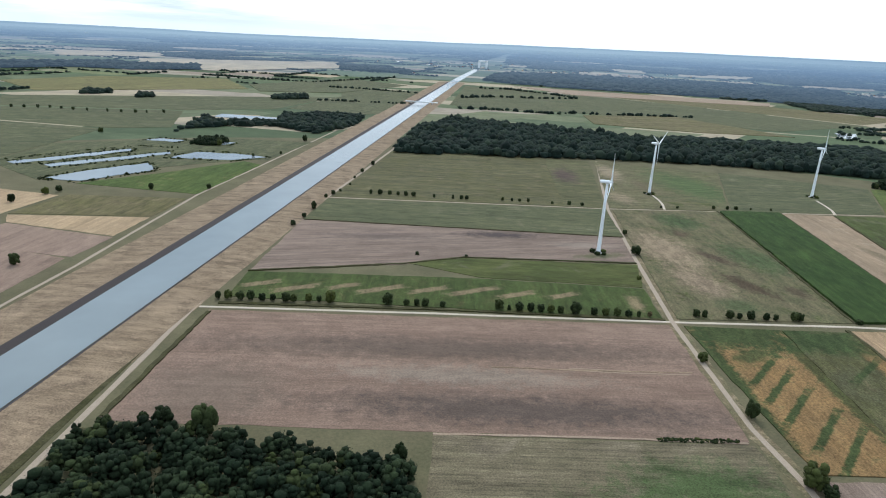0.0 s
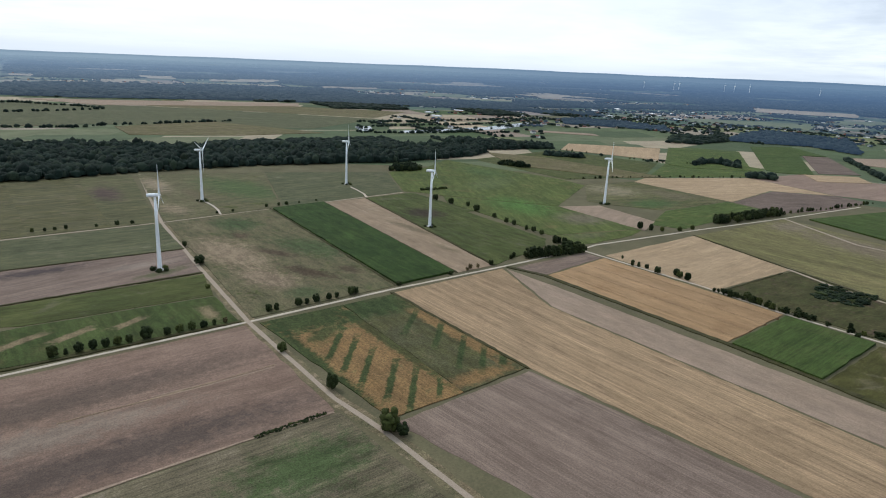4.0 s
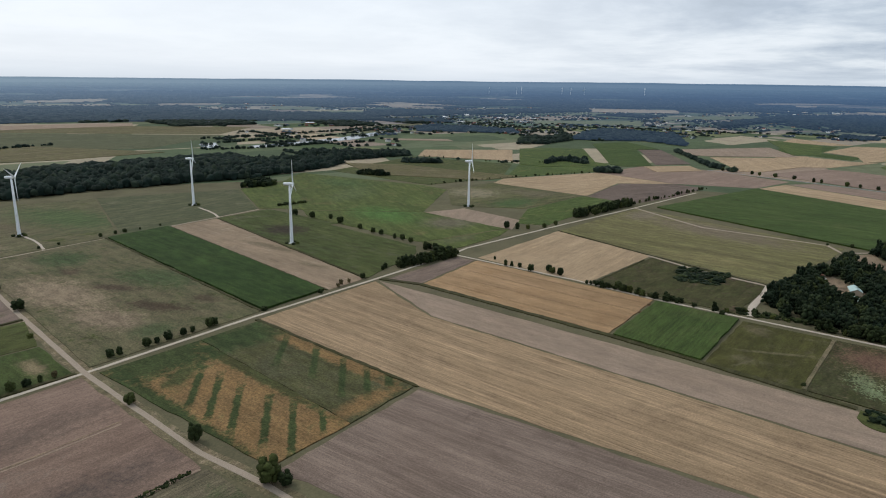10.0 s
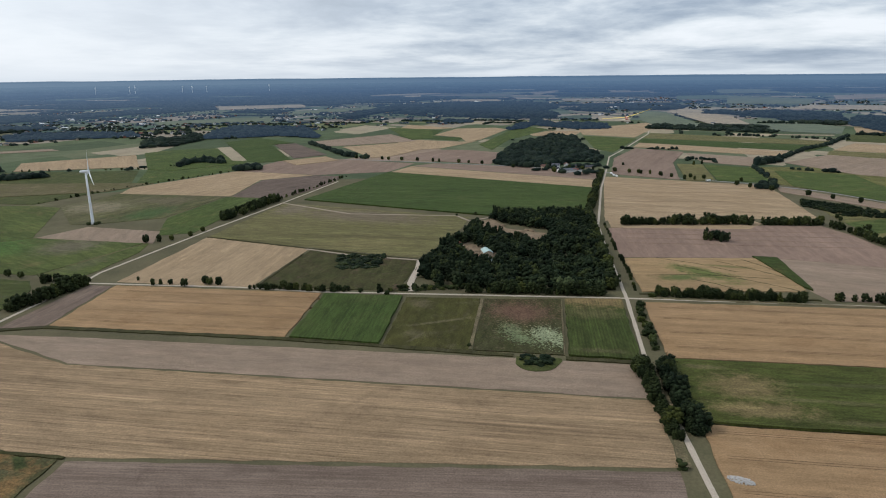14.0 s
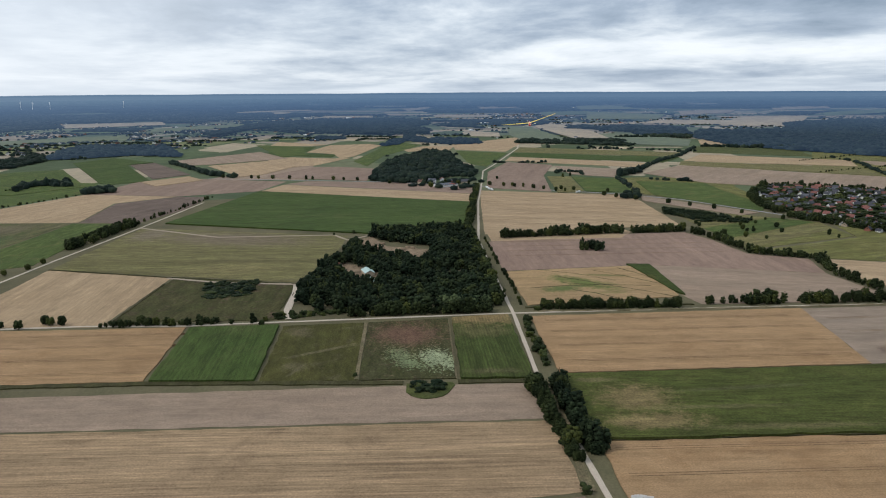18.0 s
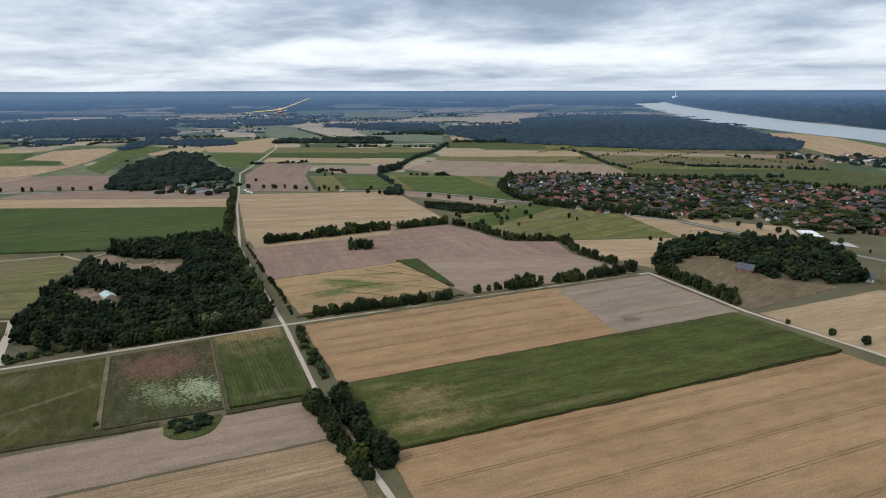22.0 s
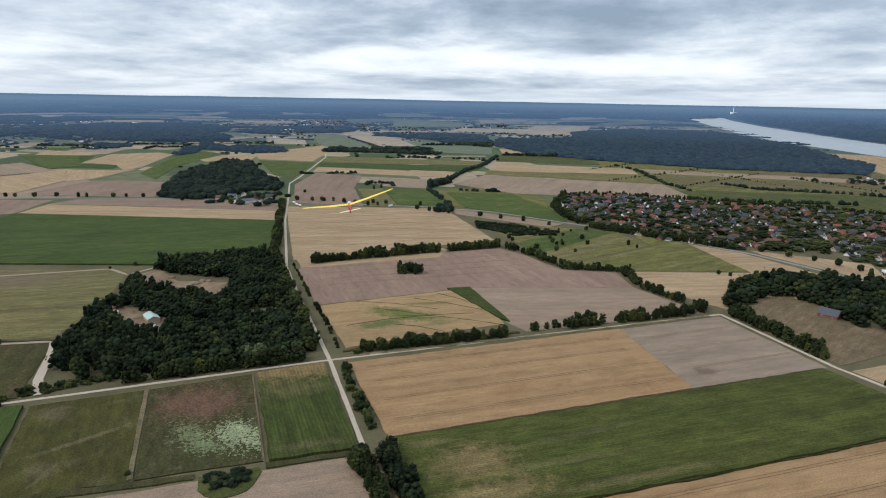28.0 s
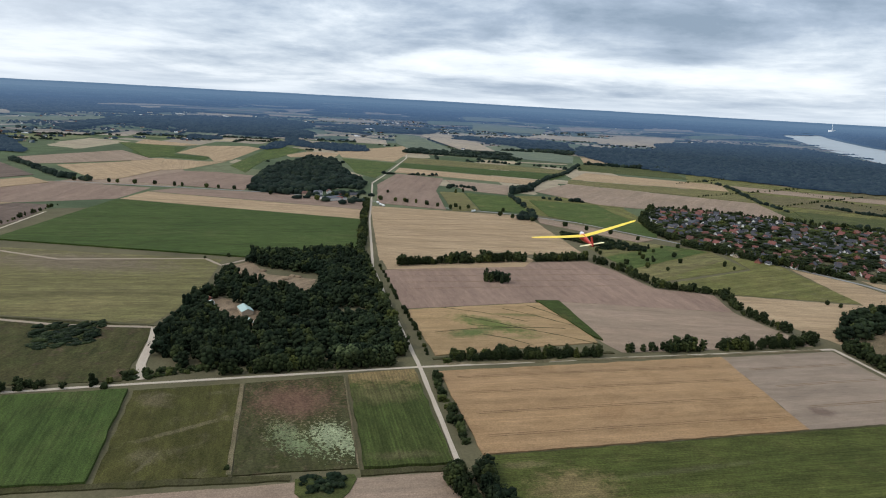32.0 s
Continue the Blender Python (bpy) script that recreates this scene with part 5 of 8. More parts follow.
def wood(poly, step, low, high, label, holes=(), kinds=None, material=None, seed=1, category="wood", name="wood"):
    rnd = random.Random(seed)
    places = []
    for x, y in spread(poly, step, rnd, holes):
        h = rnd.uniform(low, high) * rnd.choice((0.7, 0.9, 1.0, 1.0, 1.1)) * (1 + 0.25 * noise.noise(Vector((x * 0.03, y * 0.03, seed))))
        places.append((x, y, -0.6, step * rnd.uniform(1.0, 1.75), h))
    return bake(name, places, kinds or WOOD_KINDS, material or WOODS, label, category, seed)


def hedge(points, width, low, high, step, label, kinds=None, material=None, seed=1, gaps=0.0, category="hedge", name="hedge"):
    rnd = random.Random(seed)
    places = []
    for (xa, ya), (xb, yb) in zip(points, points[1:]):
        d = math.hypot(xb - xa, yb - ya)
        nx, ny = -(yb - ya) / d, (xb - xa) / d
        for i in range(max(1, int(d / step))):
            if rnd.random() < gaps:
                continue
            for o in ([0.0] if width < step * 0.8 else [-width / 3, width / 3]):
                t, k = (i + rnd.uniform(0.1, 0.9)) / max(1, int(d / step)), o + rnd.uniform(-0.25, 0.25) * width
                h = rnd.uniform(low, high) * rnd.choice((0.55, 0.8, 1.0, 1.0, 1.15))
                places.append((xa + (xb - xa) * t + nx * k, ya + (yb - ya) * t + ny * k, -0.5, max(width * 0.55, h * (1.1 if kinds is SLIM_KINDS else 0.85)) * rnd.uniform(0.75, 1.25), h))
    return bake(name, places, kinds or WOOD_KINDS, material or LEAF, label, category, seed)


# the wood under the first view
wood([(-162, 240), (-140, 246), (-100, 250), (-60, 244), (-14, 236), (-10, 205), (-8, 60), (-165, 60)], 7.6, 8, 12, "dense dark broadleaf wood beside a ploughed field", seed=2)
for x, y, h in ((-108, 252, 19), (-128, 254, 14), (-137, 254, 11), (-18, 240, 14), (-152, 248, 11)):
    tree(x, y, h, label="tall tree at the edge of a dark wood", group="trees at the wood's edge")
# the wood at the crossing, with its yard and clearing
YARD = [(616, 94), (636, 84), (664, 92), (708, 126), (698, 144), (640, 116)]
CLEARING = [(800, 138), (838, 116), (800, 88), (780, 40), (706, 46), (735, 92), (770, 124)]
NOOK = [(640, 6), (672, 4), (676, 34), (646, 44)]
wood([(556, 140), (580, 152), (620, 158), (706, 146), (720, 130), (760, 140), (846, 112), (862, 60), (872, -4), (700, -4), (566, -8), (553, 10), (550, 60), (548, 100)], 7.6, 9, 14, "dark mixed wood round a farmyard",
     (YARD, CLEARING, NOOK), seed=3)
wood([(572, 146), (585, 152), (640, 150), (628, 112), (590, 90), (566, 100)], 5.0, 11, 15, "dark spruce stand", kinds=FIR_KINDS, seed=4)
hedge([(540, 165), (546, 140), (552, 112)], 9, 3, 6, 3.5, "scrubby green bushes beside the gravel road", BUSH_KINDS, seed=5)
hedge([(556, 40), (560, -2)], 5, 9, 12, 4, "row of slim pale birches along the road", WOOD_KINDS, LEAF_PALE, seed=6)
hedge([(562, -10), (620, -10), (692, -8)], 6, 9, 13, 4.5, "tall dark trees at the wood's edge", seed=141, category="trees", name="tree_row")
hedge([(547, -4), (545, 60), (541, 108)], 5, 7, 12, 4.5, "dark trees along the gravel road", seed=142, category="trees", name="tree_row")
wood([(840, 112), (862, 112), (876, 4), (862, 0)], 6.0, 11, 14, "tall dark tree belt behind the clearing", seed=7)
# hedges and tree lines
hedge([(878, -6), (1000, -20), (1100, -28), (1200, -40), (1292, -50)], 6, 6, 11, 5.0, "line of dark trees along the lane", seed=8)
hedge([(690, -8), (810, -7), (870, -6)], 5, 6, 11, 5.0, "line of dark trees along the lane", seed=9)
hedge([(560, -28), (620, -28), (700, -24), (815, -22)], 3, 3, 7, 7.0, "loose bushes along the lane", SLIM_KINDS, seed=10, gaps=0.35)
hedge([(412, -13), (370, -17), (330, -20)], 5, 6, 10, 3.0, "dense bushes along the lane", SLIM_KINDS, seed=11)
hedge([(412, -26), (370, -29), (336, -31)], 6, 7, 12, 3.0, "dense green trees along the lane", SLIM_KINDS, WOODS, seed=12)
hedge([(310, -18), (305, -18)], 3, 5, 7, 4.0, "bush beside the lane", BUSH_KINDS, seed=13)
hedge([(534, -26), (500, -26), (440, -26)], 4, 3, 6.5, 4.2, "green bushes along the lane", BUSH_KINDS, seed=14, gaps=0.12)
hedge([(553, -42), (553, -100), (552, -152)], 6, 6, 9, 3.2, "dense tall hedge along the gravel road", SLIM_KINDS, seed=15)
hedge([(548, -36), (553, -44)], 3, 4, 6, 3.2, "bushes at the crossing", BUSH_KINDS, seed=16)
hedge([(556, -172), (558, -205)], 4, 6, 9, 6.0, "round trees along the gravel road", seed=17)
hedge([(556, -205), (556, -240)], 7, 8, 11, 4.5, "round trees along the gravel road", seed=18)
hedge([(557, -250), (559, -338)], 7, 7, 11, 4.5, "dense trees along the gravel road", SLIM_KINDS, seed=19, gaps=0.1)
hedge([(821, -42), (833, -120), (840, -194)], 7, 9, 13, 4.0, "dark row of dense trees between fields", seed=20)
hedge([(840, -204), (846, -274)], 7, 8, 11, 4.0, "dark row of dense trees between fields", seed=21)
wood([(744, -122), (766, -122), (766, -144), (744, -144)], 6.0, 10, 13, "small clump of trees in a ploughed field", seed=22, category="trees", name="tree_clump")
hedge([(843, -277), (790, -290), (725, -298), (700, -345)], 6, 5, 10, 5.0, "loose tree line between fields", seed=23, gaps=0.2)
hedge([(697, -350), (640, -332), (600, -336), (560, -342)], 6, 5, 10, 5.0, "loose tree line between fields", seed=24, gaps=0.15)
hedge([(548, -356), (500, -354), (445, -348)], 9, 8, 13, 4.6, "green trees along the gravel road", seed=25)
wood([(556, -362), (604, -400), (630, -470), (600, -528), (560, -568), (520, -560), (455, -505), (436, -490), (455, -462), (480, -440), (500, -430), (540, -450), (580, -440), (570, -400)], 11.0, 11, 17, "tall dark trees round a farmstead", seed=26)
hedge([(520, 480), (524, 456), (520, 436)], 9, 5, 9, 4.0, "dense bushes at the road junction", seed=27)
hedge([(446, 446), (480, 439), (516, 434)], 8, 9, 12, 3.6, "tall dark hedge beside the gravel road", seed=28)
hedge([(788, 449), (860, 445), (944, 440)], 14, 9, 13, 4.5, "dark strip of trees along the road", seed=29)
hedge([(960, 438), (1060, 424), (1190, 414)], 5, 5, 8, 9.0, "row of trees along the road", seed=30, gaps=0.2)
hedge([(528, 300), (528, 235), (532, 168)], 5, 4, 8, 4.5, "bushes and small trees along the gravel road", seed=31, gaps=0.25)
wood([(600, 200), (645, 200), (640, 245), (590, 235)], 6, 2, 4, "low green scrub in rough ground", kinds=BUSH_KINDS, seed=32, category="scrub", name="scrub")
wood([(405, 54), (405, 41), (416, 38), (416, 56)], 4.0, 3, 5.5, "round green bushes in a field corner", kinds=BUSH_KINDS, seed=33, category="bushes", name="bush_clump")
hedge([(102, 272), (142, 274.5)], 2.0, 1.4, 2.0, 0.8, "low dark hedge at the field's end", BUSH_KINDS, seed=34)
hedge([(20, 480), (90, 480), (148, 480)], 1.2, 0.5, 1.0, 3.0, "low weedy strip between meadows", BUSH_KINDS, seed=35)
wood([(606, 968), (640, 950), (672, 956), (678, 996), (640, 1000)], 7, 9, 12, "small square wood in a meadow", seed=36)
hedge([(555, 790), (600, 786)], 6, 4, 6, 4.0, "dark clipped bushes by the track", BUSH_KINDS, seed=37)
wood([(855, 970), (883, 905), (905, 920), (880, 985)], 8, 8, 12, "small clump of dark trees", seed=38)
hedge([(860, 780), (1030, 742), (1245, 655)], 3, 3, 6, 9.0, "thin hedge between meadows", seed=40, gaps=0.3)
hedge([(1180, 1120), (1249, 866), (1330, 820)], 4, 4, 7, 12.0, "hedge along a meadow", seed=42, gaps=0.3)

wood([(1015, -300), (985, -345), (905, -388), (890, -372), (905, -318), (960, -292)], 7.0, 3, 6, "dark rows of nursery trees beside the meadows", seed=140, category="trees", name="tree_clump")
# reeds and willow scrub round the ponds
for n, ring in enumerate(([(-480, 715), (-460, 772), (-413, 846), (-378, 797), (-432, 709), (-480, 715)], [(-576, 795), (-532, 856), (-482, 938), (-464, 918), (-515, 826), (-553, 778)],
                          [(-526, 790), (-473, 864), (-422, 933), (-406, 912), (-458, 830), (-503, 773)], [(-408, 878), (-390, 942), (-330, 948), (-272, 928), (-318, 882), (-408, 878)],
                          [(-600, 780), (-540, 880), (-480, 960), (-420, 960)], [(-505, 1003), (-484, 1042), (-436, 1036), (-445, 1000)], [(-400, 1003), (-388, 1042), (-354, 1040), (-365, 1000)])):
    hedge(ring, 5, 1.0, 3.6, 4.5, "reeds and low willow scrub round a pond", BUSH_KINDS, seed=120 + n, gaps=0.22, category="reeds", name="reeds")
wood([(-420, 1000), (-430, 1060), (-390, 1075), (-372, 1030), (-385, 990)], 7, 5, 9, "dark alder clump between ponds", seed=130, category="trees", name="tree_clump")

# woods farther off, as canopies; what is planned keeps the scattered plots away
PLANNED = []
SPECKS = [((v1 * np.array([0.64, 0.64, 0.55]) + np.array([0, 0, 0.42])) * (1 + 0.2 * np.random.RandomState(i).uniform(-1, 1, (len(v1), 1))), DOME) for i in range(8)]
DOMES = []
for i in range(10):
    pick = random.Random(400 + i)
    vs, fs = [], []
    for dx, dy, size, up in ((0, 0, 0.60, 0.42), (pick.uniform(0.2, 0.4), pick.uniform(-0.3, 0.3), 0.38, pick.uniform(0.2, 0.5)), (pick.uniform(-0.4, -0.2), pick.uniform(-0.3, 0.3), 0.36, pick.uniform(0.15, 0.45))):
        v, _ = lump((v1, f1), pick, 0.22)
        fs.append(DOME + len(v1) * len(vs))
        vs.append(v * np.array([size, size, size * 0.9]) + np.array([dx, dy, up]))
    DOMES.append((np.concatenate(vs), np.concatenate(fs)))


def canopy(poly, step, height, label, seed=1, material=None, holes=(), name="wood"):
    """A wood seen from afar: crown beside crown over its whole area."""
    rnd = random.Random(seed)
    places = []
    for x, y in spread(poly, step, rnd, holes, 0.75):
        gx, gy, gz, k = on_land(x, y)
        if rnd.random() < 0.07:
            continue
        h = height * (rnd.uniform(0.5, 1.4) if step < 12 else rnd.uniform(0.62, 1.25)) * (1 + 0.35 * noise.noise(Vector((x * 0.012, y * 0.012, seed))))
        places.append((gx, gy, gz, step * 1.4 * k * rnd.uniform(0.6, 1.45), h * k * rnd.uniform(0.8, 1.15)))
    PLANNED.append(poly)
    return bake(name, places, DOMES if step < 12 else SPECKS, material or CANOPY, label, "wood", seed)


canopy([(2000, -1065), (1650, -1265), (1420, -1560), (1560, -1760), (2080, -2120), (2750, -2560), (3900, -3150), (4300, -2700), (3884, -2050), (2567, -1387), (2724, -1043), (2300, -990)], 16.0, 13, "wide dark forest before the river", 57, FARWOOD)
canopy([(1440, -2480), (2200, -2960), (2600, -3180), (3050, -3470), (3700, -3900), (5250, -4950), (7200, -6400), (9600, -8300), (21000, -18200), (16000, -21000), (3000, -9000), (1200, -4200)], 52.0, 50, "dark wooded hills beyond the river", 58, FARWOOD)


PLANNED += FAR_CORNERS


def far_field(corners, kind, label):
    """A plot beyond the level land, laid on the rising sheet."""
    bm = bmesh.new()
    top = []
    for x, y in corners:
        gx, gy, gz, k = on_land(x, y)
        top.append(bm.verts.new((gx, gy, gz + 1.6 + 0.0008 * max(0.0, math.hypot(x - EYE.x, y - EYE.y) - FAR))))
    low = [bm.verts.new((v.co.x, v.co.y, v.co.z - 1.5)) for v in top]
    face = bm.faces.new(top)
    for i in range(len(top)):
        bm.faces.new((top[i], low[i], low[(i + 1) % len(top)], top[(i + 1) % len(top)]))
    bm.normal_update()
    if face.normal.z < 0:
        bmesh.ops.reverse_faces(bm, faces=bm.faces[:])
    bmesh.ops.triangulate(bm, faces=[face])
    ob = part("field", bm, FAR_PLOTS)
    tone = {"stubble": 0.05, "harrow": 0.2, "meadow": 0.66, "meadow_bright": 0.55, "lush": 0.78}[kind]
    ob.data.attributes.new("tone", "FLOAT", "POINT").data.foreach_set("value", np.full(len(ob.data.vertices), tone, np.float32))
    tagged(ob, label, "field", kind="structure")
    PLANNED.append(corners)


def far_row(points, step, height, label, seed):
    """A hedge or a row of trees far off."""
    rnd = random.Random(seed)
    places = []
    for (xa, ya), (xb, yb) in zip(points, points[1:]):
        n = max(1, int(math.hypot(xb - xa, yb - ya) / step))
        for i in range(n):
            if rnd.random() < 0.18:
                continue
            t = (i + rnd.random()) / n
            gx, gy, gz, k = on_land(xa + (xb - xa) * t + rnd.uniform(-3, 3), ya + (yb - ya) * t + rnd.uniform(-3, 3))
            h = height * rnd.uniform(0.6, 1.2)
            places.append((gx, gy, gz - 0.5, h * k * rnd.uniform(0.8, 1.2), h * k))
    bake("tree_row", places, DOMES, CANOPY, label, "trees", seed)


far_field([(6117, 977), (6074, 520), (5661, 489), (5695, 894)], "stubble", "pale strip of the far plain")
far_field([(7368, 1727), (7527, 1553), (6946, 1437), (6818, 1602)], "stubble", "pale strip of the far plain")
far_field([(8667, 353), (9931, -1), (8813, -27), (7544, 260)], "harrow", "pale strip of the far plain")
far_field([(6132, -2), (6081, -512), (5588, -510), (5652, -40)], "stubble", "pale strip of the far plain")
far_field([(9423, -677), (9853, -1339), (8716, -1178), (8372, -628)], "harrow", "pale strip of the far plain")
far_field([(6831, -1136), (6997, -1643), (5954, -1441), (5757, -948)], "meadow", "pale strip of the far plain")
far_field([(6773, -1589), (5677, -1993), (4765, -1617), (4889, -1130)], "meadow_bright", "pale strip of the far plain")
far_field([(9692, -2131), (9746, -2835), (7734, -2378), (7597, -1690)], "meadow_bright", "pale strip of the far plain")
far_field([(6725, -2501), (6854, -3159), (6033, -2712), (5553, -2080)], "harrow", "pale strip of the far plain")
far_field([(14645, 2835), (14895, 2109), (13403, 1903), (13207, 2545)], "meadow", "pale strip of the far plain")
far_field([(27525, 3117), (27327, 1967), (22575, 1634), (22801, 2591)], "harrow", "pale strip of the far plain")
far_field([(7955, -4089), (8372, -5030), (7271, -4399), (6735, -3486)], "harrow", "pale strip of the far plain")
far_field([(5888, -3450), (6725, -4638), (5725, -4004), (4993, -2969)], "meadow", "pale strip of the far plain")
far_field([(15685, 25), (16095, -947), (14100, -877), (13890, 8)], "stubble", "pale strip of the far plain")
far_field([(3603, 3662), (3959, 3347), (3724, 3149), (3403, 3435)], "harrow", "pale strip of the far plain")
far_field([(4673, 2545), (5031, 1974), (4503, 1769), (4112, 2241)], "stubble", "pale strip of the far plain")
far_field([(3888, 1681), (4598, 1289), (4166, 1132), (3564, 1472)], "meadow_bright", "pale strip of the far plain")
far_field([(2876, 1886), (3365, 1491), (2906, 1319), (2631, 1697)], "meadow_bright", "pale strip of the far plain")
far_field([(6725, 5595), (7927, 5360), (7110, 4808), (6102, 5062)], "meadow", "pale strip of the far plain")
far_field([(7775, 2240), (8815, 1385), (8203, 1290), (7285, 2067)], "stubble", "pale strip of the far plain")
far_field([(2606, 3178), (2808, 3052), (2634, 2863), (2452, 2982)], "meadow", "pale strip of the far plain")
# three pale sheets added in place of far white halls
far_field([(1295, 6042), (1514, 5869), (1404, 5435), (1186, 5460)], "stubble", "pale strip of the far plain")
far_field([(328, 5785), (483, 5739), (452, 5347), (315, 5394)], "stubble", "pale strip of the far plain")
far_field([(2046, 5974), (2509, 6028), (2312, 5549), (1902, 5517)], "stubble", "pale strip of the far plain")
# pale sheet added in place of far white water
far_field([(5365, 7134), (5743, 6884), (4886, 6105), (4644, 6188)], "stubble", "pale strip of the far plain")
far_field([(2327, 4776), (2797, 4695), (2582, 4371), (2138, 4363)], "harrow", "pale strip of the far plain")
far_field([(2764, 3990), (2966, 3716), (2689, 3423), (2426, 3527)], "meadow_bright", "pale strip of the far plain")
far_field([(-1210, 6720), (-757, 6719), (-722, 6016), (-1042, 5959)], "harrow", "pale strip of the far plain")
far_field([(1280, 6244), (1596, 6270), (1464, 5769), (1169, 5627)], "stubble", "pale strip of the far plain")
far_field([(1729, 5667), (2329, 5653), (2140, 5234), (1577, 5150)], "stubble", "pale strip of the far plain")
far_field([(-2693, 5963), (-2208, 6322), (-2008, 5693), (-2444, 5422)], "harrow", "pale strip of the far plain")
far_field([(3354, -178), (3237, -309), (2913, -279), (2978, -151)], "stubble", "pale straw field")
far_field([(2973, -719), (3153, -845), (2577, -977), (2243, -834), (2355, -698)], "meadow_bright", "green strip before the forest")
far_field([(4552, -737), (3755, -755), (3289, -773), (2728, -702), (2759, -561), (3778, -570)], "stubble", "pale straw field")
far_field([(4992, -2308), (4963, -2815), (3519, -1937), (3713, -1586)], "stubble", "far pale straw fields")
far_field([(4635, -1593), (4420, -2013), (3844, -1672), (4112, -1241)], "stubble", "far pale straw fields")
far_field([(3911, -433), (3660, -535), (2701, -525), (2545, -469), (2733, -339), (3010, -331)], "meadow_bright", "green meadow by the lane")
far_field([(-1697, 3433), (-840, 4352), (-679, 3587), (-1036, 2752), (-1366, 2822)], "stubble", "far bright straw fields")
far_field([(-2484, 3972), (-1981, 4329), (-1697, 3734), (-2061, 3350)], "stubble", "far bright straw fields")
canopy([(1398, 164), (1481, 155), (1657, 151), (1871, 128), (2018, 68), (2136, 38), (2051, -25), (1734, -37), (1524, -64), (1436, -50), (1461, -8), (1364, 47), (1351, 95)], 9, 12, "dark wood with a hamlet beside the lane", 200)
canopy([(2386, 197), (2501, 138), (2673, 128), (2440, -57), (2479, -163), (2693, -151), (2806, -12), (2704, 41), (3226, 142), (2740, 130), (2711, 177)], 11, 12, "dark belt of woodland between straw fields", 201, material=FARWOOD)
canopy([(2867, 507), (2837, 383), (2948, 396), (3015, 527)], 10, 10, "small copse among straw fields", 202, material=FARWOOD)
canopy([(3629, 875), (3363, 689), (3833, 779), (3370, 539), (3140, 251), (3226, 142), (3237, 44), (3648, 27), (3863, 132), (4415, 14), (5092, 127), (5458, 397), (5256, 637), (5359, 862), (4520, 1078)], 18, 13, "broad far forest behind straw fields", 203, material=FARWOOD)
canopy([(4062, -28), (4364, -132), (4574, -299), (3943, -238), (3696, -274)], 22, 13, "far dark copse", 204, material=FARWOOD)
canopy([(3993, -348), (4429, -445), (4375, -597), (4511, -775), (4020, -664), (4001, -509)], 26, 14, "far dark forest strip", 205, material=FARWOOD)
canopy([(2476, -290), (2654, -338), (2557, -454), (2419, -446)], 11, 11, "dark copse beside the lane", 206)
canopy([(2415, -451), (2495, -484), (2456, -577), (2302, -676), (2299, -596)], 12, 10, "long dark copse across the plain", 207)
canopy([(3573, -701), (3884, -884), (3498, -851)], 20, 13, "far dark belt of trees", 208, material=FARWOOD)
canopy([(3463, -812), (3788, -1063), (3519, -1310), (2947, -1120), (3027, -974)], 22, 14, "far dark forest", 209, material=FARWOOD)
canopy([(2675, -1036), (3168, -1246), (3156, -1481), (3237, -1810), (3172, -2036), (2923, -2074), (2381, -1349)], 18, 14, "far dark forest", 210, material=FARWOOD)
canopy([(1413, -356), (1494, -431), (1553, -451), (1486, -380)], 9, 12, "dark clump of tall trees at a lane", 211)
canopy([(1117, -274), (1111, -297), (1142, -310), (1152, -293)], 8, 9, "round clump of bushes beside the road", 212)
canopy([(965, 1282), (1036, 1286), (1098, 1209), (1174, 1129), (1209, 1161), (1155, 1270), (1079, 1346), (1025, 1359)], 9, 11, "dark belt of woodland", 213)
canopy([(1278, 806), (1380, 813), (1343, 734), (1415, 776), (1383, 844)], 9, 10, "dark copse in green fields", 214)
canopy([(1240, 657), (1261, 616), (1316, 639), (1293, 679)], 9, 10, "dark copse beside fields", 215)
canopy([(1063, 1039), (1117, 978), (1148, 1005), (1100, 1068)], 8, 9, "dark copse in meadows", 216)
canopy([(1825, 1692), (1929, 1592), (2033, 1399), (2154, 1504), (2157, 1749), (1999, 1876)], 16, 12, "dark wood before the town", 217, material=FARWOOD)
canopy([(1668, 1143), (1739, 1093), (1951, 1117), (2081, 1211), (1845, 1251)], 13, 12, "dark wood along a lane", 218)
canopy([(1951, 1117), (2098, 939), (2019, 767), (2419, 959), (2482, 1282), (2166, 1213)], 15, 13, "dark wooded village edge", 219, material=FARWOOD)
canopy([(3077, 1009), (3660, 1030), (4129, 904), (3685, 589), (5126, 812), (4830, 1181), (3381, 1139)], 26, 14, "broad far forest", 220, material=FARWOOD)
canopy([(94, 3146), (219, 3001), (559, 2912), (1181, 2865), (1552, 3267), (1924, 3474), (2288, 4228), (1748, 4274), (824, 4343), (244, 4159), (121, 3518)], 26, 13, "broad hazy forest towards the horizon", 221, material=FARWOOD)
canopy([(-488, 1089), (-498, 1151), (-440, 1210), (-355, 1249), (-263, 1178), (-224, 1310), (-218, 1463), (-279, 1477), (-391, 1429), (-367, 1307), (-465, 1250), (-518, 1309), (-506, 1230)], 8, 10, "dark wet wood round a pond", 222)
canopy([(-1594, 2259), (-1499, 2496), (-1255, 2571), (-1110, 2761), (-1227, 3047), (-1638, 2893), (-1808, 2565)], 20, 13, "far forest beyond the pastures", 223, material=FARWOOD)
canopy([(-647, 3402), (-301, 3389), (-332, 3765), (-699, 3820)], 20, 13, "far forest by the canal", 224, material=FARWOOD)
canopy([(-945, 1620), (-893, 1659), (-922, 1713), (-974, 1673)], 9, 11, "square copse in pastures", 225)
canopy([(-802, 1602), (-768, 1625), (-795, 1676), (-825, 1654)], 8, 11, "small copse in pastures", 226)
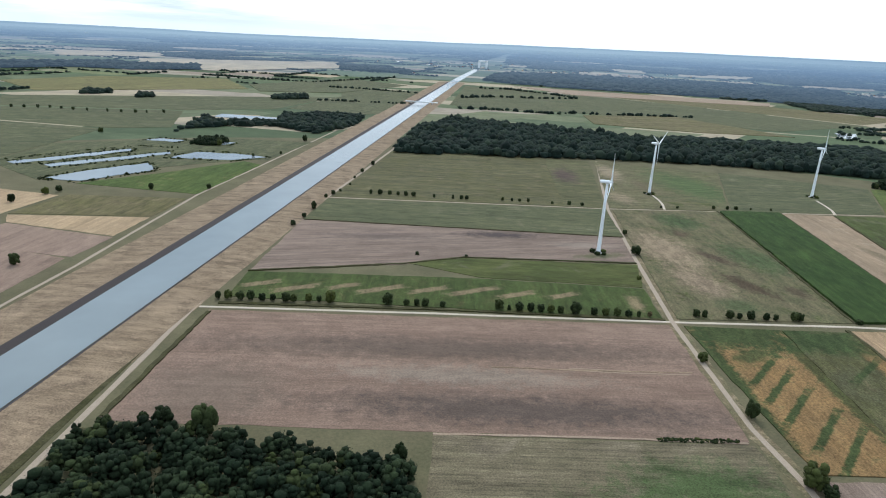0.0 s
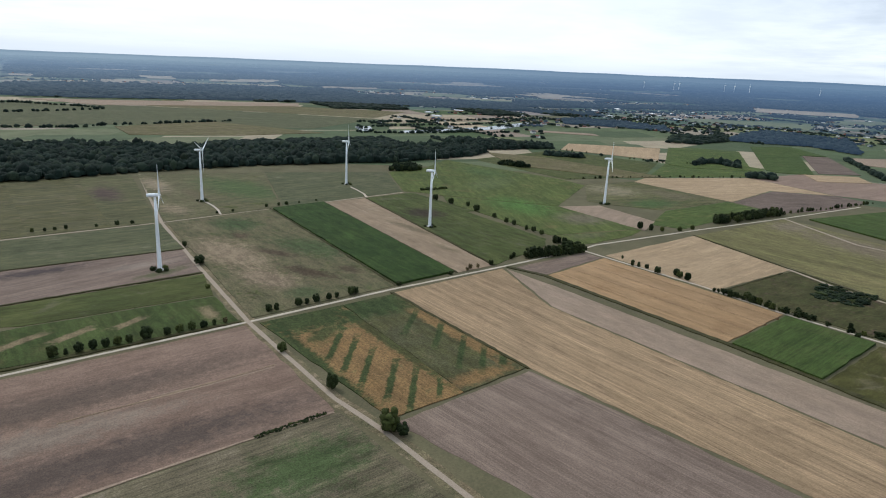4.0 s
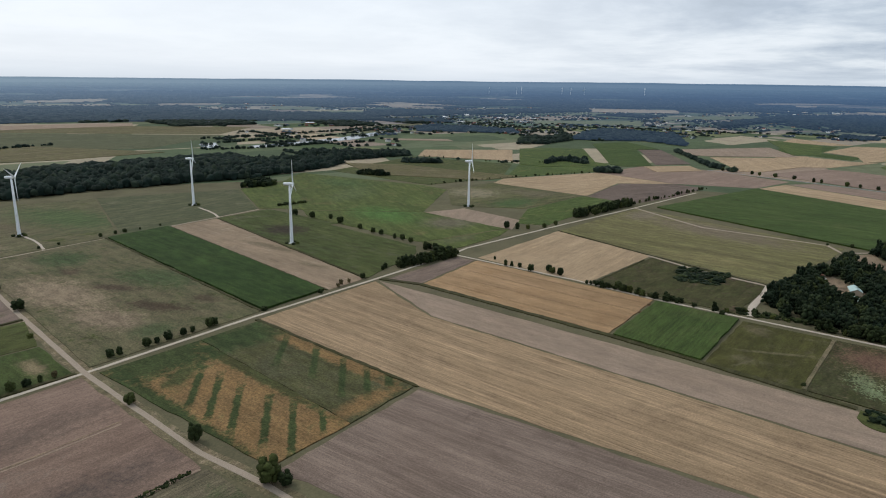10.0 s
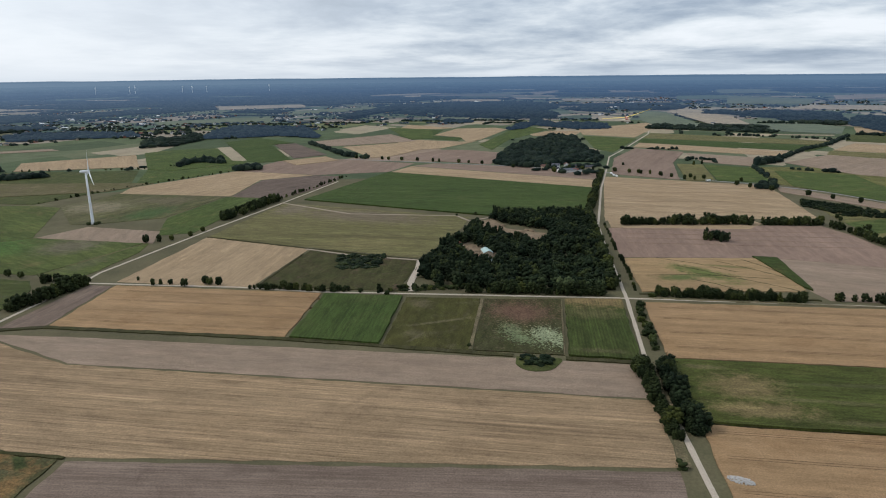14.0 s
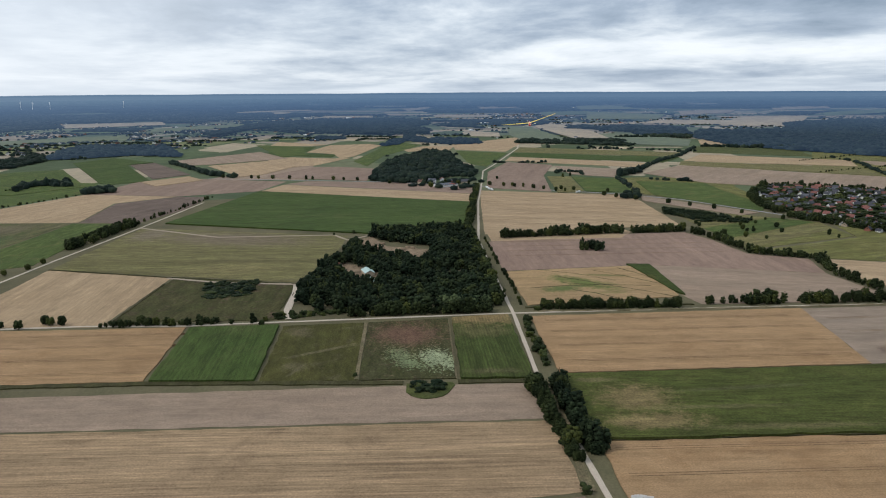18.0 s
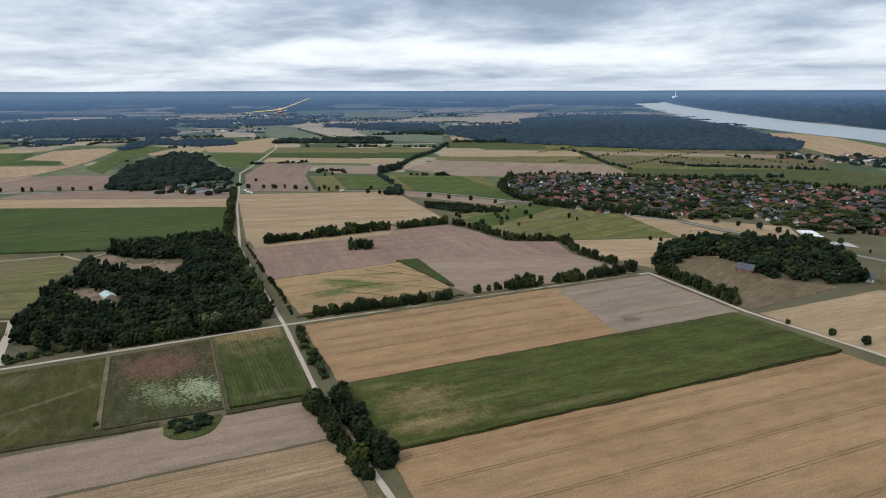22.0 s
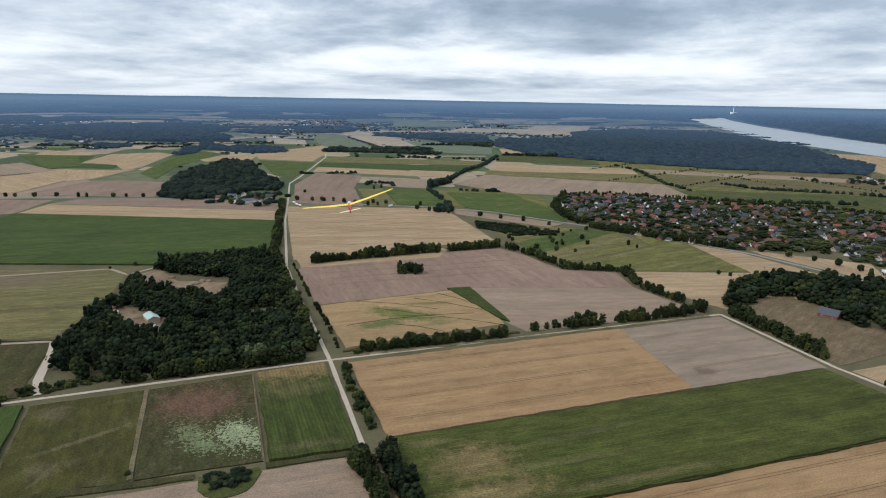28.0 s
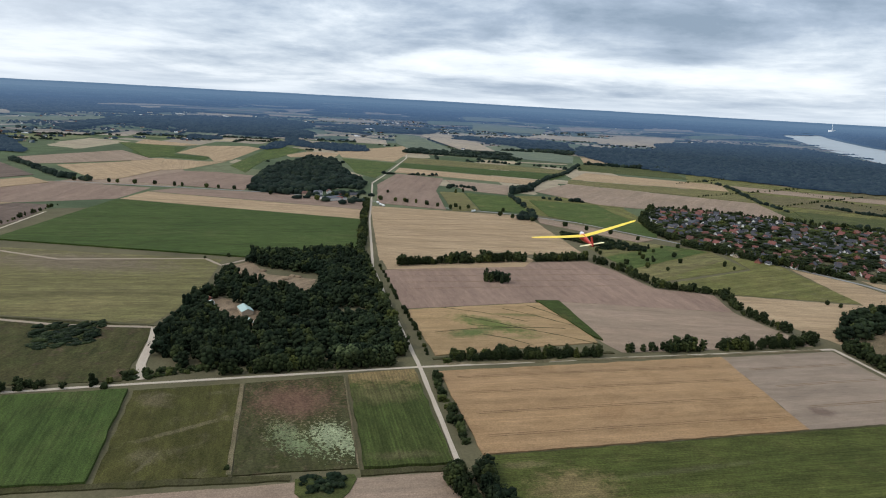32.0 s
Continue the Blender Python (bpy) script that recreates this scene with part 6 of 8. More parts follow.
canopy([(-503, 1737), (-426, 1806), (-441, 1870), (-517, 1798)], 9, 11, "copse in pastures", 227)
canopy([(-90, 1301), (-104, 1082), (-103, 1036), (-50, 1033), (-18, 1055), (83, 1050), (203, 1082), (434, 1090), (596, 1064), (687, 1049), (873, 1075), (948, 1109), (990, 1170), (930, 1232), (798, 1269), (639, 1293), (471, 1321), (265, 1400), (-19, 1500)], 8.5, 13, "long dark forest behind the turbines", 228)
canopy([(910, 1161), (1185, 1136), (1223, 1173), (993, 1225)], 8, 12, "dark belt of woodland", 229)
far_row([(880, 1561), (991, 1521), (1134, 1505), (1319, 1551)], 9, 9, "willows along a river arm", 330)
far_row([(1007, 1702), (1168, 1730), (1382, 1713), (1774, 1861)], 9, 9, "willows along a river arm", 331)
far_row([(1127, 1608), (1192, 1612)], 9, 9, "willows on a river island", 332)
far_row([(1033, 1853), (1299, 1856), (1693, 1897), (1980, 1915)], 9, 9, "dark trees at the town's edge", 333)
far_row([(1258, 1478), (1395, 1482)], 9, 9, "willows along a river arm", 334)
far_row([(2190, -497), (2105, -645), (2037, -769)], 8, 10, "row of round trees across the fields", 300)
far_row([(2792, -740), (2755, -893), (2650, -1007)], 9, 14, "row of trees across the fields", 301)
far_row([(2156, -815), (1879, -664), (1727, -547), (1576, -464)], 6, 10, "trees along a country lane", 302)
far_row([(1363, -399), (1339, -438), (1316, -474)], 9, 9, "row of dense trees at a field's end", 303)
far_row([(1478, -233), (1528, -253), (1499, -298), (1455, -289)], 7, 8, "hedge round a small plot", 304)
far_row([(1385, -345), (1242, -327), (1127, -310)], 7, 8, "scrub along a ditch", 305)
far_row([(2216, -866), (2153, -985), (2082, -1112)], 7, 14, "loose row of trees before the forest", 306)
far_row([(1328, -1020), (1229, -1030), (1131, -1154), (1048, -1218)], 6, 8, "hedge in the wet meadows behind the village", 307)
far_row([(1237, -869), (1364, -896), (1644, -1013), (1800, -1038)], 8, 8, "tall trees along the lane behind the village", 308)
far_row([(1108, -809), (1056, -926), (999, -1036)], 8, 9, "dark trees behind the village gardens", 309)
far_row([(1820, 720), (1673, 616), (1536, 532), (1470, 453)], 9, 13, "tall dark trees along a road", 310)
far_row([(-7, 2136), (88, 2223), (239, 2273), (398, 2357)], 14, 11, "tree belt in the meadows", 311)
far_row([(57, 2607), (174, 2635), (301, 2520), (393, 2408)], 13, 10, "tree belt in the meadows", 312)
far_row([(-19, 1783), (92, 1800), (260, 1781)], 9, 10, "hedge of dark trees in the meadows", 313)
far_row([(264, 1809), (395, 1848), (522, 1878), (656, 1911)], 9, 10, "loose hedge of dark trees", 314)
far_row([(-956, 2324), (-804, 2407), (-546, 2448), (-312, 2995)], 12, 9, "long hedge in the pastures", 315)
far_row([(-462, 2246), (-349, 2257), (-153, 2205)], 9, 8, "hedge near the canal", 316)
far_row([(-399, 1788), (-280, 1814), (-149, 1828)], 9, 8, "hedge near the canal", 317)


KNOWN = ([(1240, 650), (1480, 800), (1560, 630), (1480, 500), (1840, 350), (1850, 160), (1420, 100), (1250, 340)], [(1212, -690), (1430, -770), (1980, -1080), (1650, -1260), (1660, -1800), (1100, -1400), (800, -1240), (800, -1050)], [(1330, -560), (940, -450), (640, -700), (420, -760), (420, -1100), (700, -1250), (1000, -1330), (1290, -800)], [(-640, 1500), (-640, 2300), (-60, 2500), (-60, 1500)], [(1475, 505), (1564, 630), (2191, 893), (2619, 720), (2739, 221), (1793, 300)],
         [(850, -1450), (1290, -1750), (2700, -2700), (8500, -6400), (9900, -8400), (1400, -2460)], [(-60, 1420), (1110, 1410), (790, 1640), (370, 1800), (-60, 1700)],
         [(1215, -190), (1300, -60), (1460, -110), (1660, -600), (1400, -480), (1330, -570), (1250, -590), (1010, -430)], [(1470, 1544), (1820, 1617), (1941, 1347), (2000, 850), (1540, 570), (1400, 710), (1180, 1115), (1372, 1262)])


TAKEN = [(min(q[0] for q in p), max(q[0] for q in p), min(q[1] for q in p), max(q[1] for q in p), p) for p in (*KNOWN, *PLANNED)]


def open_land(x, y):
    return abs(x + 210 - 0.0667 * (y - 240)) > 130 and not any(x0 < x < x1 and y0 < y < y1 and inside(x, y, p) for x0, x1, y0, y1, p in TAKEN)


def parcels(box, rnd, out):
    """Split a box of land again and again until its plots suit their distance."""
    x0, y0, x1, y1 = box
    mx, my = (x0 + x1) / 2, (y0 + y1) / 2
    d = math.hypot(mx - EYE.x, my - EYE.y)
    w, h = x1 - x0, y1 - y0
    east = 1.9 if mx > 1000 and my < 0.55 * mx else 1.0
    if d - 0.75 * max(w, h) > 13000:
        return
    side = max(190.0, 0.085 * d) * rnd.uniform(0.7, 1.3)
    if max(w * east, h) < side * 1.35 or (w * h < side * side * 0.62 and max(w, h) < 3.2 * min(w, h)):
        out.append(box)
        return
    cut = rnd.uniform(0.36, 0.64)
    if w * east > h * rnd.uniform(0.7, 1.4):
        parcels((x0, y0, x0 + w * cut, y1), rnd, out)
        parcels((x0 + w * cut, y0, x1, y1), rnd, out)
    else:
        parcels((x0, y0, x1, y0 + h * cut), rnd, out)
        parcels((x0, y0 + h * cut, x1, y1), rnd, out)


def country():
    """The plain from one kilometre to the horizon: plots, hedges between them, woods that thicken with distance."""
    rnd = random.Random(91)
    boxes = []
    parcels((-6000, -9000, 13000, 13000), rnd, boxes)
    tilt = radians(-9)
    ct, st = math.cos(tilt), math.sin(tilt)
    near, far = ([], [], []), ([], [], [])
    trees, woods, last = [], [], []

    def turn(x, y):
        x, y = x - EYE.x, y - EYE.y
        return EYE.x + x * ct - y * st, EYE.y + x * st + y * ct

    def plant(x, y, low, high, w):
        d = math.hypot(x - EYE.x, y - EYE.y)
        if d < 1250 or not open_land(x, y):
            return
        gx, gy, gz, k = on_land(x, y)
        row = (gx, gy, gz, w * k * rnd.uniform(0.75, 1.3), k * rnd.uniform(low, high))
        (trees if d < 3000 else woods if d < rnd.uniform(4000, 9000) else last).append(row)

    for x0, y0, x1, y1 in boxes:
        cx, cy = turn((x0 + x1) / 2, (y0 + y1) / 2)
        d = math.hypot(cx - EYE.x, cy - EYE.y)
        a = math.degrees(math.atan2(cx - EYE.x, cy - EYE.y))
        if d < 1200 or d > 13000 or not -42 < a < 150 or (d < 3000 and not open_land(cx, cy)):
            continue
        # woodland share: low in the open farmland, high towards the town and the horizon
        share = 0.10 + 0.46 * min(1.0, max(0.0, (d - 2300) / 5500))
        if 18 < a < 72:
            share += 0.06 if d < 3500 else 0.18
        if a < 2:
            share -= 0.16
        if 84 < a < 124:
            share -= 0.22 if d < 10000 else 0.10
        n = 0.5 + 0.9 * noise.noise(Vector((cx * 0.00055, cy * 0.00055, 2.0))) + rnd.uniform(-0.22, 0.22)
        if n < share:
            step = max(13.0, d * 0.0062)
            y = y0
            while y < y1:
                x = x0
                while x < x1:
                    plant(*turn(x + rnd.uniform(-0.6, 0.6) * step, y + rnd.uniform(-0.6, 0.6) * step), 7, 12 + step * 0.02, step * 1.55)
                    x += step
                y += step
            continue
        tan = 0.62 if 80 < a < 128 else 0.30 if a < 20 else 0.36
        if rnd.random() < tan:
            tone = rnd.choice((0.05, 0.05, 0.2, 0.2, 0.35, 0.45))
        else:
            tone = rnd.choice((0.55, 0.55, 0.66, 0.66, 0.78, 0.78, 0.88, 0.96))
        inset = 3 + 0.002 * d
        vs, fs, ts = near if d < 2900 else far
        corners, ok = [], True
        for u, v in ((x0 + inset, y0 + inset), (x1 - inset, y0 + inset), (x1 - inset, y1 - inset), (x0 + inset, y1 - inset)):
            px, py = turn(u, v)
            r = math.hypot(px - EYE.x, py - EYE.y)
            ok = ok and r > 1150 and open_land(px, py)
            gx, gy, gz, k = on_land(px, py)
            corners.append((gx, gy, gz + (0.07 if r < 2950 else 0.8 + 0.0006 * (r - 2950))))
        if ok:
            fs.append(tuple(range(len(vs), len(vs) + 4)))
            vs.extend(corners)
            ts.extend([tone] * 4)
        if d < 6500:
            for (ua, va), (ub, vb) in (((x0, y0), (x1, y0)), ((x0, y0), (x0, y1))):
                if rnd.random() < 0.58:
                    continue
                thin, step = rnd.choice((0.0, 0.15, 0.4, 0.75)), max(8.0, d * 0.0034)
                long = math.hypot(ub - ua, vb - va)
                for k in range(int(long / step)):
                    if rnd.random() > thin:
                        t = (k + rnd.random()) * step / long
                        plant(*turn(ua + (ub - ua) * t + rnd.uniform(-3, 3), va + (vb - va) * t + rnd.uniform(-3, 3)), 4, 10, step * 1.25)
    for (vs, fs, ts), mat, text in ((near, PLOTS, "plots of straw, soil and grass on the plain"), (far, FAR_PLOTS, "hazy far plots of straw and grass")):
        me = mesh_from("distant_plots", vs, fs, mat)
        me.attributes.new("tone", "FLOAT", "POINT").data.foreach_set("value", np.array(ts, np.float32))
        tagged(new("distant_plots", me), text, "fields", kind="stuff")
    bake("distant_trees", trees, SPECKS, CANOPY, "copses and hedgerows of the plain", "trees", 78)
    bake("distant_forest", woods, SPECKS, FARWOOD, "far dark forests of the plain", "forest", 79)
    # unbroken forest towards the horizon
    for d0, d1, step in ((9000, 14000, 115), (14000, 32000, 290)):
        d = d0
        while d < d1:
            a = radians(-42)
            while a < radians(150):
                aa, dd = a + rnd.uniform(-0.7, 0.7) * step / d, d + rnd.uniform(-0.7, 0.7) * step
                a += step / d
                n = noise.noise(Vector((aa * 9, math.log(dd) * 16, 1.0)))
                if n > 0.04 - 0.5 * min(1.0, max(0.0, dd - 9000) / 9000):
                    plant(EYE.x + dd * math.sin(aa), EYE.y + dd * math.cos(aa), 8, 14 + step * 0.04, step * 1.5)
            d += step * 0.9
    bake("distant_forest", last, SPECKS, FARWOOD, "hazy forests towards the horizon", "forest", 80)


country()

# ---------------------------------------------------------------- single trees
for x in (-159, -152, -144, -137, -129, -122, -113, -108):
    tree(x, 407 + 0.05 * (x + 159), TREES.uniform(6.5, 10), wide=1.0)
for x, h in ((-98, 7.5), (-91, 6), (-83, 11), (-44, 11), (-31, 6), (-24, 6.5), (-18, 7.5), (-6, 5.5)):
    tree(x, 412 + 0.06 * (x + 98), h)
for x, h in ((33, 9.5), (40, 5.5), (47, 8), (55, 8), (62, 7.5), (69, 7.5), (76, 7), (86, 11), (99, 7), (107, 7.5), (115, 8), (123, 6.5), (130, 6.5)):
    tree(x, 419 + 0.02 * (x - 33), h)
tree(138, 422, 6, dry=True, label="small tree with browned leaves at the road")
for x, h in ((172, 7.5), (178, 7.5), (196, 8), (203, 6), (211, 8), (222, 7), (229, 6), (242, 9), (246, 8)):
    tree(x, 428 + 0.05 * (x - 172), h)
for x, y, h, w in ((153, 358.5, 8, 1.1), (157, 298, 12, 0.9), (161, 243, 15, 1.0), (165, 236, 8, 1.2)):
    tree(x, y, h, 1, w, "dense round tree beside the farm track", "trees along the farm track")
tree(163, 566, 11, 0, 1.1, "dark round tree beside the farm track", "trees along the farm track")
tree(168, 630, 7, 3, 1.0, "small tree beside the farm track", "trees along the farm track")
tree(150, 500, 4.5, 5, 1.2, "round bush beside the farm track", "bushes in the fields", name="bush")
tree(-32, 528, 4, 5, 1.2, "round bush in a meadow", "bushes in the fields", name="bush")
tree(10, 530, 3, 5, 1.3, "round bush in a meadow", "bushes in the fields", name="bush")
for x in (-102, -91, -80, -70, -61, -52, -28, -6, 4, 10):
    tree(x, 741, TREES.uniform(6, 9), label="round tree along the turbine road", group="trees along the turbine road")
for x in (52, 63, 72, 82, 110, 130, 145):
    tree(x, 746, TREES.uniform(4, 7), 5 if x > 100 else None, label="small tree along the turbine road", group="trees along the turbine road")
for x, y, h in ((-124, 916, 9), (-131, 863, 7), (-134, 820, 5), (-138, 742, 5), (-143, 725, 7), (-148, 709, 6), (-150, 658, 11), (-152, 623, 6), (-155, 592, 7), (-133, 780, 4)):
    tree(x, y, h, label="small tree beside the canal track", group="trees along the canal track")
for x, y, h in ((-325, 445, 12), (-441, 613, 11), (-430, 650, 10), (-424, 664, 9), (-342, 700, 9), (-593, 1058, 11), (-283, 716, 8), (-264, 1095, 13), (-268, 960, 6), (-300, 930, 6), (-375, 1000, 12)):
    tree(x, y, h, label="lone round tree in the fields beyond the canal", group="trees beyond the canal")
for x, y, h in ((-906, 1300, 9), (-885, 1308, 8), (-862, 1316, 9), (-842, 1324, 8), (-815, 1318, 8), (-787, 1312, 9), (-760, 1315, 8), (-720, 1317, 9), (-693, 1320, 8), (-666, 1325, 9), (-648, 1335, 8), (-619, 1350, 9)):
    tree(x, y, h, label="small tree in a long row across the pasture", group="trees across the pasture")
for x, y, h in ((305, 767, 6), (322, 769, 6), (333, 771, 6.5), (240, 757, 4), (260, 760, 4), (352, 774, 4), (378, 778, 4)):
    tree(x, y, h, label="small tree along the turbine road", group="trees along the turbine road")
for x, y, h in ((532, 720, 11), (537, 690, 11), (549, 668, 9), (541, 640, 11), (537, 599, 8), (531, 570, 9), (531, 556, 9), (530, 533, 8), (530, 521, 9), (528, 506, 8), (436, 452, 7), (430, 449, 6), (398, 442, 7)):
    tree(x, y, h, label="round tree along the field road", group="trees along the field road")
for x, y, h in ((380, 440, 6), (372, 441, 7), (366, 438, 5)):
    tree(x, y, h, dry=True, label="small tree with browned leaves")
for x, y, h in ((346, 437, 5), (289, 434, 5)):
    tree(x, y, h, 5, 1.2, "round bush at the maize field", "bushes in the fields", name="bush")
for x, y, h in ((535, 396, 5), (524, 375, 8), (526, 369, 7), (528, 361, 6), (524, 346, 9), (534, 332, 9), (532, 327, 8), (531, 318, 10), (664, 473, 12), (671, 462, 11), (679, 452, 8), (700, 442, 8), (730, 443, 7)):
    tree(x, y, h, label="round tree along the gravel road", group="trees along the gravel road")
for x, y, h in ((1284, 37, 13), (1342, 118, 10), (724, 440, 8), (858, 137, 6), (850, 160, 4)):
    tree(x, y, h, label="lone round tree in the fields", group="trees in the fields")
for x, y in ((1288, -100), (1280, -116), (1272, -135), (1252, -151), (1237, -167), (1214, -185), (1207, -200), (1150, -254), (1128, -268), (1098, -291), (1060, -330), (1030, -352), (1000, -376), (960, -398), (1310, -75), (1400, -100), (1420, -240), (1440, -260)):
    tree(x, y, TREES.uniform(8, 11), label="avenue tree along the country road", group="avenue trees")
for (xa, ya), (xb, yb), n in (((1474, 500), (1424, 290), 7), ((1424, 290), (1376, 113), 6), ((1382, 120), (1298, -58), 6), ((1300, -62), (1180, -280), 6)):
    for i in range(n):
        t = (i + TREES.uniform(0.2, 0.8)) / n
        tree(xa + (xb - xa) * t + 7, ya + (yb - ya) * t, TREES.uniform(9, 12), label="avenue tree along the country road", group="avenue trees")
for x, y in ((735, -566), (705, -578), (680, -590), (654, -596), (630, -600), (610, -590)):
    tree(x, y, TREES.uniform(8, 12), label="round tree beside the village road", group="trees by the village road")
for x, y, h in ((660, -440, 6), (650, -446, 6), (400, -345, 5), (372, -353, 7), (352, -358, 8), (560, -610, 9), (520, -600, 5), (505, -612, 10)):
    tree(x, y, h, label="small tree in open fields", group="trees in the fields")
for i in range(20):
    x, y = TREES.uniform(780, 930), TREES.uniform(-450, -300)
    tree(x, y, TREES.uniform(5, 10), label="tree in a dry meadow", group="trees in the meadow")
for x in (526, 533):
    tree(x, 170 + x - 526, 5, 5, 1.2, "bush beside the gravel road", "bushes in the fields", name="bush")
RUBBLE = random.Random(12)
vs, fs = [], []
for i in range(260):
    r, a = math.sqrt(RUBBLE.random()), RUBBLE.uniform(0, 6.283)
    size = RUBBLE.uniform(0.15, 0.55)
    v, f = lump(ICO1, RUBBLE, 0.3)
    fs.append(f + len(v) * i)
    vs.append(v * np.array([size, size, size * 0.7]) + np.array([5.5 * r * math.cos(a), 2.6 * r * math.sin(a), 0.9 * (1 - r) + 0.1]))
heap = new("rubble", quick_mesh("rubble", np.concatenate(vs), np.concatenate(fs), CONCRETE))
heap.matrix_basis = pose(300, -41, 0.6, 0, 0, 70)
tagged(heap, "low heap of pale grey rubble beside the lane", "rubble", kind="stuff")
field("grass_patch", [(417, 60), (418, 33), (414, 32), (409, 34), (404, 36), (400, 39), (398, 43), (397, 48), (398, 53), (401, 57), (406, 60)], CROP["meadow"], "tongue of rough grass round field bushes", 0.5, category="grass")
tree(429, 91, 3.5, 5, 1.2, "small bush between plots", "bushes in the fields", name="bush")


# ---------------------------------------------------------------- wind turbines
def tube(rings, seg=20, cap=True):
    """A lathed body from (z, radius) rings."""
    bm = bmesh.new()
    loops = [[bm.verts.new((r * math.cos(2 * math.pi * k / seg), r * math.sin(2 * math.pi * k / seg), z)) for k in range(seg)] for z, r in rings]
    for a, b in zip(loops, loops[1:]):
        for k in range(seg):
            bm.faces.new((a[k], a[(k + 1) % seg], b[(k + 1) % seg], b[k]))
    if cap:
        bm.faces.new(loops[-1])
        bm.faces.new(loops[0][::-1])
    return bm


def box_bm(x0, x1, y0, y1, z0, z1, bevel=0.0):
    bm = bmesh.new()
    bmesh.ops.create_cube(bm, size=1.0)
    for v in bm.verts:
        v.co = ((x0 + x1) / 2 + v.co.x * (x1 - x0), (y0 + y1) / 2 + v.co.y * (y1 - y0), (z0 + z1) / 2 + v.co.z * (z1 - z0))
    if bevel:
        bmesh.ops.bevel(bm, geom=bm.edges[:], offset=bevel, segments=2, affect="EDGES")
    return bm


def turbine_parts(owner, phase):
    tower = part("tower", tube([(0, 1.95), (0.4, 1.9), (20, 1.6), (42, 1.3), (63.2, 1.0)], 24), WHITE, owner, smooth=True)
    part("door", box_bm(2.02, 2.12, -0.45, 0.45, 0.6, 2.6, 0.03), STONE, tower, "grey service door")
    part("foundation", tube([(-0.3, 3.9), (0.35, 3.8), (0.45, 3.5)], 24), CONCRETE, owner, "round concrete base")
    nac = bmesh.new()
    rows = []
    for x, w, h in ((-6.5, 0.9, 0.9), (-6.0, 1.35, 1.35), (-2, 1.6, 1.65), (1.6, 1.6, 1.65), (2.4, 1.25, 1.3)):
        rows.append([nac.verts.new((x, w * math.cos(2 * math.pi * k / 12), 65 + h * math.sin(2 * math.pi * k / 12))) for k in range(12)])
    for a, b in zip(rows, rows[1:]):
        for k in range(12):
            nac.faces.new((a[k], b[k], b[(k + 1) % 12], a[(k + 1) % 12]))
    nac.faces.new(rows[0])
    nac.faces.new(rows[-1][::-1])
    part("nacelle", nac, WHITE, owner, smooth=True)
    hub = tube([(2.3, 1.25), (3.6, 1.25), (4.5, 0.85), (4.9, 0.2)], 14)
    bmesh.ops.rotate(hub, verts=hub.verts, matrix=Matrix.Rotation(radians(90), 3, "Y"))
    bmesh.ops.translate(hub, verts=hub.verts, vec=(0, 0, 65))
    part("hub", hub, WHITE, owner, smooth=True)
    for k in range(3):
        bm = bmesh.new()
        rows = []
        for i, (r, c, t) in enumerate(((0.8, 0.9, 0.9), (2.2, 1.0, 0.9), (5.0, 2.1, 0.55), (10, 1.7, 0.38), (18, 1.1, 0.22), (24.5, 0.6, 0.12), (26.2, 0.15, 0.05))):
            tw = radians(24 * (1 - r / 27))
            rows.append([bm.verts.new((t * math.sin(q) * math.cos(tw) + c * 0.5 * math.cos(q) * math.sin(tw), c * 0.5 * math.cos(q) - t * math.sin(q) * math.sin(tw), r)) for q in (2 * math.pi * j / 10 for j in range(10))])
        for a, b in zip(rows, rows[1:]):
            for j in range(10):
                bm.faces.new((a[j], a[(j + 1) % 10], b[(j + 1) % 10], b[j]))
        bm.faces.new(rows[-1])
        bm.normal_update()
        ob = part("blade", bm, WHITE, owner, smooth=True)
        ob.matrix_basis = Matrix.Translation((3.4, 0, 65)) @ Matrix.Rotation(radians(phase + 120 * k), 4, "X")


ROTOR = radians(-40)
for x, y, phase, yaw in ((129.4, 564.4, 4, -20), (245.5, 832.0, 62, -38), (474.8, 874.7, 10, -36), (433.6, 594.2, 4, -45), (747.4, 599.7, 6, -42)):
    wt_thing = thing("wind_turbine", Matrix.Translation((x, y, 0.4)) @ Matrix.Rotation(radians(yaw), 4, "Z"), "tall white three-bladed wind turbine standing in a field", "wind turbine", "wind turbines in the fields")
    turbine_parts(wt_thing, phase)
    for i, (dx, dy) in enumerate(((-5, 2), (-2, -5.5), (4, -5), (5, 3))):
        tree(x + dx, y + dy, TREES.uniform(3.2, 5), 5, 1.5, "low dark bush at the foot of a turbine", "bushes by the turbines", name="bush")
ribbon("turbine_path", [(248, 827), (249, 799), (247, 775), (242, 749)], 3.0, GRAVEL, "pale gravel path to a turbine", 0.5, seed=21)
ribbon("turbine_path", [(470, 853), (467, 824), (462, 798), (453, 774)], 3.0, GRAVEL, "pale gravel path to a turbine", 0.5, seed=22)


# ---------------------------------------------------------------- houses
def paint(name, c, rough=0.85, wear=0.35, scale=0.6):
    return plain(name, c, rough, 0.0, wear, scale, 0.2)


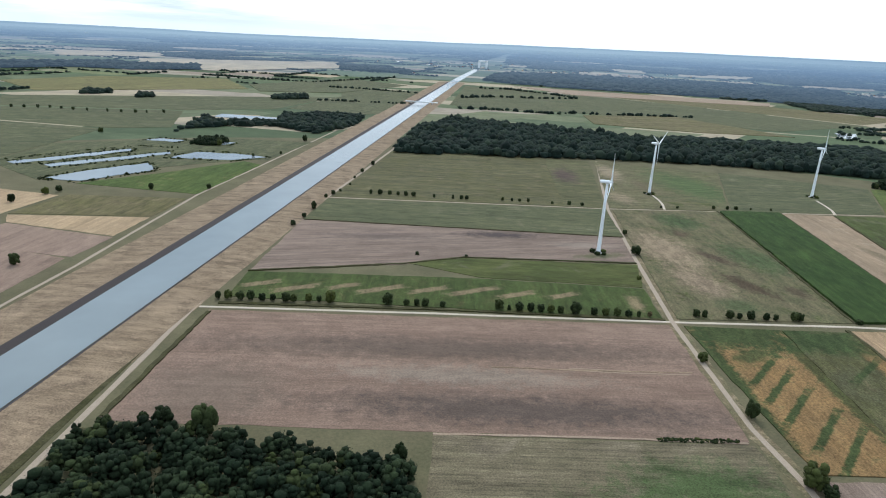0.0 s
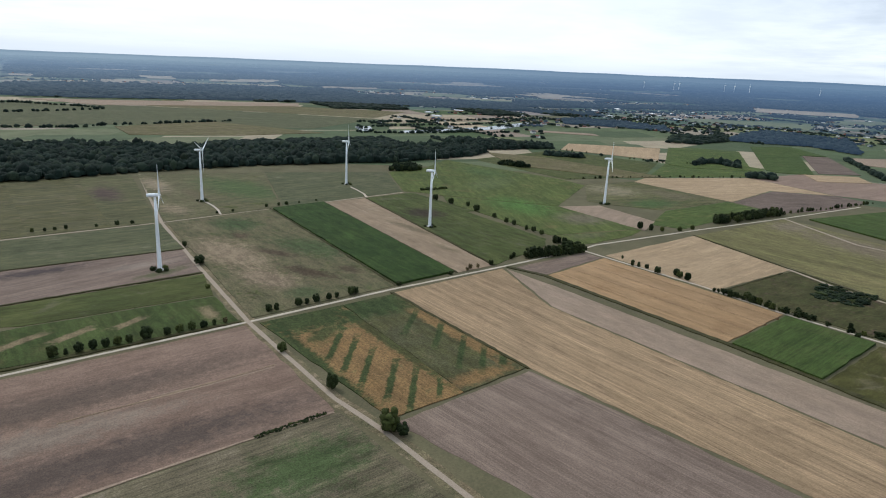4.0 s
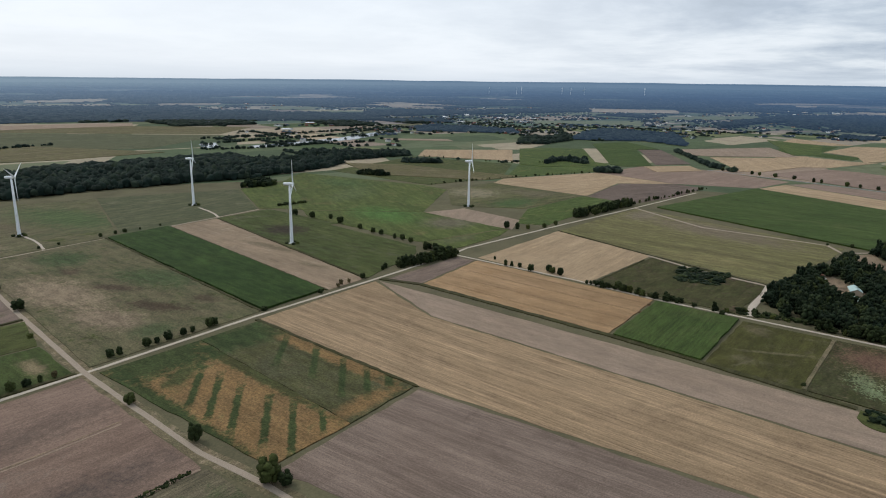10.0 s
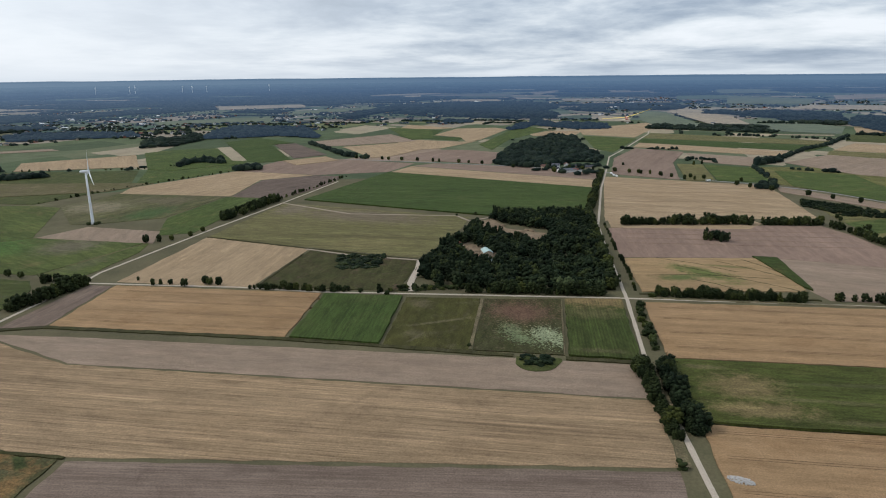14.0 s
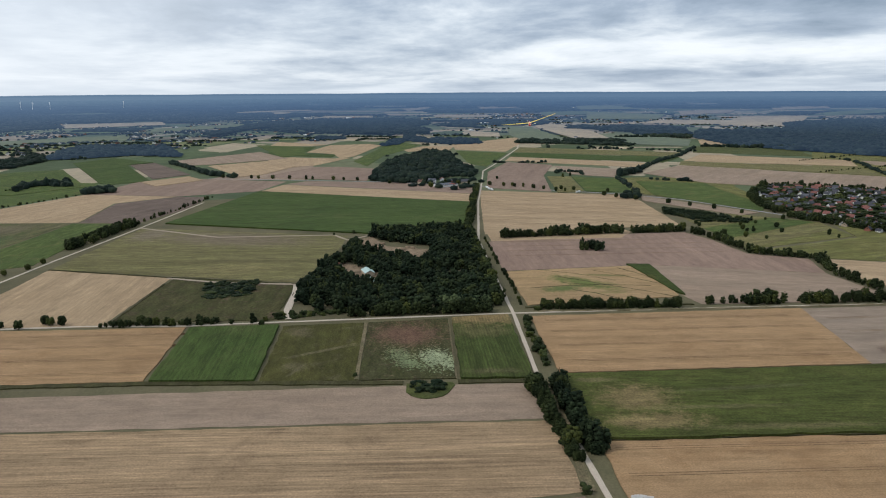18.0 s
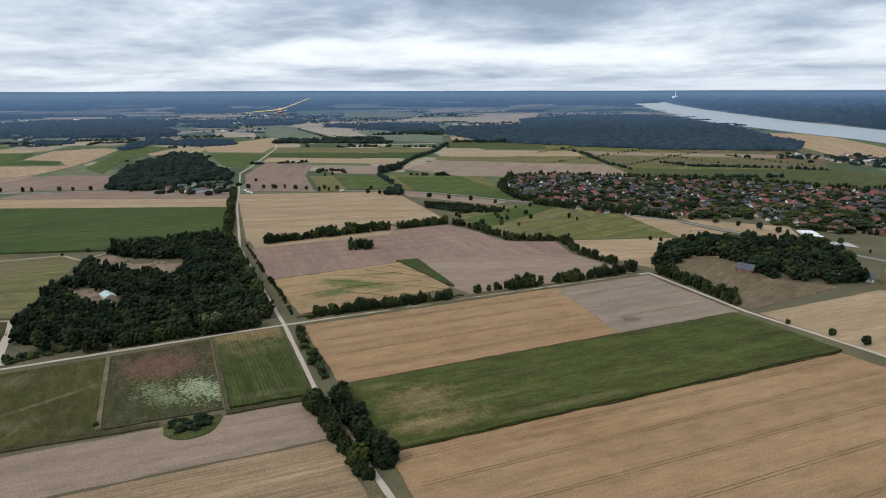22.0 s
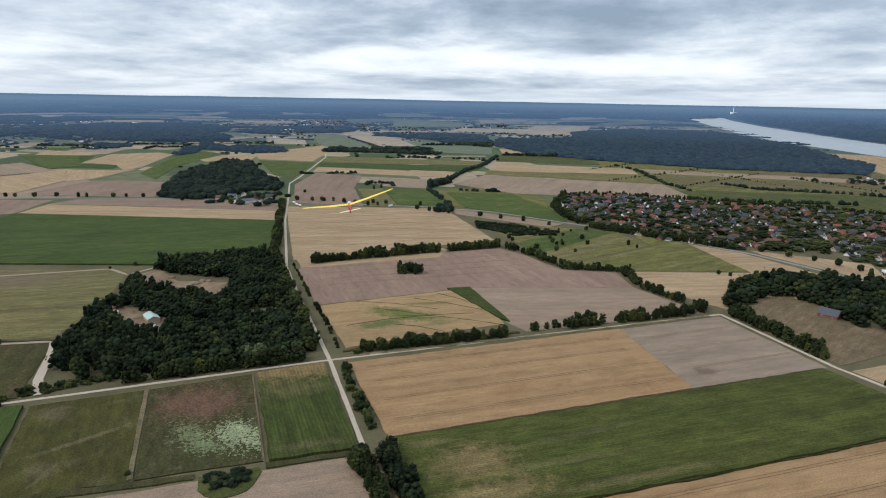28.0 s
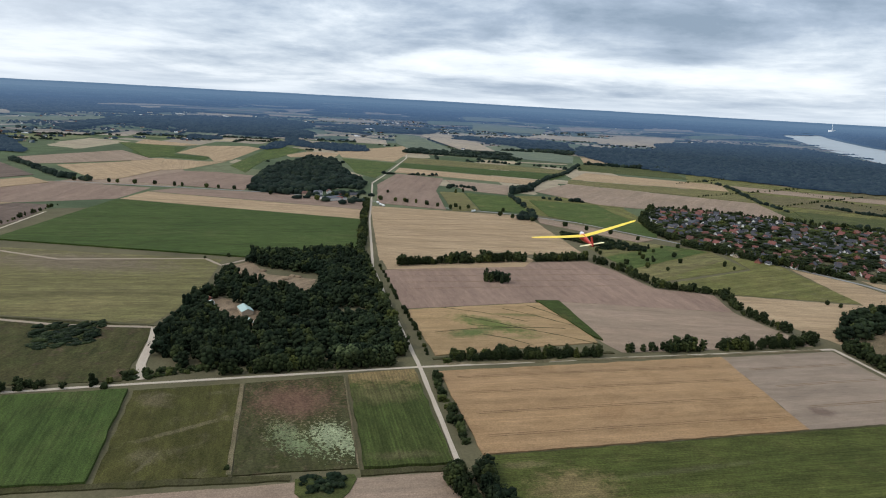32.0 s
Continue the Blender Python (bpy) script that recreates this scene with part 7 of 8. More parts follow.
def roof_material(name, c):
    m = Mat(name, 0.8, spec=0.25)
    co = m.co()
    w = m.wave(co, 1.0, 0.4, "Z")
    n = m.noise(co, 1.2, 4.0, 0.7)
    k = m.mix(0.5, c, m.ramp(n, ((0.3, shade(c, 0.6)), (0.7, shade(c, 1.35)))))
    k = m.mix(0.3, k, m.ramp(w, ((0.3, 0.6), (0.7, 1.1))), "MULTIPLY")
    k = m.mix(0.5, k, m.ramp(m.random(), ((0.0, 0.65), (1.0, 1.3))), "MULTIPLY")
    m.color(k).bump(w, 0.4, 0.05)
    return m.m


ROOFS = [roof_material("red_clay_tiles", (0.165, 0.066, 0.054)), roof_material("dark_grey_tiles", (0.052, 0.052, 0.060)), roof_material("brown_tiles", (0.105, 0.055, 0.042)), roof_material("orange_red_tiles", (0.205, 0.086, 0.066)),
         roof_material("weathered_grey_tiles", (0.078, 0.082, 0.094))]
WALLS = [paint("white_render", (0.66, 0.64, 0.60)), paint("red_brick", (0.23, 0.095, 0.065)), paint("buff_brick", (0.40, 0.32, 0.23))]
PANE = plain("dark_window_glass", (0.03, 0.035, 0.04), 0.15, 0.0, 0.2, 1.0, 0.5)
FRAME = paint("white_frames", (0.75, 0.75, 0.73))
TIN = plain("white_metal_roof", (0.72, 0.73, 0.74), 0.5, 0.0, 0.2, 0.2)
GREEN_TIN = plain("pale_green_tin_roof", (0.36, 0.47, 0.43), 0.5, 0.0, 0.3, 0.4)


def gable_bm(l, w, eave, ridge):
    bm = bmesh.new()
    ends = []
    for x in (-l / 2, l / 2):
        ends.append([bm.verts.new((x, y, z)) for y, z in ((-w / 2, -0.3), (w / 2, -0.3), (w / 2, eave), (0, ridge), (-w / 2, eave))])
    bm.faces.new(ends[0][::-1])
    bm.faces.new(ends[1])
    for k in (0, 1, 4):
        j = (k + 1) % 5
        bm.faces.new((ends[0][k], ends[0][j], ends[1][j], ends[1][k]))
    bmesh.ops.recalc_face_normals(bm, faces=bm.faces[:])
    return bm


def roof_bm(l, w, eave, ridge, over=0.5, thick=0.25):
    bm = bmesh.new()
    k = (ridge - eave) / (w / 2)
    prof = [(-w / 2 - over, eave - k * over), (0, ridge), (w / 2 + over, eave - k * over)]
    ends = []
    for x in (-l / 2 - over, l / 2 + over):
        ends.append([bm.verts.new((x, y, z + thick)) for y, z in prof] + [bm.verts.new((x, y, z + 0.01)) for y, z in prof[::-1]])
    bm.faces.new(ends[0])
    bm.faces.new(ends[1][::-1])
    for j in range(6):
        bm.faces.new((ends[0][j], ends[0][(j + 1) % 6], ends[1][(j + 1) % 6], ends[1][j]))
    bmesh.ops.recalc_face_normals(bm, faces=bm.faces[:])
    return bm


def house(m, roof, wall, label, l=11.0, w=8.5, eave=3.0, ridge=7.0, group="houses of the village", name="house"):
    ob = thing(name, m, label, "house", group)
    part("wall", gable_bm(l, w, eave, ridge - 0.1), wall, ob)
    r = part("roof", roof_bm(l, w, eave, ridge), roof, ob)
    part("chimney", box_bm(l * 0.18, l * 0.18 + 0.7, -0.5, 0.2, ridge - 0.8, ridge + 1.1), WALLS[1], r)
    for x, y in ((-l * 0.28, -w / 2), (l * 0.22, -w / 2), (-l * 0.22, w / 2), (l * 0.28, w / 2)):
        s = 1 if y > 0 else -1
        win = part("window", box_bm(x - 0.75, x + 0.75, y - 0.02 * s, y + 0.06 * s, 0.9, 2.3), FRAME, ob)
        part("pane", box_bm(x - 0.62, x + 0.62, y + 0.05 * s, y + 0.08 * s, 1.02, 2.18), PANE, win)
    for s in (-1, 1):
        part("window", box_bm(s * l / 2 - 0.02 * s, s * l / 2 + 0.05 * s, -0.7, 0.7, eave + 0.6, eave + 1.9), PANE, ob)
    part("door", box_bm(-0.5, 0.5, -w / 2 - 0.06, -w / 2 + 0.02, 0, 2.1), DOOR_PAINT, ob)
    return ob


DOOR_PAINT = paint("painted_door", (0.12, 0.07, 0.05))
VILLAGE = [(1250, -585), (1130, -500), (1032, -470), (916, -455), (834, -488), (755, -552), (745, -590), (700, -650), (640, -640), (565, -690), (480, -740), (420, -900), (560, -1150), (797, -1030), (849, -970), (961, -924), (1050, -835), (1129, -753), (1207, -679)]
HOUSES = random.Random(8)
KINDS = []
for i, (r, w_, text) in enumerate(((0, 0, "white-walled village house with a red tiled roof"), (1, 1, "brick village house with a dark grey tiled roof"), (2, 1, "brick village house with a brown tiled roof"),
                                   (3, 1, "brick village house with an orange-red tiled roof"), (1, 0, "white-walled village house with a dark grey roof"), (4, 2, "buff village house with a weathered grey roof"),
                                   (0, 1, "brick village house with a red tiled roof"))):
    KINDS.append((r, w_, text))
spots = sorted(spread(VILLAGE, 18.5, HOUSES, jitter=0.42), key=lambda p: math.hypot(p[0] - 130, p[1] - 45))
base_house = {}
far_spots = []
for n, (x, y) in enumerate(spots):
    if HOUSES.random() < 0.14:
        continue
    red = noise.noise(Vector((x * 0.008, y * 0.008, 9))) > (0.28 if x > 800 else 0.02)
    k = HOUSES.choice((0, 3, 6, 2, 1, 4, 4) if red else (1, 4, 2, 4, 4, 4, 4, 5, 5, 4, 4, 1, 6, 0))
    turn = 0.45 + 0.9 * noise.noise(Vector((x * 0.006, y * 0.006, 3))) + HOUSES.choice((0, 1.571)) + HOUSES.uniform(-0.2, 0.2)
    s = HOUSES.uniform(0.68, 0.98)
    m = Matrix.LocRotScale((x, y, 0), Euler((0, 0, turn)), (s, s, s))
    if n > 290:
        far_spots.append((x, y, s, turn, k))
    elif k in base_house:
        copy_thing(base_house[k], m)
    else:
        base_house[k] = house(m, ROOFS[KINDS[k][0]], WALLS[KINDS[k][1]], KINDS[k][2])


def joined_houses(name, rows, roofs, walls, label):
    """Houses far off: bodies and roofs in one mesh, each with its own material."""
    bm = bmesh.new()
    me = bpy.data.meshes.new(name)
    for mt in (*walls, *roofs):
        me.materials.append(mt)
    for x, y, z, s, turn, wi, ri, l, w, e, r in rows:
        for src, idx in ((gable_bm(l, w, e, r - 0.1), wi), (roof_bm(l, w, e, r), len(walls) + ri)):
            m = Matrix.LocRotScale((x, y, z), Euler((0, 0, turn)), (s, s, s))
            vm = [bm.verts.new(m @ v.co) for v in src.verts]
            src.verts.index_update()
            for f in src.faces:
                g = bm.faces.new([vm[v.index] for v in f.verts])
                g.material_index = idx
            src.free()
    bm.to_mesh(me)
    bm.free()
    return tagged(new(name, me), label, "houses", kind="stuff")


joined_houses("village_houses", [(x, y, 0, s, t, KINDS[k][1], KINDS[k][0], 11, 8.5, 3, 7) for x, y, s, t, k in far_spots], ROOFS, WALLS, "red and grey roofed houses at the village's far end")
wood(VILLAGE, 20.0, 3.5, 8.0, "garden trees between the village houses", seed=61, material=LEAF, category="garden trees", name="garden_trees")
hedge([(935, -450), (870, -482), (800, -522), (760, -545)], 10, 8, 12, 5.0, "dark tree belt along the village edge", seed=62)
hedge([(1250, -580), (1180, -530), (1120, -490), (1040, -462), (960, -450)], 10, 7, 12, 6.0, "dark trees along the village edge", seed=63, gaps=0.15)
hedge([(1262, -585), (1212, -690), (1060, -850), (965, -935), (850, -985), (790, -1050), (560, -1165)], 12, 6, 11, 7.0, "dark trees behind the village", seed=64)
hedge([(620, -660), (560, -700), (440, -745)], 5, 4, 8, 6.0, "garden hedge at the village edge", seed=65, gaps=0.2)
for pts, hh in (([(1440, -790), (1650, -1240)], 7), ([(1300, -880), (1500, -1290)], 6), ([(1250, -1130), (1640, -1180)], 6), ([(1700, -900), (1850, -1150)], 7), ([(1100, -1250), (1400, -1290)], 8), ([(1420, -1550), (1620, -1760)], 9)):
    hedge(pts, 5, hh * 0.5, hh, 8.0, "hedge in the wet meadows behind the village", seed=int(pts[0][0]), gaps=0.25)


def town(centre, spread_m, count, label, seed, tall=0.7):
    """Far houses: small pale and dark specks, with a few long white halls."""
    rnd = random.Random(seed)
    rows, green = [], []
    for i in range(count):
        x, y = centre[0] + rnd.gauss(0, spread_m[0]), centre[1] + rnd.gauss(0, spread_m[1])
        if centre[0] > 1400 and not open_land(x, y):
            continue
        gx, gy, gz, k = on_land(x, y)
        big = rnd.uniform(1.8, 3.4) if rnd.random() < (0.05 if centre[0] + centre[1] < 4500 else 0.22) else 1.0
        high = 1.0 if big == 1.0 else 0.9
        rows.append((gx, gy, gz, k * rnd.uniform(0.75, 1.15), rnd.uniform(0, 3.14), rnd.choice((0, 0, 0, 0, 1, 2)), rnd.choice((0, 1, 1, 4, 4, 4, 2)) if big == 1.0 else rnd.choice((5, 5, 4)), 13 * big, 9 * big, 4.5 * high, (7.5 if big == 1.0 else 6.0) * high))
        for q in range(4):
            tx, ty, tz, k = on_land(x + rnd.gauss(0, 25), y + rnd.gauss(0, 25))
            green.append((tx, ty, tz, k * rnd.uniform(9, 16), k * rnd.uniform(5, 10)))
    joined_houses("town_houses", rows, [*ROOFS, TIN], WALLS, label)
    bake("town_trees", green, SPECKS, FARWOOD if centre[0] + centre[1] > 4400 else CANOPY, "trees among the houses of a far town", "trees", seed)


town((2250, 1650), (430, 380), 240, "scattered houses of a distant town", 71)
town((3200, 2600), (800, 700), 300, "scattered houses of a distant town", 72)
town((1600, 3600), (700, 400), 120, "scattered houses of a distant town", 73)
town((3500, 1300), (600, 450), 160, "scattered houses of a far village", 74)
town((1335, 0), (35, 30), 9, "farm buildings at the wood's edge", 75)
town((4600, -700), (900, 400), 120, "scattered houses of a far village", 76)
town((1080, -1450), (120, 60), 40, "red-roofed houses of a hamlet", 77)
town((5200, 4800), (1500, 900), 160, "scattered houses of a distant town", 78)
town((300, 4800), (900, 300), 60, "pale far houses beyond the forest", 79)
town((2600, 6200), (1400, 700), 110, "pale halls and houses of a far town", 80)
town((7000, 2500), (1200, 900), 90, "pale halls and houses of a far town", 81)
town((7500, -2200), (1500, 600), 70, "pale halls and houses of a far town", 82)

town((5200, 900), (700, 350), 110, "pale houses and halls of a far town", 83)
town((5600, -700), (800, 350), 110, "pale houses and halls of a far town", 84)
town((4300, -1900), (700, 300), 80, "pale houses of a far village", 85)

# white hall with its forecourt beside the village road
hall = thing("white_hall", pose(592, -606, 0, 0, 0, -28), "low white flat-roofed hall beside the village road", "hall")
for n_, (x0, x1, y0, y1, h) in enumerate(((-17, 2, -7, 7, 4.5), (2.2, 19, -8, 8, 5.0))):
    part("wall", box_bm(x0, x1, y0, y1, -0.2, h), WALLS[0], hall)
    part("roof", box_bm(x0 - 0.4, x1 + 0.4, y0 - 0.4, y1 + 0.4, h, h + 0.5, 0.08), TIN, hall, "white flat roof")
for k in range(5):
    part("door", box_bm(3.5 + k * 3.1, 6.1 + k * 3.1, 7.96, 8.06, 0.1, 3.6), PANE, hall, "dark roller door")
field("forecourt", [(575, -590), (600, -585), (560, -622), (540, -612)], CONCRETE, "pale concrete forecourt", 0.3, category="yard")

# farmyard in the wood
field("yard", [(612, 92), (640, 82), (668, 92), (712, 130), (700, 146), (640, 116)], CROP["sand"], "bare sandy yard in the wood", 0.3, category="yard")
field("clearing", [(813, 134), (838, 113), (783, 92), (764, 46), (722, 52), (760, 90), (784, 124)], CROP["sand"], "sandy clearing with heaps", 0.3, category="clearing")
ribbon("path", [(536, 152), (560, 158), (600, 160), (632, 164)], 6.0, GRAVEL, "pale gravel path beside the wood", 0.5, seed=31)
ribbon("path", [(632, 164), (640, 230), (660, 290)], 4.0, DIRT, "dirt path along the field", 0.5, seed=32)
ribbon("path", [(845, 116), (820, 140), (850, 160), (846, 300), (912, 420)], 4.0, DIRT, "dirt path to the clearing", 0.45, seed=33)
shed = thing("shed", pose(664, 103, 0, 0, 0, 18), "long shed with a pale green tin roof", "shed")
part("wall", gable_bm(16, 9, 3.2, 5.2), WALLS[2], shed)
part("roof", roof_bm(16, 9, 3.3, 5.4, 0.4), GREEN_TIN, shed, "pale green tin roof")
part("door", box_bm(-2, 2, -4.56, -4.46, 0, 3.0), PANE, shed, "dark sliding door")
for x, y, l, c in ((688, 132, 6, FRAME), (640, 98, 8, GREEN_TIN), (633, 92, 6, FRAME), (700, 136, 5, WALLS[1])):
    cab = thing("container", pose(x, y, 0.3, 0, 0, 30), "small pale storage cabin in a yard", "cabin", "cabins in the yard")
    part("wall", box_bm(-l / 2, l / 2, -1.3, 1.3, 0, 2.5, 0.04), c, cab)
    part("roof", box_bm(-l / 2 - 0.1, l / 2 + 0.1, -1.4, 1.4, 2.5, 2.62), c, cab)
HEAP = random.Random(5)
for i in range(9):
    x, y = HEAP.uniform(735, 800), HEAP.uniform(62, 110)
    bm = bmesh.new()
    bmesh.ops.create_icosphere(bm, subdivisions=3, radius=1.0)
    for v in bm.verts:
        v.co *= 1 + 0.22 * noise.noise(v.co * 2 + Vector((i, 0, 0)))
        v.co = Vector((v.co.x * 4.5, v.co.y * 3.2, max(-0.1, v.co.z) * 1.8))
    hp = part("soil_mound", bm, CROP["sand"], None, smooth=True)
    hp.matrix_basis = pose(x, y, 0.3, 0, 0, HEAP.uniform(0, 180))
    tagged(hp, "low heap of pale soil in the clearing", "heap", "heaps in the clearing")

# white trailers parked at the field roads
for x, y, t in ((1186, -218, -55), (1240, -68, 10), (1228, -72, 10), (1262, -66, 10)):
    tr = thing("trailer", pose(x, y, 0.3, 0, 0, t), "white farm trailer parked beside the road", "trailer", "parked trailers")
    part("body", box_bm(-4.5, 4.5, -1.3, 1.3, 0.9, 3.4, 0.08), FRAME, tr)
    part("chassis", box_bm(-4.7, 5.4, -0.9, 0.9, 0.6, 0.9), PANE, tr)
    for wx in (-3, -1.8, 2.8):
        for sy in (-1, 1):
            wh = tube([(-0.15, 0.5), (0.15, 0.5)], 14)
            bmesh.ops.rotate(wh, verts=wh.verts, matrix=Matrix.Rotation(radians(90), 3, "X"))
            bmesh.ops.translate(wh, verts=wh.verts, vec=(wx, sy * 1.1, 0.5))
            part("wheel", wh, PANE, tr)

# farmstead among the tall trees
for x, y, t, r, w_, l, text in ((517, -430, 20, 4, 1, 15, "farm barn with a weathered grey roof"), (520, -470, 60, 1, 1, 16, "brick farmhouse with a dark grey roof"), (508, -486, -20, 4, 1, 14, "farm barn with a grey roof"),
                                (470, -482, 15, 4, 2, 22, "long low stable with a grey roof"), (452, -500, 40, 4, 0, 9, "small white outbuilding of the farm")):
    house(pose(x, y, 0, 0, 0, t), ROOFS[r], WALLS[w_], text, l, 9.5, 3.2, 7.5, "farm buildings")

# bridge over the canal
bridge = thing("canal_bridge", Matrix.Translation((-118, 1850, 0)) @ Matrix.Rotation(-0.067, 4, "Z"), "low pale road bridge across the canal", "bridge")
part("deck", box_bm(-45, 45, -4, 4, 5.2, 6.4), CONCRETE, bridge)
for s in (-1, 1):
    part("railing", box_bm(-45, 45, s * 3.9 - 0.1, s * 3.9 + 0.1, 6.4, 7.5), WHITE, bridge)
    part("pier", box_bm(s * 30 - 1.5, s * 30 + 1.5, -3, 3, -0.5, 5.2), CONCRETE, bridge)

# boat lift at the canal's far end
x, y, z, k = on_land(95, 4760)
lift_house = thing("boat_lift", Matrix.LocRotScale((x, y, z), Euler((0, 0, -0.067)), (k, k, k)), "pale concrete boat lift at the canal's far end", "boat lift")
for sx in (-1, 1):
    for sy in (-1, 1):
        part("tower", box_bm(sx * 26 - 7, sx * 26 + 7, sy * 18 - 7, sy * 18 + 7, 0, 52, 0.8), WHITE, lift_house)
part("bridge", box_bm(-33, 33, -25, 25, 44, 52, 0.8), WHITE, lift_house)
part("trough", box_bm(-15, 15, -60, 60, 0, 9, 0.5), CONCRETE, lift_house)

# tall stack by the river, and masts of a far wind park
x, y, z, k = on_land(12000, -10400)
stack = thing("stack", Matrix.LocRotScale((x, y, z), None, (k * 1.1, k * 1.1, k * 1.3)), "tall pale chimney stack with a block at its foot", "chimney")
part("chimney", tube([(0, 7), (150, 4.5)], 16), WHITE, stack)
part("block", box_bm(-45, 45, -45, 45, 0, 60, 2.0), WHITE, stack)
for dx, dy in ((0, 0), (300, -60), (420, 40), (900, 0), (1050, 60), (1150, -40), (1950, 0)):
    x, y, z, k = on_land(8600 + dx, 6500 - dx * 0.9 + dy)
    far_wt = thing("wind_turbine", Matrix.LocRotScale((x, y, z), Euler((0, 0, ROTOR)), (k * 1.7, k * 1.7, k * 1.7)), "far white wind turbine on the horizon", "wind turbine", "far wind park")
    turbine_parts(far_wt, 30 + dx)


# ---------------------------------------------------------------- glider
def glider(m):
    ob = thing("glider", m, "red sailplane with yellow wings gliding above the fields", "glider")
    red = plain("red_fuselage_paint", (0.48, 0.035, 0.022), 0.35, 0.0, 0.15, 2.0)
    yellow = plain("yellow_wing_fabric", (0.86, 0.62, 0.06), 0.5, 0.0, 0.12, 1.5)
    cream = plain("cream_tailplane_fabric", (0.80, 0.72, 0.42), 0.5, 0.0, 0.1, 1.5)
    white = plain("clear_canopy", (0.75, 0.75, 0.75), 0.15, 0.0, 0.1, 2.0)
    # nose towards +y
    bm = bmesh.new()
    rows = []
    for y, w, h, z in ((2.35, 0.05, 0.06, -0.08), (2.15, 0.22, 0.24, -0.06), (1.6, 0.34, 0.42, -0.02), (0.8, 0.36, 0.48, 0.02), (0.0, 0.30, 0.40, 0.04), (-1.2, 0.20, 0.26, 0.05), (-2.6, 0.13, 0.17, 0.06), (-3.6, 0.08, 0.13, 0.08)):
        rows.append([bm.verts.new((w * math.cos(2 * math.pi * k / 12), y, z + h * math.sin(2 * math.pi * k / 12))) for k in range(12)])
    for a, b in zip(rows, rows[1:]):
        for k in range(12):
            bm.faces.new((a[k], a[(k + 1) % 12], b[(k + 1) % 12], b[k]))
    bm.faces.new(rows[-1])
    bm.faces.new(rows[0][::-1])
    bmesh.ops.recalc_face_normals(bm, faces=bm.faces[:])
    part("fuselage", bm, red, ob, smooth=True)
    bm = bmesh.new()
    bmesh.ops.create_icosphere(bm, subdivisions=2, radius=1.0)
    for v in bm.verts:
        v.co = Vector((v.co.x * 0.27, 1.2 + v.co.y * 0.62, 0.34 + v.co.z * 0.26))
    part("canopy", bm, white, ob, "pale clear canopy", True)

    def wing(stations, material, name, label=""):
        bm = bmesh.new()
        rows = []
        for x, lead, chord, z, t in stations:
            prof = ((0, 0), (-0.12, 0.65), (-0.4, 0.8), (-1, 0.05), (-0.5, -0.2), (-0.1, -0.4))
            rows.append([bm.verts.new((x, lead + c * chord, z + q * t)) for c, q in prof])
        for a, b in zip(rows, rows[1:]):
            for k in range(6):
                bm.faces.new((a[k], a[(k + 1) % 6], b[(k + 1) % 6], b[k]))
        bm.faces.new(rows[0])
        bm.faces.new(rows[-1][::-1])
        bmesh.ops.recalc_face_normals(bm, faces=bm.faces[:])
        part(name, bm, material, ob, label)

    for s in (-1, 1):
        wing([(s * 0.05, 0.65, 1.15, 0.36, 0.10), (s * 2.2, 0.62, 1.08, 0.60, 0.09), (s * 4.3, 0.50, 0.85, 0.92, 0.06), (s * 5.8, 0.36, 0.58, 1.14, 0.04), (s * 6.05, 0.22, 0.30, 1.18, 0.02)], yellow, "wing")
        wing([(s * 0.04, -2.95, 0.62, 0.16, 0.05), (s * 1.25, -3.08, 0.42, 0.18, 0.03), (s * 1.36, -3.16, 0.26, 0.18, 0.02)], cream, "tailplane")
    bm = bmesh.new()
    a = [bm.verts.new((0.035, y, z)) for y, z in ((-2.85, 0.1), (-3.25, 1.05), (-3.75, 1.1), (-3.95, 0.5), (-3.7, -0.05))]
    b = [bm.verts.new((-0.035, v.co.y, v.co.z)) for v in a]
    bm.faces.new(a)
    bm.faces.new(b[::-1])
    for k in range(5):
        bm.faces.new((a[k], b[k], b[(k + 1) % 5], a[(k + 1) % 5]))
    bmesh.ops.recalc_face_normals(bm, faces=bm.faces[:])
    part("fin", bm, red, ob)


glider(Matrix.Translation((211, 24, 155.8)) @ Euler((radians(2), radians(-12), radians(-100))).to_matrix().to_4x4())


# ---------------------------------------------------------------- margins, ditches and wheel tracks in the fields
# field margins and ditches
for pts, w_ in (([(408, 430), (421, 392), (424, 214), (420, 100), (418, 62)], 5), ([(418, 30), (418, -14)], 5), ([(425, -34), (432, -330)], 4), ([(349, -35), (350, -330)], 2), ([(273, 420), (273, 258)], 2.5),
                ([(-156, 400), (-20, 411), (148, 419)], 3), ([(533, 284), (640, 285)], 2), ([(-157, 464), (-42, 502), (8, 528), (158, 541)], 2.5),
                ([(-150, 616), (165, 621)], 2), ([(286, 434), (306, 757)], 2.2), ([(354, 438), (384, 766)], 2.2), ([(400, 440), (449, 769)], 2.2),
                ([(698, 420), (662, 286), (634, 165)], 2), ([(555, -30), (556, -165)], 3), ([(-166, 70), (-162, 250)], 3), ([(-160, 260), (-157, 385)], 3)):
    ribbon("field_margin", pts, w_, CROP["ditch"], "dark weedy margin between fields", 0.75, 0.7, "margin", step=5.0, seed=int(pts[0][0]) + 7)
for pts, w_ in (([(307, -20), (370, -22), (418, -20)], 5), ([(545, -27), (545, -200), (548, -335)], 3)):
    ribbon("verge", pts, w_, CROP["verge"], "dry grassy road verge", 0.3, 0.8, "verge", step=6.0, seed=int(pts[0][0]) + 9)
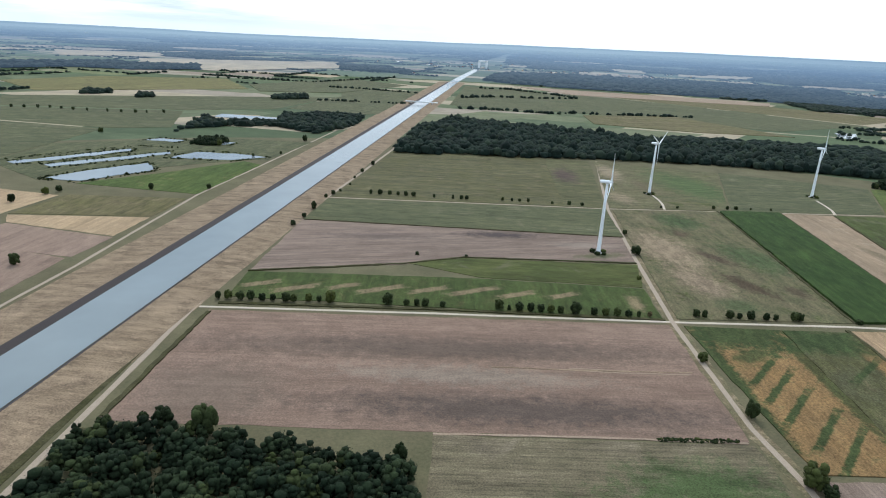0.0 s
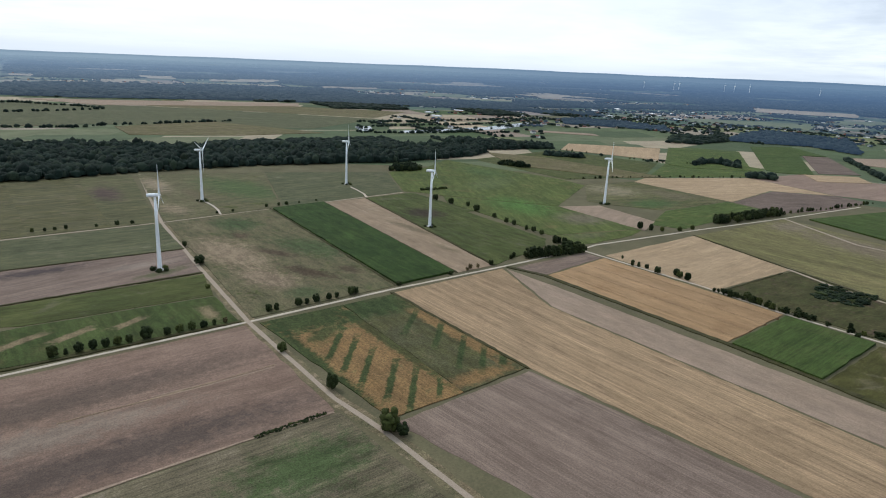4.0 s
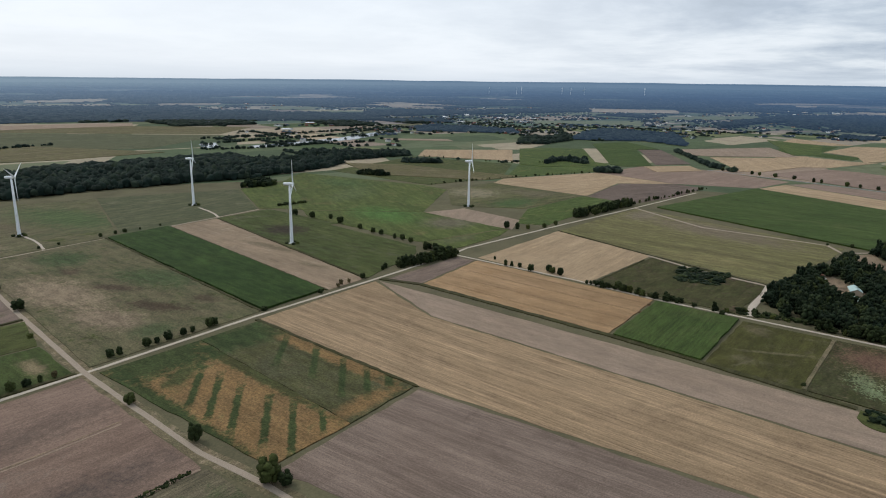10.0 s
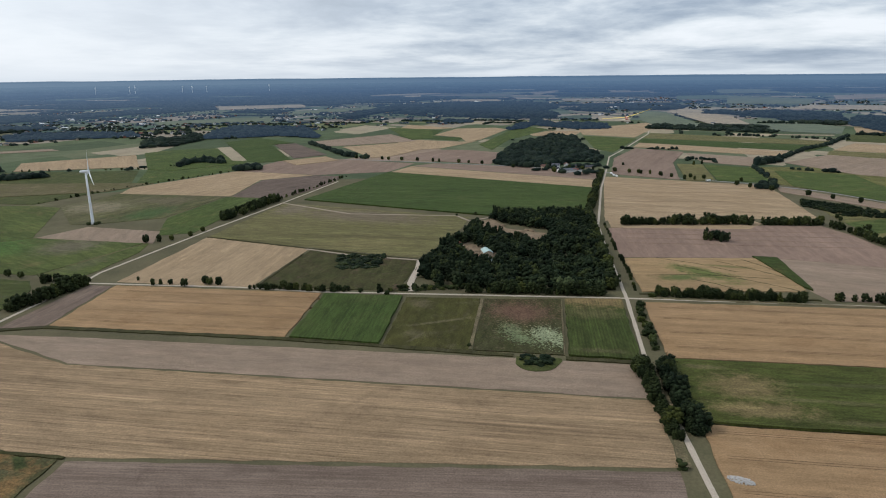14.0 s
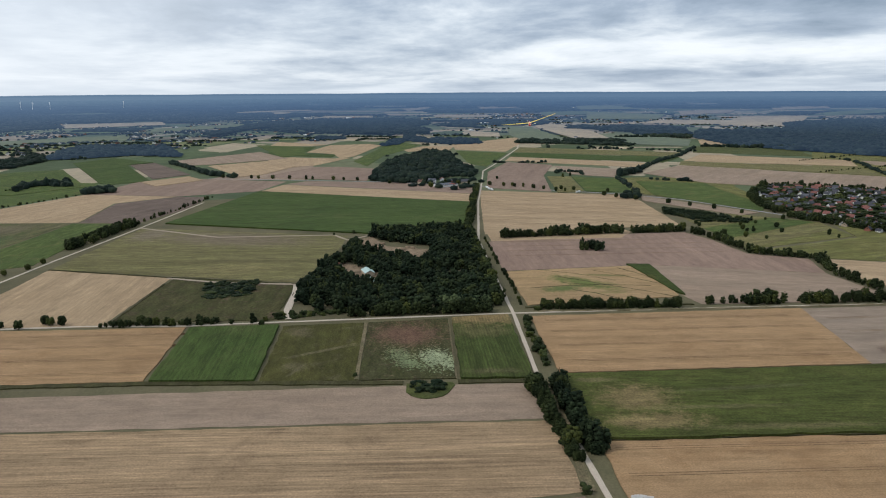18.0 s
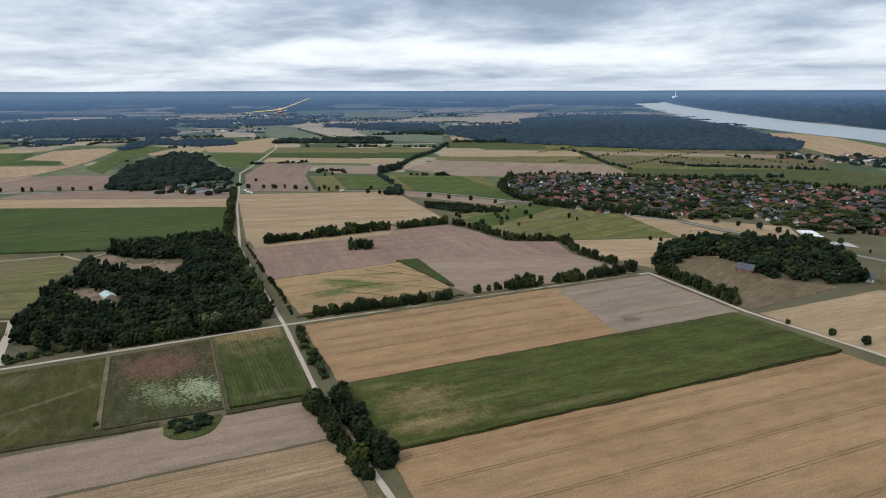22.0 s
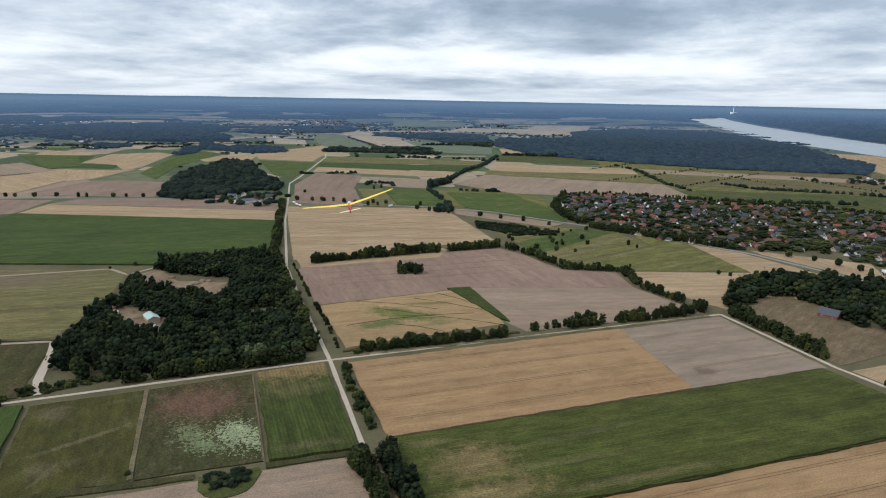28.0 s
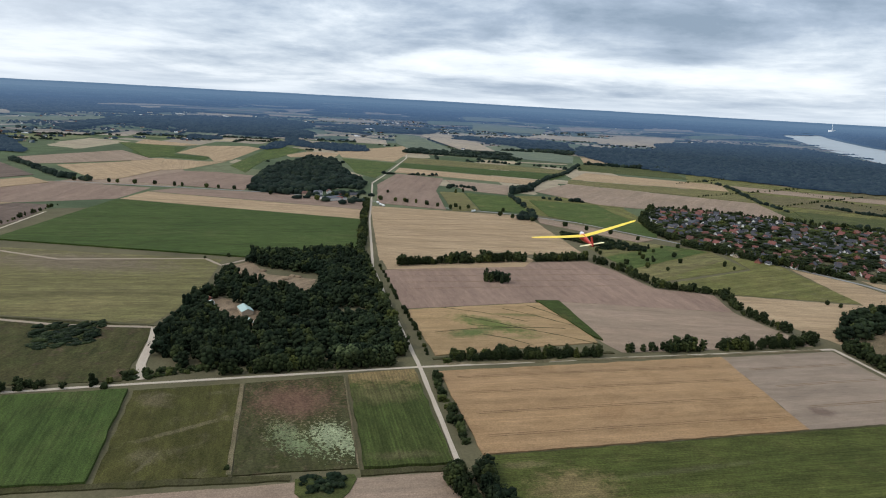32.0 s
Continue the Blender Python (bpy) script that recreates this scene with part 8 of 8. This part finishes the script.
# bright track lines and worn patches
ribbon("wheel_track", [(60, 336), (100, 337), (140, 340)], 1.0, CROP["harrow"], "pale wheel track in ploughed soil", 0.24, 0.2, "wheel track", seed=41)
ribbon("wheel_track", [(70, 339), (110, 340), (142, 343)], 0.8, CROP["harrow"], "pale wheel track in ploughed soil", 0.24, 0.2, "wheel track", seed=42)
ribbon("wheel_track", [(-5, 264.5), (70, 270), (146, 274)], 1.6, CROP["harrow"], "pale worn strip at a field's end", 0.36, 0.4, "wheel track", seed=43)
field("plot_edge", [(424, 91), (524, 94), (524, 91.4), (424, 88.6)], CROP["verge"], "dry tan strip between plots", 0.66, wobble=0.25)
field("plot_edge", [(423, 31), (530, 32), (530, 31), (422, 30.2)], CROP["verge"], "dry tan strip between plots", 0.68, wobble=0.2)
field("maize_strip", [(684, -150), (682, -172), (580, -168), (590, -163)], CROP["maize"], "green maize strip beside wheat", 1.5)
ribbon("wheel_track", [(25, 334.5), (77, 337), (142, 343)], 1.2, CROP["sand"], "pale straw line in ploughed soil", 0.30, 0.35, "wheel track", step=5.0, seed=44)


def wheel_tracks(xs, y0, y1, lean, z, label="pair of wheel tracks pressed into ripe wheat"):
    """Pairs of pressed lines that run the length of a field."""
    for i, x in enumerate(xs):
        for s in (-1.0, 1.0):
            ribbon("wheel_track", [(x + s, y0), (x + s + lean * 0.5 + 0.6 * math.sin(i * 2.1), (y0 + y1) / 2), (x + s + lean, y1)], 0.45, CROP["track_line"], label, z, 0.12, "wheel track", step=14.0, seed=60 + i)


wheel_tracks((340, 318, 292, 266, 240, 214), -40, -328, 1, 0.68)
wheel_tracks((446, 472, 499, 522), -40, -224, 3, 0.68)
for n, pts in enumerate(([(669, -59), (652, -93), (627, -123)],
                         [(663, -112), (646, -132), (615, -159)],
                         [(622, -74), (612, -113), (594, -138), (573, -162)],
                         [(607, -42), (613, -74), (614, -114), (609, -149)],
                         [(643, -74), (631, -91), (612, -113)],
                         [(600, -78), (590, -95), (574, -110)],
                         [(672, -137), (652, -150), (622, -162)])):
    ribbon("wheel_track", pts, 1.1, CROP["ditch"], "dark sprayer track pressed into weedy wheat", 0.69, 0.3, "wheel track", step=6.0, seed=80 + n)
wheel_tracks((440, 462, 486, 508), 218, 388, -3, 0.68)
wheel_tracks((730, 752, 775, 798), -40, -270, 4, 0.18, "pair of faint wheel tracks in bare soil")
wheel_tracks((460, 490, 518), -250, -332, 3, 0.18, "pair of faint wheel tracks in bare soil")
wheel_tracks((860, 900, 940, 980, 1020, 1060, 1100, 1140), -50, -285, 20, 0.18, "pair of faint wheel tracks in stubble")
